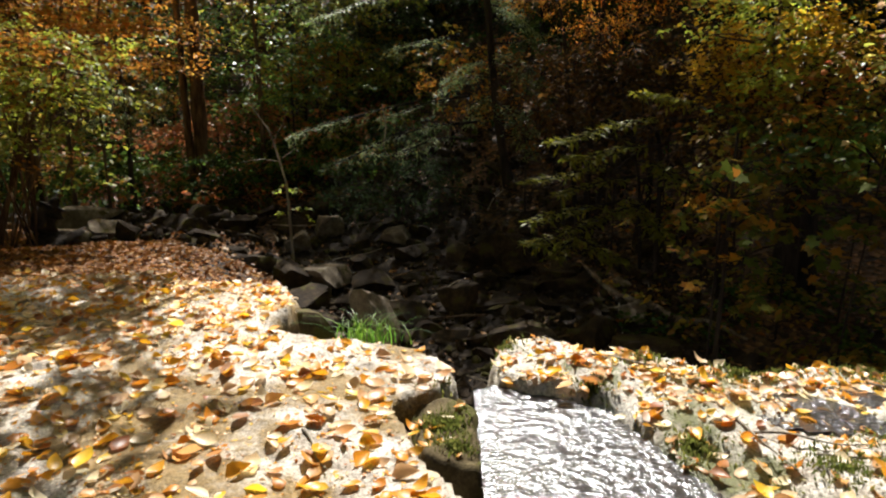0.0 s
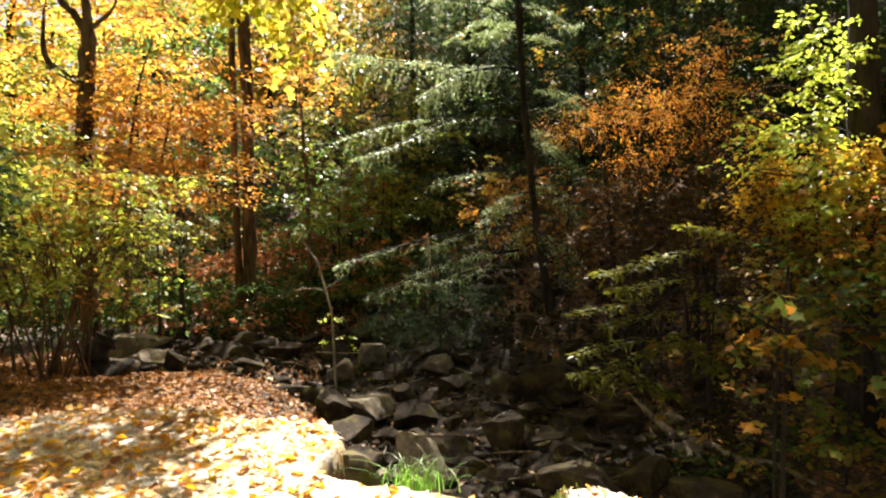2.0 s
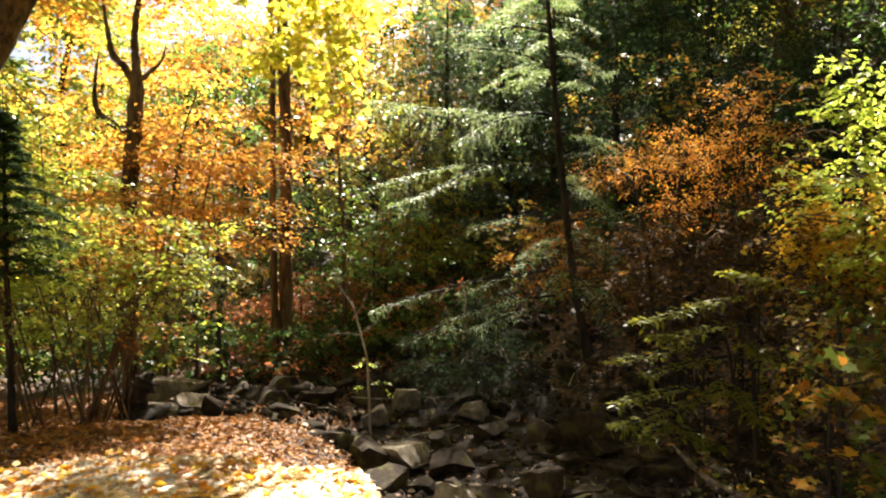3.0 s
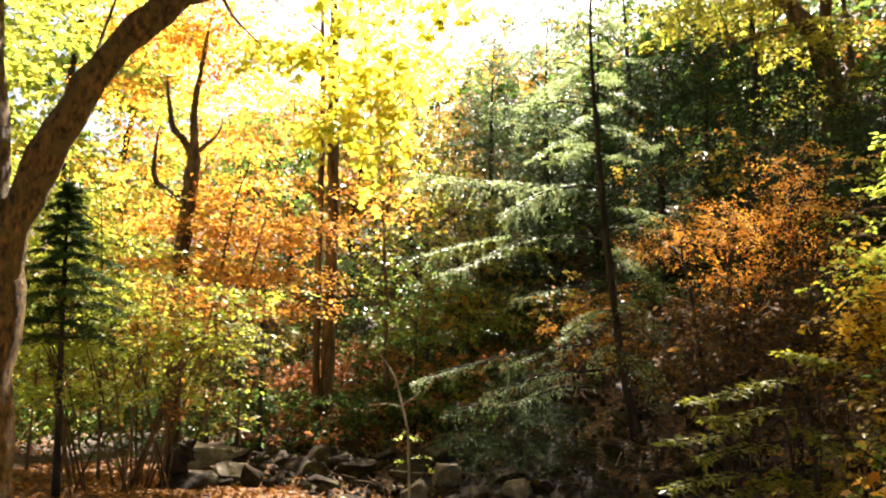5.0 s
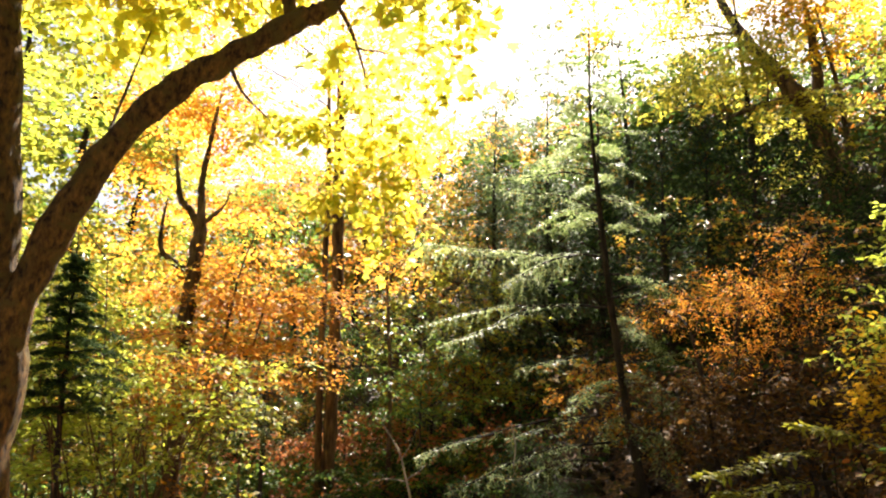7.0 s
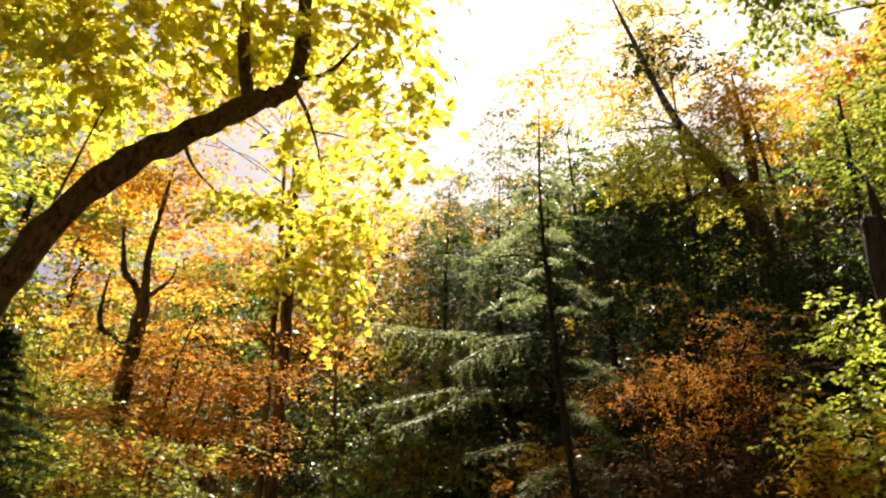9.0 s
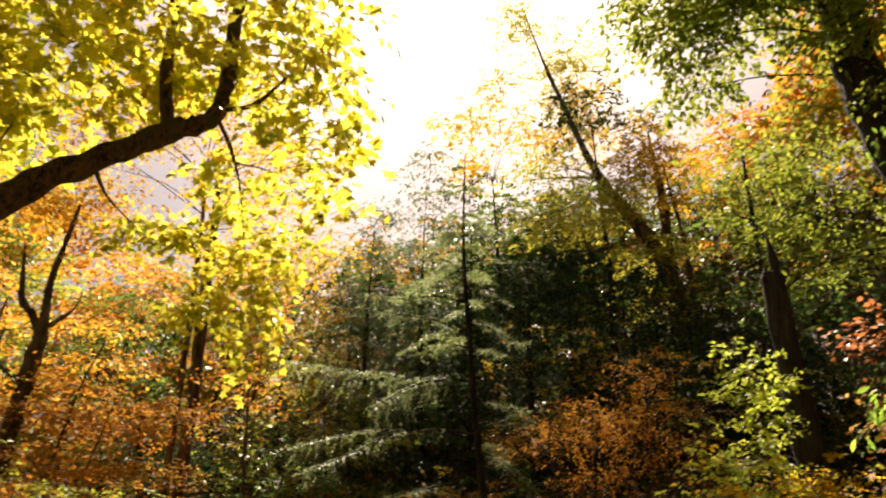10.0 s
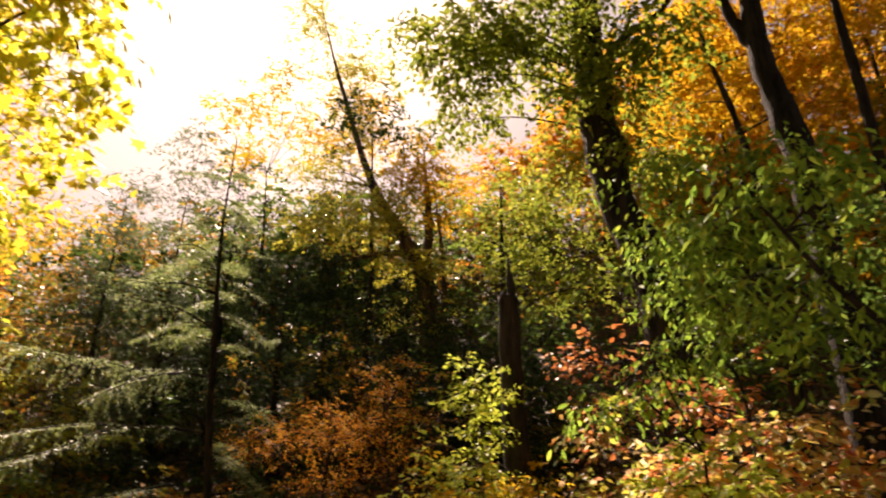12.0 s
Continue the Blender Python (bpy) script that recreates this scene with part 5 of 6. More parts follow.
tree("climbing_vine", "bright yellow-green vine leafing beside the snag", "vine",
     [stem((-25.5, -6, 7.2, 0.02), (-25.8, 4, 7.2, 0.014), (-25, 12, 7.2, 0.006))],
     [cl(-24.9, 12.6, 7.2, 0.08, 0.1), cl(-26.3, 11.8, 7.2, 0.08, 0.12), cl(-25.3, 10.2, 7.15, 0.12, 0.12), cl(-26.5, 9, 7.15, 0.1, 0.12), cl(-25.1, 8, 7.1, 0.13, 0.12), cl(-26.1, 6.6, 7.1, 0.14, 0.12), cl(-24.9, 5.2, 7.1, 0.15, 0.12), cl(-26.3, 4, 7.05, 0.14, 0.12), cl(-25.3, 2.4, 7, 0.17, 0.12), cl(-26.5, 0.8, 7, 0.17, 0.12), cl(-25.5, -1.2, 6.9, 0.2, 0.13),
      cl(-22.4, 6.4, 7.2, 0.064, 0.04), cl(-21, 7.2, 7.3, 0.056, 0.04), cl(-22.8, 3.6, 7.1, 0.08, 0.05), cl(-21.2, 4.4, 7.2, 0.08, 0.05), cl(-19.6, 5.2, 7.3, 0.064, 0.04), cl(-19, 2.6, 7.3, 0.064, 0.04), cl(-20.8, 1.6, 7.2, 0.096, 0.05)],
     M_VINE, M_BARK, 2300, 0.056, "oval", twig=0.2)
tree("golden_shrub", "golden shrub below the bright vine", "shrub",
     [stem((-23.5, -8, 7.6, 0.02), (-23.5, -2, 7.6, 0.014), (-23, 3, 7.6, 0.006))],
     [cl(-22.5, 1.6, 7.5, 0.2, 0.12), cl(-24, 0.2, 7.5, 0.22, 0.14), cl(-21, -0.4, 7.5, 0.2, 0.1), cl(-26.5, 1.4, 7.2, 0.2, 0.14), cl(-28.8, 3.2, 7.0, 0.22, 0.15), cl(-24.6, -2.2, 7.4, 0.22, 0.12), cl(-30, 0.6, 6.9, 0.25, 0.16)],
     M_GOLD, M_BARK_DARK, 1900, 0.05, twig=0.2)

# shaded shrubs over the creek on the right
overhang = root("overhanging_shrub", stem((-18.6, -9, 7.9, 0.05))[0][0], "shaded shrub with drooping yellow-green sprays", "shrub")
part("trunk", tube("trunk", stem((-18.6, -9, 7.9, 0.03), (-18.2, -7, 7.8, 0.024), (-17.0, -5, 7.6, 0.014), (-16.5, -2.5, 7.5, 0.006)), M_BARK_DARK, 8, 0.15), overhang)
part("trunk", tube("trunk", stem((-17.4, -9, 7.9, 0.022), (-16.6, -8.5, 7.6, 0.018), (-15.0, -8.6, 7.4, 0.012), (-13.2, -10.4, 7.2, 0.006)), M_BARK_DARK, 8, 0.15), overhang)
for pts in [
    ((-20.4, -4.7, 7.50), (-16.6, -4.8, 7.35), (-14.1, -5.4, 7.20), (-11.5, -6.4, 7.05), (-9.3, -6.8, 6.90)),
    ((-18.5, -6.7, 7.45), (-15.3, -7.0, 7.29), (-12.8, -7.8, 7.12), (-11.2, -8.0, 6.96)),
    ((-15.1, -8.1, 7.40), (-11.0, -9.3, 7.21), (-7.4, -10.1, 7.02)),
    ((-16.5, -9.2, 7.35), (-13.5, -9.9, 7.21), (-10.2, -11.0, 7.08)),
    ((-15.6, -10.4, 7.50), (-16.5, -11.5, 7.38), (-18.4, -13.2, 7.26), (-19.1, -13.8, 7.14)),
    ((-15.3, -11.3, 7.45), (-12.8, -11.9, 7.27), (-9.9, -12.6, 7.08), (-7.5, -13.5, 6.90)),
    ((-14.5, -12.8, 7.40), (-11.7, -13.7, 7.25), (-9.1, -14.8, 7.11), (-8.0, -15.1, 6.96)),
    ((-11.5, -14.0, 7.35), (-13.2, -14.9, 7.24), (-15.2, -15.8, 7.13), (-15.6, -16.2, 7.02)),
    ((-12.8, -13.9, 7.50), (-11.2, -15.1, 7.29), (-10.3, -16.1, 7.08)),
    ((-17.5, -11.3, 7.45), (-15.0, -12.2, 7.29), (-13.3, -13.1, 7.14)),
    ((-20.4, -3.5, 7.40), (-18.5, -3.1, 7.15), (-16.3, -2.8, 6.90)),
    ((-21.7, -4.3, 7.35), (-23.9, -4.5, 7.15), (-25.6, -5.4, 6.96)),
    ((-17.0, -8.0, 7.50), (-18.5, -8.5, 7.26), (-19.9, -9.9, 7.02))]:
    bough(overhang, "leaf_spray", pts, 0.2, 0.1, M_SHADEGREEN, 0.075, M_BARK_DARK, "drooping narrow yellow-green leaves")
settle(overhang)
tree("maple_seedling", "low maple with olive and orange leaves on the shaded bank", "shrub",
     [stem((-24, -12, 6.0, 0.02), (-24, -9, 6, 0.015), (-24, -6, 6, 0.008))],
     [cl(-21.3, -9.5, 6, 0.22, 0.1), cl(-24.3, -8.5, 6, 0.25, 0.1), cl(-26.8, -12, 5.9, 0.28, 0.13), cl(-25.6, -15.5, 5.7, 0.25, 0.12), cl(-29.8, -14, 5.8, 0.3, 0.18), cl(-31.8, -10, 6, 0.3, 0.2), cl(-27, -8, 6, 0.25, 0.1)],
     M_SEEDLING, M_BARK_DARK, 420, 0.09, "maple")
tree("maple_seedling", "low maple seedling with a few large orange leaves", "shrub",
     [stem((-23.4, -14, 5.9, 0.012), (-23.4, -13, 5.9, 0.009), (-23.6, -10.6, 5.9, 0.005))],
     [cl(-23.6, -11.3, 5.9, 0.13, 0.07), cl(-21.7, -11.6, 5.9, 0.07, 0.05), cl(-20.9, -16.0, 5.8, 0.08, 0.05), cl(-23.0, -17.2, 5.7, 0.06, 0.05), cl(-25.6, -11.8, 5.9, 0.06, 0.05)],
     M_GOLDAMBER, M_BARK_DARK, 80, 0.088, "maple", twig=0.2)
# the darkest of these shrubs stand for deep shade below the beech bush
for az, el, d, mat in [(-11, 1, 8.8, M_SHADEBROWN), (-14.5, 0.5, 8.6, M_SHADEBROWN), (-18, 2, 8.2, M_SHADEBROWN), (-7.5, 0, 9.6, M_SHADEBROWN), (-13, -3, 8.4, M_SHADEBROWN), (-20, 0, 8, M_SHADEBROWN), (-24, 1.5, 7.8, M_GOLD), (-29, 0.5, 7.2, M_MIX), (-17, -2, 8.6, M_SHADEBROWN), (-23, -3, 7.4, M_SHADEBROWN), (-28, -4, 6.8, M_MIX), (-33, 1, 7, M_MIX), (-9.5, -1, 10.5, M_SHADEBROWN), (-33, -4, 6.4, M_GREEN), (-8, 0, 12, M_ORANGE), (-2.5, 1, 12.5, M_ORANGE), (-29.5, 8.5, 12.6, M_DGREEN), (-31.5, 7, 12.2, M_MIX), (-33.5, 9, 12.8, M_DGREEN), (-30.5, 5.5, 11.6, M_DGREEN), (-35, 7.5, 12, M_MIX)]:
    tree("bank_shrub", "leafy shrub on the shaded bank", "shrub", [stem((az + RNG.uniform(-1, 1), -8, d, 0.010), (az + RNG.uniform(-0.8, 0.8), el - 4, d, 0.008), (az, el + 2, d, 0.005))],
         [cl(az, el, d, 0.5, 0.3), cl(az + 2.5, el - 2, d, 0.4, 0.25), cl(az - 2.5, el + 1, d, 0.4, 0.25), cl(az, el - 4, d, 0.45, 0.3)], mat, M_BARK_DARK, 650 if mat is M_SHADEBROWN else 1200, 0.07, group="bank shrubs")

# large forked tree on the slope
tree("oak_tree", "large forked tree with one leaning trunk and yellow-green crown", "tree",
     [stem((-21.3, -2, 16.62, 0.319), (-21, 12.6, 16.62, 0.226), (-20.1, 19.5, 16.62, 0.226), (-18.4, 22.4, 16.49, 0.186), (-14.8, 27.9, 17.82, 0.113), (-11, 36.1, 20.75, 0.0532), (-8.8, 41, 22.61, 0.016)),
      limb((-20.4, 18.5, 16.62, 0.16), (-20.6, 23, 16.76, 0.12), (-20.3, 27, 16.76, 0.0665), (-20, 30, 16.76, 0.0199)),
      limb((-19, 21.2, 16.49, 0.0931), (-16.5, 21.2, 15.96, 0.0665), (-13.5, 20.5, 15.69, 0.0399), (-11.5, 20, 15.56, 0.016))],
     [cl(-13, 23.5, 15.96, 1.06, 0.665), cl(-9.5, 23, 15.96, 0.6, 0.4), cl(-16.5, 25.5, 16.23, 0.931, 0.665), cl(-11.5, 28, 15.96, 0.665, 0.665), cl(-18, 20, 16.49, 0.798, 0.532), cl(-14, 31, 19.95, 0.665, 0.599), cl(-8.5, 27, 17.96, 0.35, 0.3), cl(-11.5, 36, 21.01, 0.798, 0.665), cl(-9.5, 38.5, 21.95, 0.931, 0.665), cl(-7.5, 40.5, 22.61, 0.732, 0.532), cl(-12.5, 33, 20.48, 0.798, 0.665), cl(-14.5, 36.5, 21.28, 0.665, 0.532), cl(-19.5, 16, 15.96, 0.665, 0.399), cl(-21.2, 20.5, 15.83, 0.532, 0.399), cl(-17, 23.8, 15.69, 0.465, 0.333)],
     M_OAKYELLOW, M_BARK, 15000, 0.095, flat=0.75)
tree("maple_tree", "golden-topped maple on the slope", "tree",
     [stem((-22, -2, 16.6, 0.1), (-22, 20, 16.6, 0.06), (-21, 27, 16.3, 0.02))],
     [cl(-20.5, 28.5, 16.1, 0.65, 0.52), cl(-18.6, 27.5, 16.1, 0.52, 0.45), cl(-22.6, 26.8, 16.4, 0.65, 0.45), cl(-20.5, 30.5, 16.2, 0.33, 0.33), cl(-21.5, 24.5, 15.9, 0.45, 0.33)], M_GOLD, M_BARK, 3000, 0.105)
tree("oak_tree", "tall thin-crowned oak with brown-orange top", "tree",
     [stem((-6, -2, 20.5, 0.15), (-6, 18, 20.5, 0.08), (-5.5, 27, 20.5, 0.015))],
     [cl(-1.8, 31.8, 19.5, 0.52, 0.45), cl(-4, 31.5, 19.5, 0.78, 0.65), cl(-5.6, 34, 19.5, 0.52, 0.52), cl(-2.8, 29.3, 19.5, 0.52, 0.45), cl(-7.5, 32, 20.8, 0.78, 0.65), cl(-7.2, 35.5, 20.2, 0.45, 0.39), cl(-14, 34, 20.8, 0.91, 0.91), cl(-16, 30.5, 20.8, 1, 0.78), cl(-11, 30, 21.4, 1, 0.78), cl(-3.5, 28, 20.8, 0.65, 0.52)],
     M_GOLD, M_BARK_DARK, 5600, 0.115)
tree("oak_tree", "tall oak with dark leaves against the sky", "tree",
     [stem((-15.5, -2, 17, 0.13), (-15.5, 20, 17, 0.07), (-15, 31, 17, 0.015))],
     [cl(-15, 33, 17, 0.8, 0.5), cl(-17.5, 31, 17, 0.7, 0.5), cl(-12.5, 31.5, 17, 0.6, 0.5)], M_DGREEN, M_BARK_DARK, 1400, 0.11)

# massive tree on the right with hanging green boughs
tree("oak_tree", "massive dark-barked leaning tree with green boughs", "tree",
     [stem((-42.5, -2, 8.8, 0.36), (-41, 15.7, 8.6, 0.28), (-38.5, 24, 8.6, 0.27), (-37.2, 29.4, 8.6, 0.26), (-36.6, 38.4, 8.6, 0.22), (-36.6, 50, 8.6, 0.16), (-36, 60, 8.6, 0.08)),
      limb((-37.0, 34, 8.6, 0.09), (-40, 37.5, 8.4, 0.07), (-44, 39, 8.2, 0.04), (-48, 43, 8, 0.02)),
      limb((-37.3, 26, 8.6, 0.1), (-37.9, 31, 8.5, 0.07), (-38.6, 37, 8.3, 0.03))],
     [cl(-31, 38, 8.2, 0.7, 0.4), cl(-27.5, 39, 8, 0.5, 0.35), cl(-24.5, 40.5, 8, 0.4, 0.3), cl(-34.5, 33.5, 8.2, 0.35, 0.25), cl(-43.5, 36.5, 7.8, 0.4, 0.3), cl(-26, 36, 8, 0.5, 0.3), cl(-24, 32.5, 8.4, 0.4, 0.25), cl(-21.5, 38.5, 8, 0.4, 0.25), cl(-34, 41, 8, 0.6, 0.3), cl(-39, 34, 8.2, 0.5, 0.35), cl(-41, 38, 8, 0.5, 0.35), cl(-41, 29, 8.4, 0.45, 0.35)],
     M_OAKGREEN, M_BARK_DARK, 10500, 0.09, "oval", droop=0.3, limb_r=0.07, sag=0.08)
tree("birch_tree", "thin tree with yellow-green leaves beside the snag", "tree",
     [stem((-28, -2, 11, 0.07), (-27.5, 18, 11, 0.05), (-27.5, 27, 11, 0.015))],
     [cl(-27, 26, 11, 0.6, 0.4), cl(-30, 24, 11, 0.6, 0.4), cl(-25.5, 22.5, 11, 0.5, 0.35), cl(-28.5, 21, 11, 0.6, 0.35), cl(-32.5, 22, 10.5, 0.6, 0.4), cl(-31, 18.5, 10.5, 0.6, 0.35), cl(-34, 26, 10.8, 0.5, 0.4), cl(-35.5, 18, 10, 0.5, 0.4)], M_OAKGREEN, M_BARK_DARK, 4400, 0.08)
tree("oak_tree", "dark forked trunk before orange leaves", "tree",
     [stem((-54, -2, 9.4, 0.26), (-53.5, 15, 9.4, 0.22), (-52.9, 27, 9.4, 0.2), (-51.5, 35, 9.4, 0.17), (-52.0, 50, 9.4, 0.1)),
      limb((-52.0, 33.5, 9.4, 0.1), (-50.4, 35.8, 9.4, 0.09), (-49.0, 40, 9.4, 0.07), (-48, 48, 9.4, 0.04)),
      limb((-50.2, 20, 12, 0.07), (-48.5, 30, 12, 0.06), (-47.0, 36, 12, 0.04), (-46.5, 43, 12, 0.02)),
      limb((-58.5, 10, 11, 0.1), (-58.0, 30, 11, 0.08), (-57.5, 45, 11, 0.04))],
     [cl(-46, 32, 13, 0.8, 0.6), cl(-48.5, 36, 13, 0.8, 0.6), cl(-55.5, 34, 13, 0.8, 0.6), cl(-44, 36.5, 13, 0.7, 0.6), cl(-57, 29, 13, 0.8, 0.6), cl(-51, 31, 13.5, 0.8, 0.6), cl(-60, 36, 13, 0.9, 0.6), cl(-54, 40, 12.5, 0.9, 0.5), cl(-47, 41, 12.5, 0.8, 0.5), cl(-43, 30, 13, 0.6, 0.5)],
     M_GOLD, M_BARK_DARK, 16000, 0.09)
tree("hickory_sapling", "young hickory with big glossy green leaves", "tree",
     [stem((-62, -6, 4.7, 0.04), (-59, 6, 4.4, 0.03), (-53, 18, 3.95, 0.016), (-49, 25, 3.8, 0.008))],
     [cl(-48.5, 24.5, 3.9, 0.2, 0.08), cl(-52.5, 25.5, 3.9, 0.24, 0.1), cl(-57, 24, 3.9, 0.28, 0.14), cl(-46.5, 22.5, 4.0, 0.16, 0.07), cl(-51, 21, 3.9, 0.26, 0.12), cl(-56, 19, 3.9, 0.3, 0.16), cl(-49.5, 18, 4.1, 0.22, 0.08), cl(-54, 15, 4.0, 0.26, 0.12)],
     M_HICKORY, M_BARK_DARK, 1000, 0.085, "lance", droop=0.4)
tree("hickory_sapling", "slender young hickory with sunlit drooping green leaves", "tree",
     [stem((-46, -6, 5.9, 0.02), (-46.5, 5, 5.8, 0.015), (-45, 12, 5.7, 0.01), (-41, 12.5, 5.6, 0.005))],
     [cl(-35.4, 8.4, 5.6, 0.1, 0.05), cl(-37.2, 9.6, 5.6, 0.14, 0.06), cl(-39.4, 10.8, 5.6, 0.16, 0.06), cl(-41.6, 12.2, 5.7, 0.18, 0.07), cl(-43.8, 13.8, 5.7, 0.18, 0.07), cl(-38.0, 13.2, 5.7, 0.14, 0.06), cl(-46, 15.2, 5.8, 0.2, 0.08), cl(-42.5, 9.0, 5.6, 0.14, 0.06)],
     M_HICKORY, M_BARK_DARK, 700, 0.08, "lance", droop=0.45)
tree("hickory_tree", "leafy young hickory in front of the massive trunk", "tree",
     [stem((-50, -6, 6.6, 0.035), (-49.5, 8, 6.5, 0.028), (-48, 18, 6.4, 0.018), (-46, 27, 6.4, 0.006))],
     [cl(-41.5, 27, 6.3, 0.25, 0.1), cl(-44.8, 27, 6.3, 0.3, 0.12), cl(-46.7, 24.1, 6.3, 0.32, 0.14), cl(-42.8, 23.3, 6.2, 0.28, 0.1), cl(-44.9, 20.4, 6.2, 0.32, 0.14), cl(-40.2, 20.8, 6.2, 0.2, 0.08), cl(-45.0, 16.7, 6.1, 0.3, 0.12), cl(-42.5, 17.9, 6.1, 0.25, 0.1), cl(-48.5, 21, 6.3, 0.35, 0.15), cl(-50.5, 26, 6.3, 0.35, 0.15)],
     M_HICKORY, M_BARK_DARK, 2400, 0.085, "lance", droop=0.4, flat=0.8, limb_r=0.4)
tree("bank_shrub", "dense dark green shrub beside the large tree", "shrub",
     [stem((-50, -6, 7.2, 0.03), (-50, 6, 7.2, 0.02), (-50, 16, 7.2, 0.008))],
     [cl(-44.5, 17.5, 7.4, 0.4, 0.25), cl(-48, 19.5, 7.2, 0.45, 0.28), cl(-52, 17, 7.0, 0.45, 0.3), cl(-47, 14.5, 7.0, 0.4, 0.25), cl(-51, 12, 6.8, 0.45, 0.3), cl(-55, 13, 6.8, 0.5, 0.3), cl(-43.5, 21, 7.6, 0.35, 0.22), cl(-56, 20, 7.0, 0.5, 0.3)],
     M_GREEN, M_BARK_DARK, 2600, 0.085, group="bank shrubs")
tree("mixed_shrub", "undergrowth with red, orange and green leaves", "shrub",
     [stem((-45, -8, 6, 0.03), (-45, 2, 6, 0.02), (-45, 8, 6, 0.008))],
     [cl(-41, 6, 6.2, 0.35, 0.25), cl(-44, 4, 6, 0.4, 0.25), cl(-48, 6, 6, 0.4, 0.25), cl(-51.5, 7.5, 6, 0.4, 0.25), cl(-42, 1, 6, 0.45, 0.3), cl(-46.5, 0, 5.8, 0.45, 0.3), cl(-51, 2, 5.8, 0.45, 0.3), cl(-55, 4, 5.8, 0.45, 0.3), cl(-38, 2.5, 6.4, 0.35, 0.25), cl(-37, 7, 7.5, 0.35, 0.25), cl(-35, -1, 6.4, 0.4, 0.3), cl(-40, -3, 6, 0.5, 0.3)],
     M_BRIGHTMIX, M_BARK_DARK, 3800, 0.085)
tree("golden_shrub", "bright yellow shrub in front of the red undergrowth", "shrub",
     [stem((-43, -8, 5.2, 0.02), (-43, 0, 5.2, 0.014), (-43, 5, 5.2, 0.006))],
     [cl(-42, 5.2, 5.2, 0.18, 0.1), cl(-44.5, 3.4, 5.1, 0.22, 0.12), cl(-40.5, 2.6, 5.3, 0.2, 0.12), cl(-46.5, 1.4, 5.0, 0.22, 0.12), cl(-43, 0.2, 5.1, 0.22, 0.12), cl(-39, 0.8, 5.3, 0.2, 0.1), cl(-41, -2.5, 5.2, 0.22, 0.12), cl(-36.5, 8.6, 5.6, 0.1, 0.05), cl(-38.5, 9.8, 5.6, 0.1, 0.05), cl(-40.5, 11.4, 5.6, 0.1, 0.05)],
     M_VINE, M_BARK_DARK, 1500, 0.06, twig=0.2)
tree("rust_shrub", "red-leaved undergrowth beside the large tree", "shrub",
     [stem((-40, -5, 7.6, 0.03), (-40, 4, 7.6, 0.02), (-40, 10, 7.6, 0.008))],
     [cl(-38, 9, 7.8, 0.35, 0.2), cl(-41.5, 10, 7.6, 0.35, 0.2), cl(-35.5, 12, 8, 0.35, 0.2), cl(-46, 9, 7.2, 0.4, 0.2)],
     M_RUST, M_BARK_DARK, 1100, 0.075)

# woods behind, all round the view
for az, d, top, mat in [(44, 15, 33, M_YGREEN), (39, 18, 32, M_YGREEN), (35, 20, 23, M_YGREEN), (26, 22, 17, M_GOLDBEECH), (21, 24, 18, M_MIX), (47, 12, 20, M_YGREEN), (33, 22, 17, M_YGREEN), (27, 22, 15, M_ORANGE), (22, 23, 16, M_GREEN), (17, 22, 18, M_MIX), (12, 23, 19, M_GREEN),
                        (7, 22, 21, M_MIX), (4, 25, 21, M_ORANGE), (15, 26, 20, M_GOLDBEECH), (-7, 22, 25, M_GREEN), (-12, 22, 26, M_DGREEN), (-17, 23, 25, M_MIX), (-22, 22, 27, M_DGREEN), (-27, 20, 29, M_ORANGE), (-32, 18, 32, M_YGREEN), (-37, 19, 37, M_GOLD),
                        (-42, 17, 36, M_ORANGE), (-47, 16, 39, M_GOLD), (-53, 15, 41, M_ORANGE), (-59, 14, 42, M_GOLD), (-65, 14, 30, M_GREEN), (52, 12, 30, M_YGREEN), (58, 12, 30, M_GREEN)]:
    cs = []
    for k in range(16):
        f = RNG.random() if k > 3 else 0.8 + 0.05 * k
        el = 3 + (top - 3) * f
        cs.append(cl(az + RNG.uniform(-4, 4) * (1.1 - 0.6 * f), el, d + RNG.uniform(-1.2, 1.2), RNG.uniform(0.8, 1.3), RNG.uniform(0.5, 0.9)))
    tree("woodland_tree", "slope woodland tree in autumn leaf", "tree",
         [stem((az, -2, d, 0.14), (az + 0.5, top * 0.4, d, 0.1), (az - 0.3, top * 0.7, d, 0.045), (az, top * 0.82, d, 0.015))], cs, mat, M_BARK_DARK, 6600 if 34 < az < 46 else 4000 if az > 4 else 8200 if az < -35 else 5800, 0.152, "diamond", group="slope woodland", limb_r=0.3, flare=0.1)


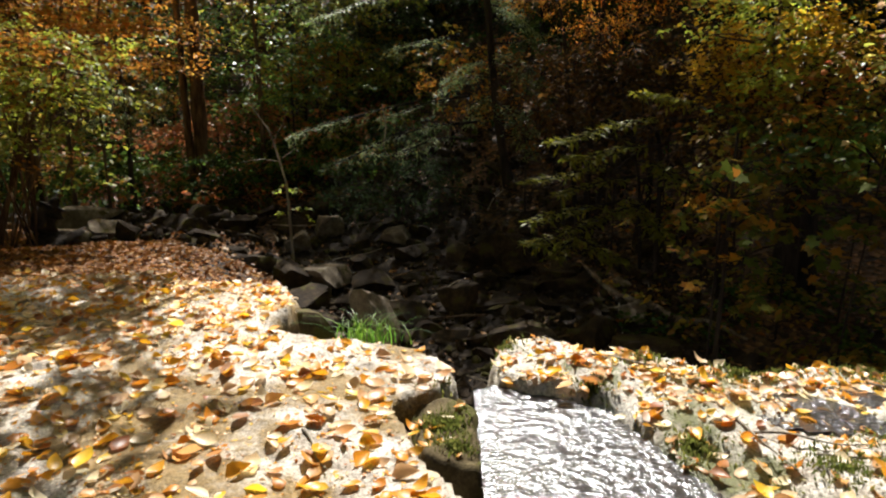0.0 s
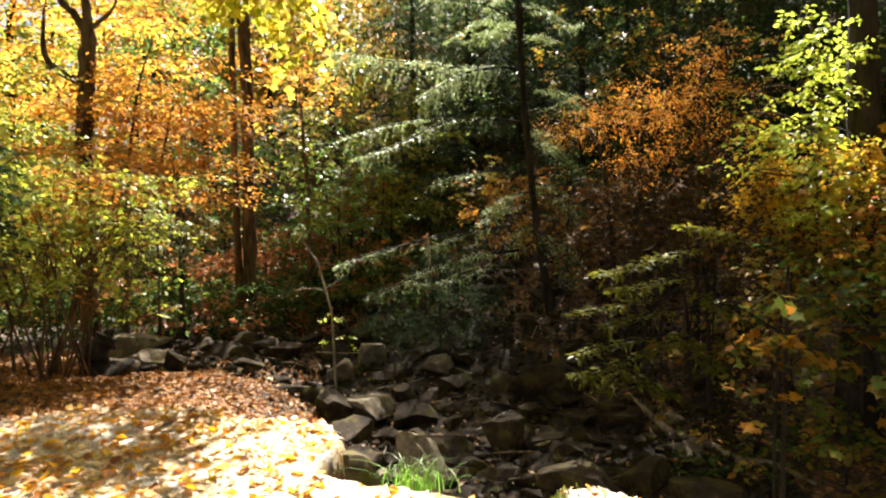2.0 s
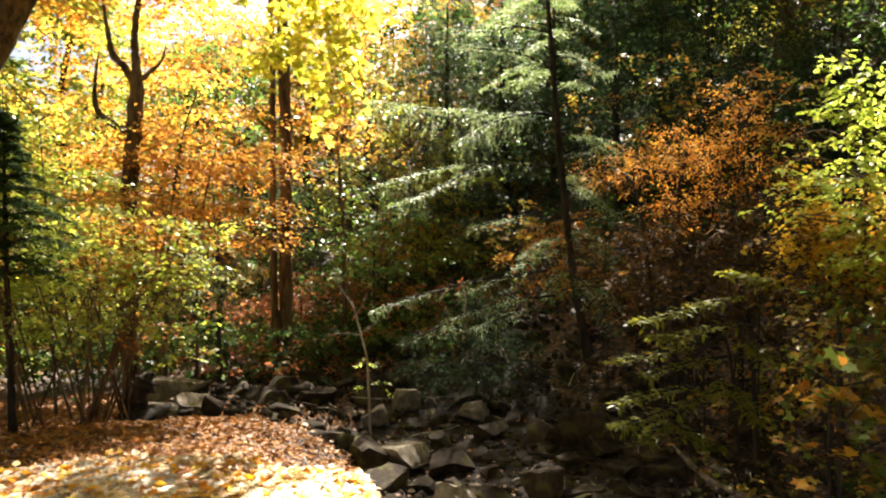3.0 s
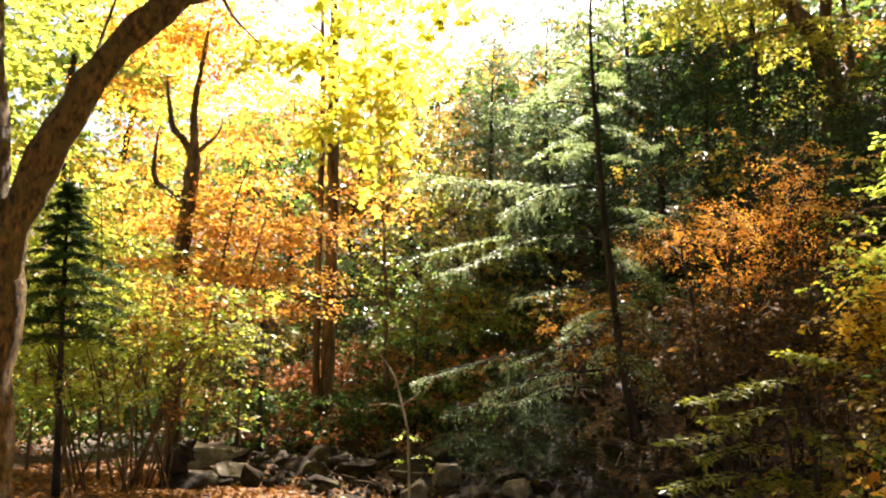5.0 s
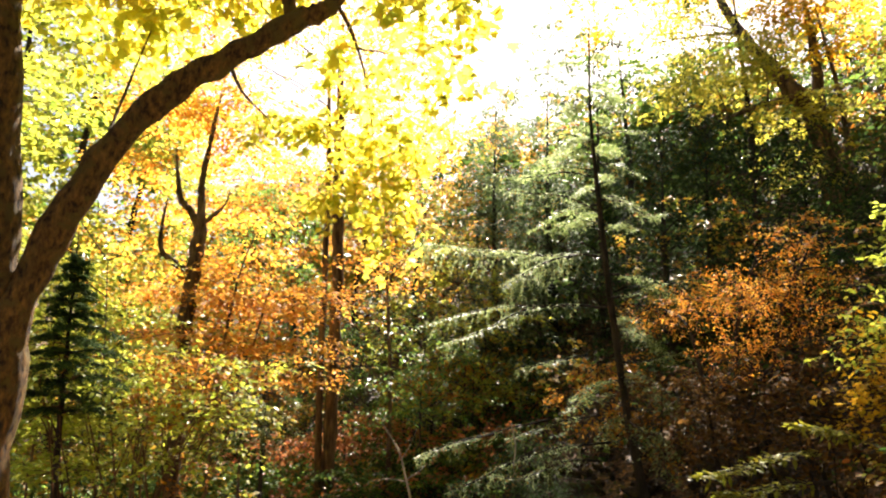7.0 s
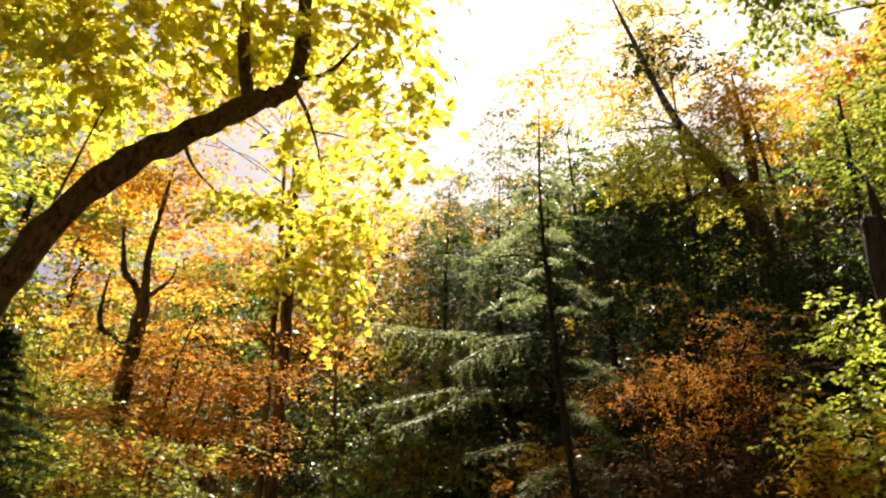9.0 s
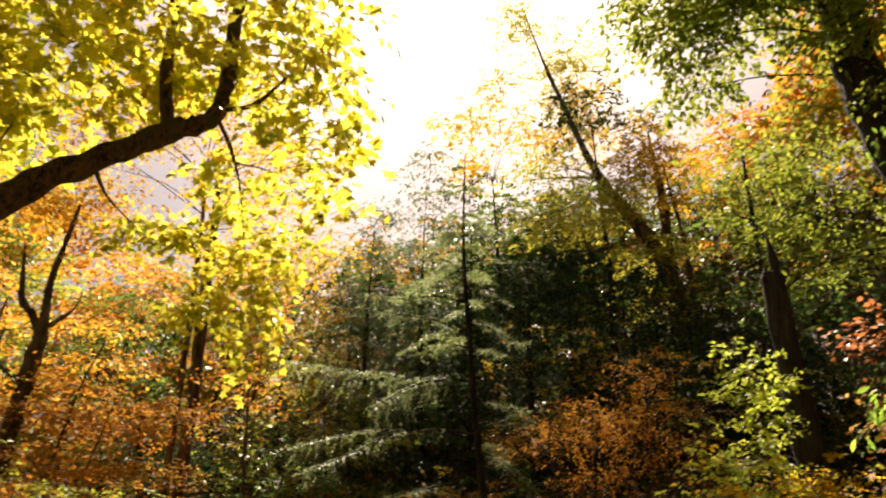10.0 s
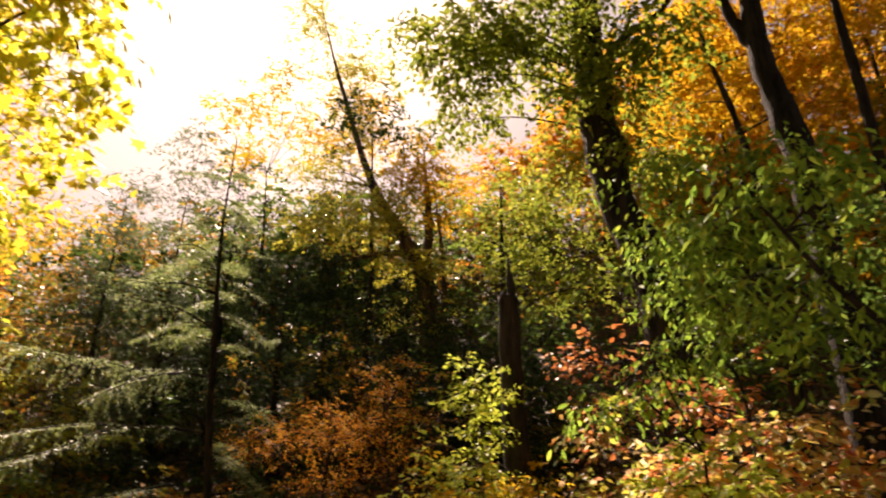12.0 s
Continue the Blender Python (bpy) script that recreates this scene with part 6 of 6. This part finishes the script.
def far_woods():
    """Leafy mass of the slope, past counting."""
    left = [cl(RNG.uniform(3, 65), RNG.uniform(-2, 13), RNG.uniform(24, 34), RNG.uniform(1.2, 2.2), RNG.uniform(0.8, 1.6)) for _ in range(110)]
    right = [cl(RNG.uniform(-75, 5), RNG.uniform(0, 19), RNG.uniform(19, 27), RNG.uniform(1.2, 2.2), RNG.uniform(0.8, 1.6)) for _ in range(190)]
    high = [cl(RNG.uniform(-32, 3), RNG.uniform(15, 23), RNG.uniform(22, 27), RNG.uniform(1.2, 2.0), RNG.uniform(0.9, 1.5)) for _ in range(50)]
    side = [cl(RNG.uniform(32, 62), RNG.uniform(4, 25), RNG.uniform(19, 25), RNG.uniform(1.1, 1.8), RNG.uniform(0.8, 1.3)) for _ in range(60)]
    east = [cl(RNG.uniform(-64, -30), RNG.uniform(16, 34), RNG.uniform(19, 24), RNG.uniform(1.1, 1.8), RNG.uniform(0.8, 1.3)) for _ in range(44)]
    middle = [cl(RNG.uniform(8, 34), RNG.uniform(8, 15.5), RNG.uniform(25, 31), RNG.uniform(1.2, 2.0), RNG.uniform(0.8, 1.3)) for _ in range(34)]
    for mat, sub, n in ((M_YGREEN, side[0::2], 9000), (M_GREEN, side[1::2], 7000), (M_ORANGE, middle[0::2], 6500), (M_YGREEN, middle[1::2], 6500), (M_MIX, left[0::2], 26000), (M_YGREEN, left[1::2], 26000), (M_DGREEN, right[40:], 48000), (M_MIX, right[:40], 14000), (M_GOLD, east[0::2], 11000), (M_ORANGE, east[1::2], 11000), (M_GREEN, high[0::2], 9000), (M_MIX, high[1::2], 9000)):
        ob = new("far_woods", leaves_mesh("far_woods", "diamond", *spray(sub, int(n * 0.78), 0.295, 9, 0.8), mat))
        tagged(ob, "distant wooded slope in autumn colours", "woods", kind="stuff")


far_woods()


def slope_undergrowth():
    """Low dark growth over the wooded slope, past counting."""
    for mat, n in ((M_DGREEN, 60), (M_GREEN, 45), (M_MIX, 25)):
        cs = []
        while len(cs) < n:
            az, d = RNG.uniform(-60, 6), RNG.uniform(10.5, 24)
            x, y = polar(az, d)
            h = (x - 4.2) * 0.73 + (y - 5.0) * 0.685
            if h > 2.5:
                cs.append((Vector((x, y, ground_at(x, y) + RNG.uniform(0.2, 1.6))), RNG.uniform(0.6, 1.2), RNG.uniform(0.4, 0.8)))
        ob = new("undergrowth", leaves_mesh("undergrowth", "diamond", *spray(cs, n * 320, 0.135, 9, 0.5), mat))
        tagged(ob, "dark leafy undergrowth on the shaded slope", "undergrowth", kind="stuff")


slope_undergrowth()


def valley_undergrowth():
    """Ankle to waist high growth behind the creek bed, past counting."""
    for mat, n in ((M_GREEN, 46), (M_MIX, 30), (M_RUST, 30), (M_DGREEN, 110)):
        cs = []
        for _ in range(n):
            x, y = polar(RNG.uniform(2, 46), RNG.uniform(12.0, 20))
            cs.append((Vector((x, y, ground_at(x, y) + RNG.uniform(0.05, 0.8))), RNG.uniform(0.5, 0.9), RNG.uniform(0.25, 0.5)))
        ob = new("undergrowth", leaves_mesh("undergrowth", "diamond", *spray(cs, n * 300, 0.1, 9, 0.4), mat))
        tagged(ob, "low leafy undergrowth behind the creek bed", "undergrowth", kind="stuff")


valley_undergrowth()


def bank_undergrowth():
    """Low growth over the shaded near bank, past counting."""
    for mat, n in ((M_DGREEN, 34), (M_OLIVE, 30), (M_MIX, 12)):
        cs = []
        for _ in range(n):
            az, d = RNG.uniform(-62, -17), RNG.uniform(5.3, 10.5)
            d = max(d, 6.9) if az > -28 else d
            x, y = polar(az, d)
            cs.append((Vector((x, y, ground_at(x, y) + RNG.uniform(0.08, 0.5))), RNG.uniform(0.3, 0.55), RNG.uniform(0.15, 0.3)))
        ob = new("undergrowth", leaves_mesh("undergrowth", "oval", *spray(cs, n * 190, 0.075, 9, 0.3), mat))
        tagged(ob, "low dark undergrowth on the shaded bank", "undergrowth", kind="stuff")


bank_undergrowth()

# added unseen near-side woods close the place behind the standing spot and block skylight
for x, y, top, mat in [(-6, -4, 9, M_YGREEN), (-1.5, -6, 11, M_GREEN), (3.5, -4.5, 10, M_YGREEN), (7.5, -1, 9, M_GREEN), (-9.5, 0, 9, M_YGREEN), (1, -11, 12, M_GREEN), (9, -8, 12, M_MIX), (-8, -10, 12, M_MIX)]:
    base = Vector((x, y, ground_at(x, y) - 0.05))
    cs = [(base + Vector((RNG.uniform(-2.2, 2.2), RNG.uniform(-2.0, 2.0), RNG.uniform(0.25, 1.0) * top)), RNG.uniform(1.0, 1.7), RNG.uniform(0.7, 1.1)) for _ in range(14)]
    tree("woodland_tree", "unseen woodland tree added on the near bank to block sky light", "tree", [[(base, 0.2), (base + Vector((0.1, 0.1, top * 0.5)), 0.13), (base + Vector((0, 0, top)), 0.04)]], cs, mat, M_BARK_DARK, 2600, 0.27, "diamond", group="near bank woodland", limbs=False)

# unseen canopy added overhead, out of view, to cut the sky's fill light
for x, y in [(4.8, -2.2), (-4.8, -1.6), (0.6, -4.2)]:
    base = Vector((x, y, ground_at(x, y) - 0.05))
    cs = [(Vector((x * 0.8 + RNG.uniform(-3.4, 3.4), y + RNG.uniform(-1.5, 7.5), RNG.uniform(9.5, 13.0))), RNG.uniform(1.1, 1.8), RNG.uniform(0.5, 0.8)) for _ in range(28)]
    tree("woodland_tree", "unseen tall tree added over the near bank to block sky light", "tree", [[(base, 0.24), (base + Vector((0.1, 0.2, 6)), 0.17), (base + Vector((-0.1 * x, 1.2, 11.5)), 0.05)]], cs, M_YGREEN, M_BARK_DARK, 12500, 0.24, "diamond", group="near bank woodland", limb_r=0.3)

# two more unseen crowns added at the sides to deepen the shade
for x, y in [(8.6, 2.4), (-9.0, 2.6)]:
    base = Vector((x, y, ground_at(x, y) - 0.05))
    cs = [(Vector((x * 0.55 + RNG.uniform(-3.4, 3.4), RNG.uniform(-0.5, 8.0 if x > 0 else 5.5), RNG.uniform(11.0, 14.5))), RNG.uniform(1.1, 1.7), RNG.uniform(0.5, 0.8)) for _ in range(26)]
    tree("woodland_tree", "unseen tall tree added over the creek bank to block sky light", "tree", [[(base, 0.26), (base + Vector((-0.08 * x, 0.4, 7)), 0.18), (base + Vector((-0.3 * x, 1.2, 13)), 0.05)]], cs, M_GREEN, M_BARK_DARK, 12500, 0.24, "diamond", group="near bank woodland", limb_r=0.3)

# ---- things on the ground ----
# stump
foot = Vector((*polar(30.6, 8.4), ground_at(*polar(30.6, 8.4)) - 0.06))
st = new("stump", tube("stump", [(foot, 0.18), (at(30.9, -12.3, 8.4), 0.15), (at(30.35, -11.2, 8.4), 0.135), (at(29.9, -10.5, 8.42), 0.10), (at(29.6, -9.9, 8.42), 0.03)], M_BARK_DARK, 14, 0.34, 5, 0.4))
tagged(st, "dark rotten tree stump with a ragged top", "stump")
# bare sapling catching the light
sap = root("bare_sapling", stem((12.1, -13.8, 9.6, 0.02))[0][0], "thin bare curved sapling with few twigs", "sapling")
part("stem", tube("stem", stem((12.4, -14.0, 9.0, 0.022), (12.6, -10.5, 9.0, 0.019), (12.9, -8.6, 9.0, 0.017), (13.7, -5.6, 9.0, 0.014), (14.2, -4.7, 9.0, 0.011), (15.3, -3.0, 9.0, 0.005)), M_DEADWOOD, 6, 0.05), sap)
for pts in [((13.2, -7.6, 9.6, 0.008), (12.2, -7.0, 9.5, 0.005), (11.6, -6.5, 9.5, 0.003)), ((13.2, -7.7, 9.6, 0.008), (14.6, -7.5, 9.6, 0.005), (16.2, -7.7, 9.6, 0.003)), ((13.5, -6.0, 9.6, 0.006), (12.8, -4.8, 9.6, 0.004), (12.3, -3.6, 9.6, 0.002))]:
    part("twig", tube("twig", limb(*pts), M_DEADWOOD, 5, 0.0, 4), sap)
part("leaves", leaves_mesh("leaves", "oval", *spray([cl(12.4, -9.7, 8.95, 0.07, 0.05), cl(12.0, -11.6, 8.95, 0.08, 0.05), cl(13.2, -10.2, 8.95, 0.05, 0.03)], 60, 0.06, 5, 0.12), M_VINE), sap, "few yellow-green leaves")
settle(sap)
# fallen branch on the shaded bank
log = root("fallen_branch", lying((-17.9, -19.3, 5.7, 0.02))[0][0], "long crooked fallen branch on the shaded creek bank", "branch")
log_stem = part("stem", tube("stem", lying((-12.5, -16.2, 6.6, 0.014), (-13.9, -17.5, 6.3, 0.026), (-15.3, -18.6, 6.1, 0.03), (-17.0, -19.1, 5.9, 0.03), (-19.3, -19.7, 5.6, 0.029), (-20.6, -20.3, 5.4, 0.03), (-22.5, -20.3, 5.2, 0.026), (-24.0, -20.5, 5.0, 0.022), (-26.2, -21.2, 4.8, 0.012)), M_FALLENWOOD, 8, 0.2), log)
part("twig", tube("twig", lying((-18.6, -19.5, 5.65, 0.008), (-18.3, -18.7, 5.65, 0.007), (-18.1, -17.6, 5.65, 0.004)), M_DEADWOOD, 5, 0.0), log_stem)
part("twig", tube("twig", lying((-15.6, -18.9, 6.1, 0.009), (-15.9, -19.6, 5.9, 0.009), (-16.0, -20.6, 5.7, 0.008), (-16.3, -21.5, 5.5, 0.007), (-16.5, -22.4, 5.3, 0.004)), M_DEADWOOD, 5, 0.0), log_stem)
settle(log)
for pts, lab in [(((-0.8, -17.2, 6.2, 0.025), (-4, -17.6, 6.1, 0.022), (-7.5, -18.2, 6.0, 0.015)), "pale dead branch lying across the creek stones"),
                 (((2.0, -20.6, 4.9, 0.014), (-1.0, -20.9, 4.85, 0.016), (-4.0, -20.7, 4.8, 0.012), (-6.5, -21.2, 4.75, 0.006)), "thin dead stick behind the rock slabs"),
                 (((-1.5, -10.4, 9.5, 0.02), (-4, -11.5, 9.2, 0.02), (-7.5, -12.6, 9.0, 0.015)), "pale dead branch under the hemlock"),
                 (((0.5, -9.8, 9.8, 0.015), (-3, -10.0, 9.7, 0.012)), "pale dead branch under the hemlock")]:
    tagged(new("dead_branch", tube("dead_branch", lying(*[(a, e, d, 0.6 * r) for a, e, d, r in pts]), M_BARK_DARK, 7, 0.15)), lab, "branch")

for i in range(46):
    x, y = polar(RNG.uniform(-22, 20), RNG.uniform(5.0, 11.5))
    a, n = RNG.uniform(0, math.pi), RNG.uniform(0.12, 0.45)
    pts = []
    for k in (-1.0, -0.3, 0.4, 1.0):
        px, py = x + math.cos(a) * n * k + RNG.normal() * 0.02, y + math.sin(a) * n * k + RNG.normal() * 0.02
        pts.append((Vector((px, py, ground_at(px, py) + 0.1 + 0.05 * RNG.random())), 0.009 - 0.003 * k))
    tagged(new("stick", tube("stick", pts, M_BARK if i % 3 else M_DEADWOOD, 5, 0.15, 3)), "short dead stick lying on the creek bed", "stick", "sticks on the creek bed")


def grass_tuft(place, count, height, label):
    verts, faces = [], []
    for i in range(count):
        a = RNG.uniform(0, 2 * math.pi)
        b = Vector(place) + Vector((RNG.normal() * 0.06, RNG.normal() * 0.04, 0))
        lean = Vector((math.cos(a), math.sin(a), 0)) * RNG.uniform(0.1, 1.25)
        h = height * RNG.uniform(0.6, 1.2)
        side = Vector((-math.sin(a), math.cos(a), 0)) * 0.0048
        o = len(verts)
        for k in range(6):
            f = k / 5
            c = b + lean * h * f ** 2 + Vector((0, 0, h * (f - 0.45 * f ** 3)))
            verts += [c - side * (1 - f * 0.9), c + side * (1 - f * 0.9)]
        for k in range(5):
            faces.append((o + 2 * k, o + 2 * k + 1, o + 2 * k + 3, o + 2 * k + 2))
    return tagged(new("grass_tuft", mesh_from("grass_tuft", verts, faces, M_GRASS)), label, "grass")


grass_tuft((-0.53, 3.88, -0.1), 52, 0.26, "bright green grass tuft at the edge of the rock")
grass_tuft((-0.4, 3.88, -0.1), 40, 0.24, "bright green grass tuft at the edge of the rock")

# ---- fallen leaves ----


def top_of(x, y):
    """Height of what a leaf would land on."""
    z = ground_height(x, y)
    for poly, top, seed, lumps, crisp in ((SLAB_L, 0.0, 0.3, 0.7, 0.06), (SLAB_R, -0.02, 4.1, 1.9, 0.09), (BLOCK, -0.03, 7.0, 1.6, 0.05)):
        h, d = slab_surface(x, y, poly, top, seed, lumps, crisp)
        z = np.where((d < 0.05) & (h > z), h, z)
    return z


def scatter(name, label, x, y, size, material, z=None, lift=0.008):
    z = top_of(x, y) if z is None else z
    steep = np.abs(top_of(x + 0.04, y) - z) + np.abs(top_of(x, y + 0.04) - z) > 0.07
    x, y, z = x[~steep], y[~steep], z[~steep]
    n = len(x)
    a = RNG.uniform(0, 2 * math.pi, n)
    places = np.stack([x, y, z + lift], 1)
    along = np.stack([np.cos(a), np.sin(a), RNG.normal(size=n) * 0.18], 1)
    normal = np.array((0, 0, 1.0)) + RNG.normal(size=(n, 3)) * 0.22
    flip = np.where(RNG.random(n) < 0.3, -1.0, 1.0)[:, None]
    size, normal = size * (0.4 + 0.95 * RNG.random(n)), normal * flip
    for i, shape in enumerate(("folded", "cupped", "wavy", "flat_ovate")):
        k = RNG.random(n) < 1 if n < 8 else np.arange(n) % 7 // 2 == i
        tagged(new(name, leaves_mesh(name, shape, places[k], along[k], normal[k], size[k], material)), label, "leaves", kind="stuff")


def inside(n, poly, margin):
    x, y = RNG.uniform(-5.2, 3.6, n), 5.0 - 8.2 * RNG.random(n) ** 1.35
    k = (outline_distance(x, y, poly) < -margin) & (wobble(x, y, 2.6, 5.0) + 0.5 * wobble(x, y, 6.0, 1.0) > -0.28)
    return x[k], y[k]


x, y = inside(7600, SLAB_L, 0.03)
scatter("fallen_leaves", "scattered orange and tan fallen leaves on the rock slab", x, y, 0.085, M_FALLEN)
x, y = RNG.uniform(-4.6, -1.0, 1700), RNG.uniform(3.3, 5.1, 1700)
k = outline_distance(x, y, SLAB_L) < -0.02
scatter("fallen_leaves", "orange and tan fallen leaves drifted on the far part of the slab", x[k], y[k], 0.078, M_FALLEN)
x, y = RNG.uniform(-0.12, 0.14, 26), RNG.uniform(2.48, 3.0, 26)
scatter("fallen_leaves", "a few fallen leaves on the wedged rock block", x, y, 0.06, M_FALLEN)
x, y = inside(15500, SLAB_R, 0.02)
scatter("fallen_leaves", "scattered orange and tan fallen leaves on the mossy slab", x, y, 0.07, M_FALLEN)
x, y = RNG.uniform(0.3, 3.2, 1000), 3.75 - 0.9 * RNG.random(1000) ** 1.6
k = outline_distance(x, y, SLAB_R) < -0.01
scatter("fallen_leaves", "orange fallen leaves heaped along the edge of the mossy slab", x[k], y[k], 0.066, M_FALLEN)
for poly, n, lab in ((SLAB_L, 12000, "fine leaf crumbs and debris on the rock slab"), (SLAB_R, 9000, "fine leaf crumbs and moss bits on the mossy slab")):
    x, y = RNG.uniform(-4.4, 3.4, n), RNG.uniform(1.2, 4.9, n)
    k = outline_distance(x, y, poly) < -0.01
    scatter("leaf_debris", lab, x[k], y[k], 0.022, M_FALLEN if poly is SLAB_L else M_DEBRIS, lift=0.004)
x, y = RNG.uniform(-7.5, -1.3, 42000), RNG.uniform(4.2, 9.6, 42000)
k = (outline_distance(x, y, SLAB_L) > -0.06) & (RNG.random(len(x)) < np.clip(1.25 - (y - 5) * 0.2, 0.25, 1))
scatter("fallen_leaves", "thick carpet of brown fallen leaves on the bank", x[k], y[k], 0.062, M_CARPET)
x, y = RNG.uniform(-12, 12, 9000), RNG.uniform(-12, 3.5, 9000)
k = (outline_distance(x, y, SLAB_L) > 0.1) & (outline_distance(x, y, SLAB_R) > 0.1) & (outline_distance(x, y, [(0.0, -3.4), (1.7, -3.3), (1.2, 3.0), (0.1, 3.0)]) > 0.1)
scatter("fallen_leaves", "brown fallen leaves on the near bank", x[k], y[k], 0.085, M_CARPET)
x, y = RNG.uniform(-3, 7, 4200), RNG.uniform(4.6, 14, 4200)
scatter("fallen_leaves", "brown fallen leaves among the creek stones", x, y, 0.07, M_FALLEN_BROWN, lift=0.06)

def moss_cushions():
    """Short green moss on the slabs, past counting."""
    P = []
    for cx, cy, r, n in [(0.3, 3.66, 0.09, 500), (0.72, 3.08, 0.07, 300), (1.5, 3.22, 0.14, 450), (1.72, 3.24, 0.1, 300), (2.2, 3.3, 0.2, 420), (1.05, 2.55, 0.1, 500), (1.95, 2.55, 0.16, 500), (1.55, 2.35, 0.14, 400), (1.1, 3.4, 0.12, 260), (2.6, 3.1, 0.2, 300), (0.05, 3.1, 0.06, 250), (0.0, 2.75, 0.08, 500), (0.05, 2.55, 0.06, 300)]:
        a, q = RNG.uniform(0, 2 * math.pi, n), r * np.abs(RNG.normal(size=n)) * 0.7
        P.append(np.stack([cx + q * np.cos(a) * 1.3, cy + q * np.sin(a)], 1))
    P = np.concatenate(P)
    z = top_of(P[:, 0], P[:, 1])
    k = z > -0.25
    n = int(k.sum())
    up = np.array((0, 0, 1.0)) + RNG.normal(size=(n, 3)) * 0.5
    me = leaves_mesh("moss", "needle", np.stack([P[k, 0], P[k, 1], z[k]], 1), up, RNG.normal(size=(n, 3)), 0.02 + 0.02 * RNG.random(n), M_MOSS)
    tagged(new("moss", me), "short green moss cushions on the rock slabs", "moss", kind="stuff")


moss_cushions()
water_sheet("water", "small sparkling puddle in a hollow of the mossy slab", [(1.42, 2.72), (1.5, 3.08), (2.05, 3.12), (2.25, 2.75), (1.85, 2.6)], -0.022, 0.0, 0.03, 0.004)
for x0, y0, x1, y1 in [(1.25, 2.9, 1.35, 2.3), (1.5, 2.45, 2.2, 2.2), (1.3, 2.6, 1.75, 2.5), (2.1, 3.1, 2.6, 2.6), (-0.6, 2.6, -0.45, 2.3), (0.75, 3.45, 1.2, 3.3)]:
    xs, ys = np.linspace(x0, x1, 4), np.linspace(y0, y1, 4) + 0.03 * np.sin(np.arange(4) * 2.1)
    zs = np.maximum.accumulate(top_of(xs, ys)) * 0 + top_of(xs, ys).max() + 0.008
    tagged(new("twig", tube("twig", [(Vector(p), 0.007 - 0.0012 * i) for i, p in enumerate(zip(xs, ys, zs))], M_DEADWOOD, 6, 0.1, 4)), "thin bare twig lying on the leafy slab", "twig", "twigs on the slab")


def single_leaves(parent, poly, count, top, seed, size):
    """Fallen leaves that can be picked out one by one; they share eight meshes."""
    kinds = []
    for i in range(8):
        shape = ("folded", "cupped", "wavy", "flat_ovate", "folded", "cupped", "wavy", "folded")[i]
        kinds.append(leaves_mesh("leaf", shape, np.zeros((1, 3)), np.array([[1.0, 0, 0]]), np.array([[0, 0, 1.0]]), np.array([1.0]), M_FALLEN_ONE))
    done = 0
    while done < count:
        x, y = RNG.uniform(-2.2, 2.4), RNG.uniform(1.9, 3.4)
        if outline_distance(np.array([x]), np.array([y]), poly)[0] > -0.07:
            continue
        z = float(top_of(np.array([x]), np.array([y]))[0])
        ob = part("leaf", kinds[done % 8], parent)
        sz = size * RNG.uniform(0.7, 1.4)
        ob.matrix_basis = pose(x, y, z + 0.014, RNG.normal() * 9, RNG.normal() * 9, RNG.uniform(0, 360)) @ Matrix.Diagonal((sz, sz, sz, 1))
        done += 1


single_leaves(rock_left, SLAB_L, 230, 0.0, 0.3, 0.092)
single_leaves(rock_right, SLAB_R, 150, -0.02, 4.1, 0.078)
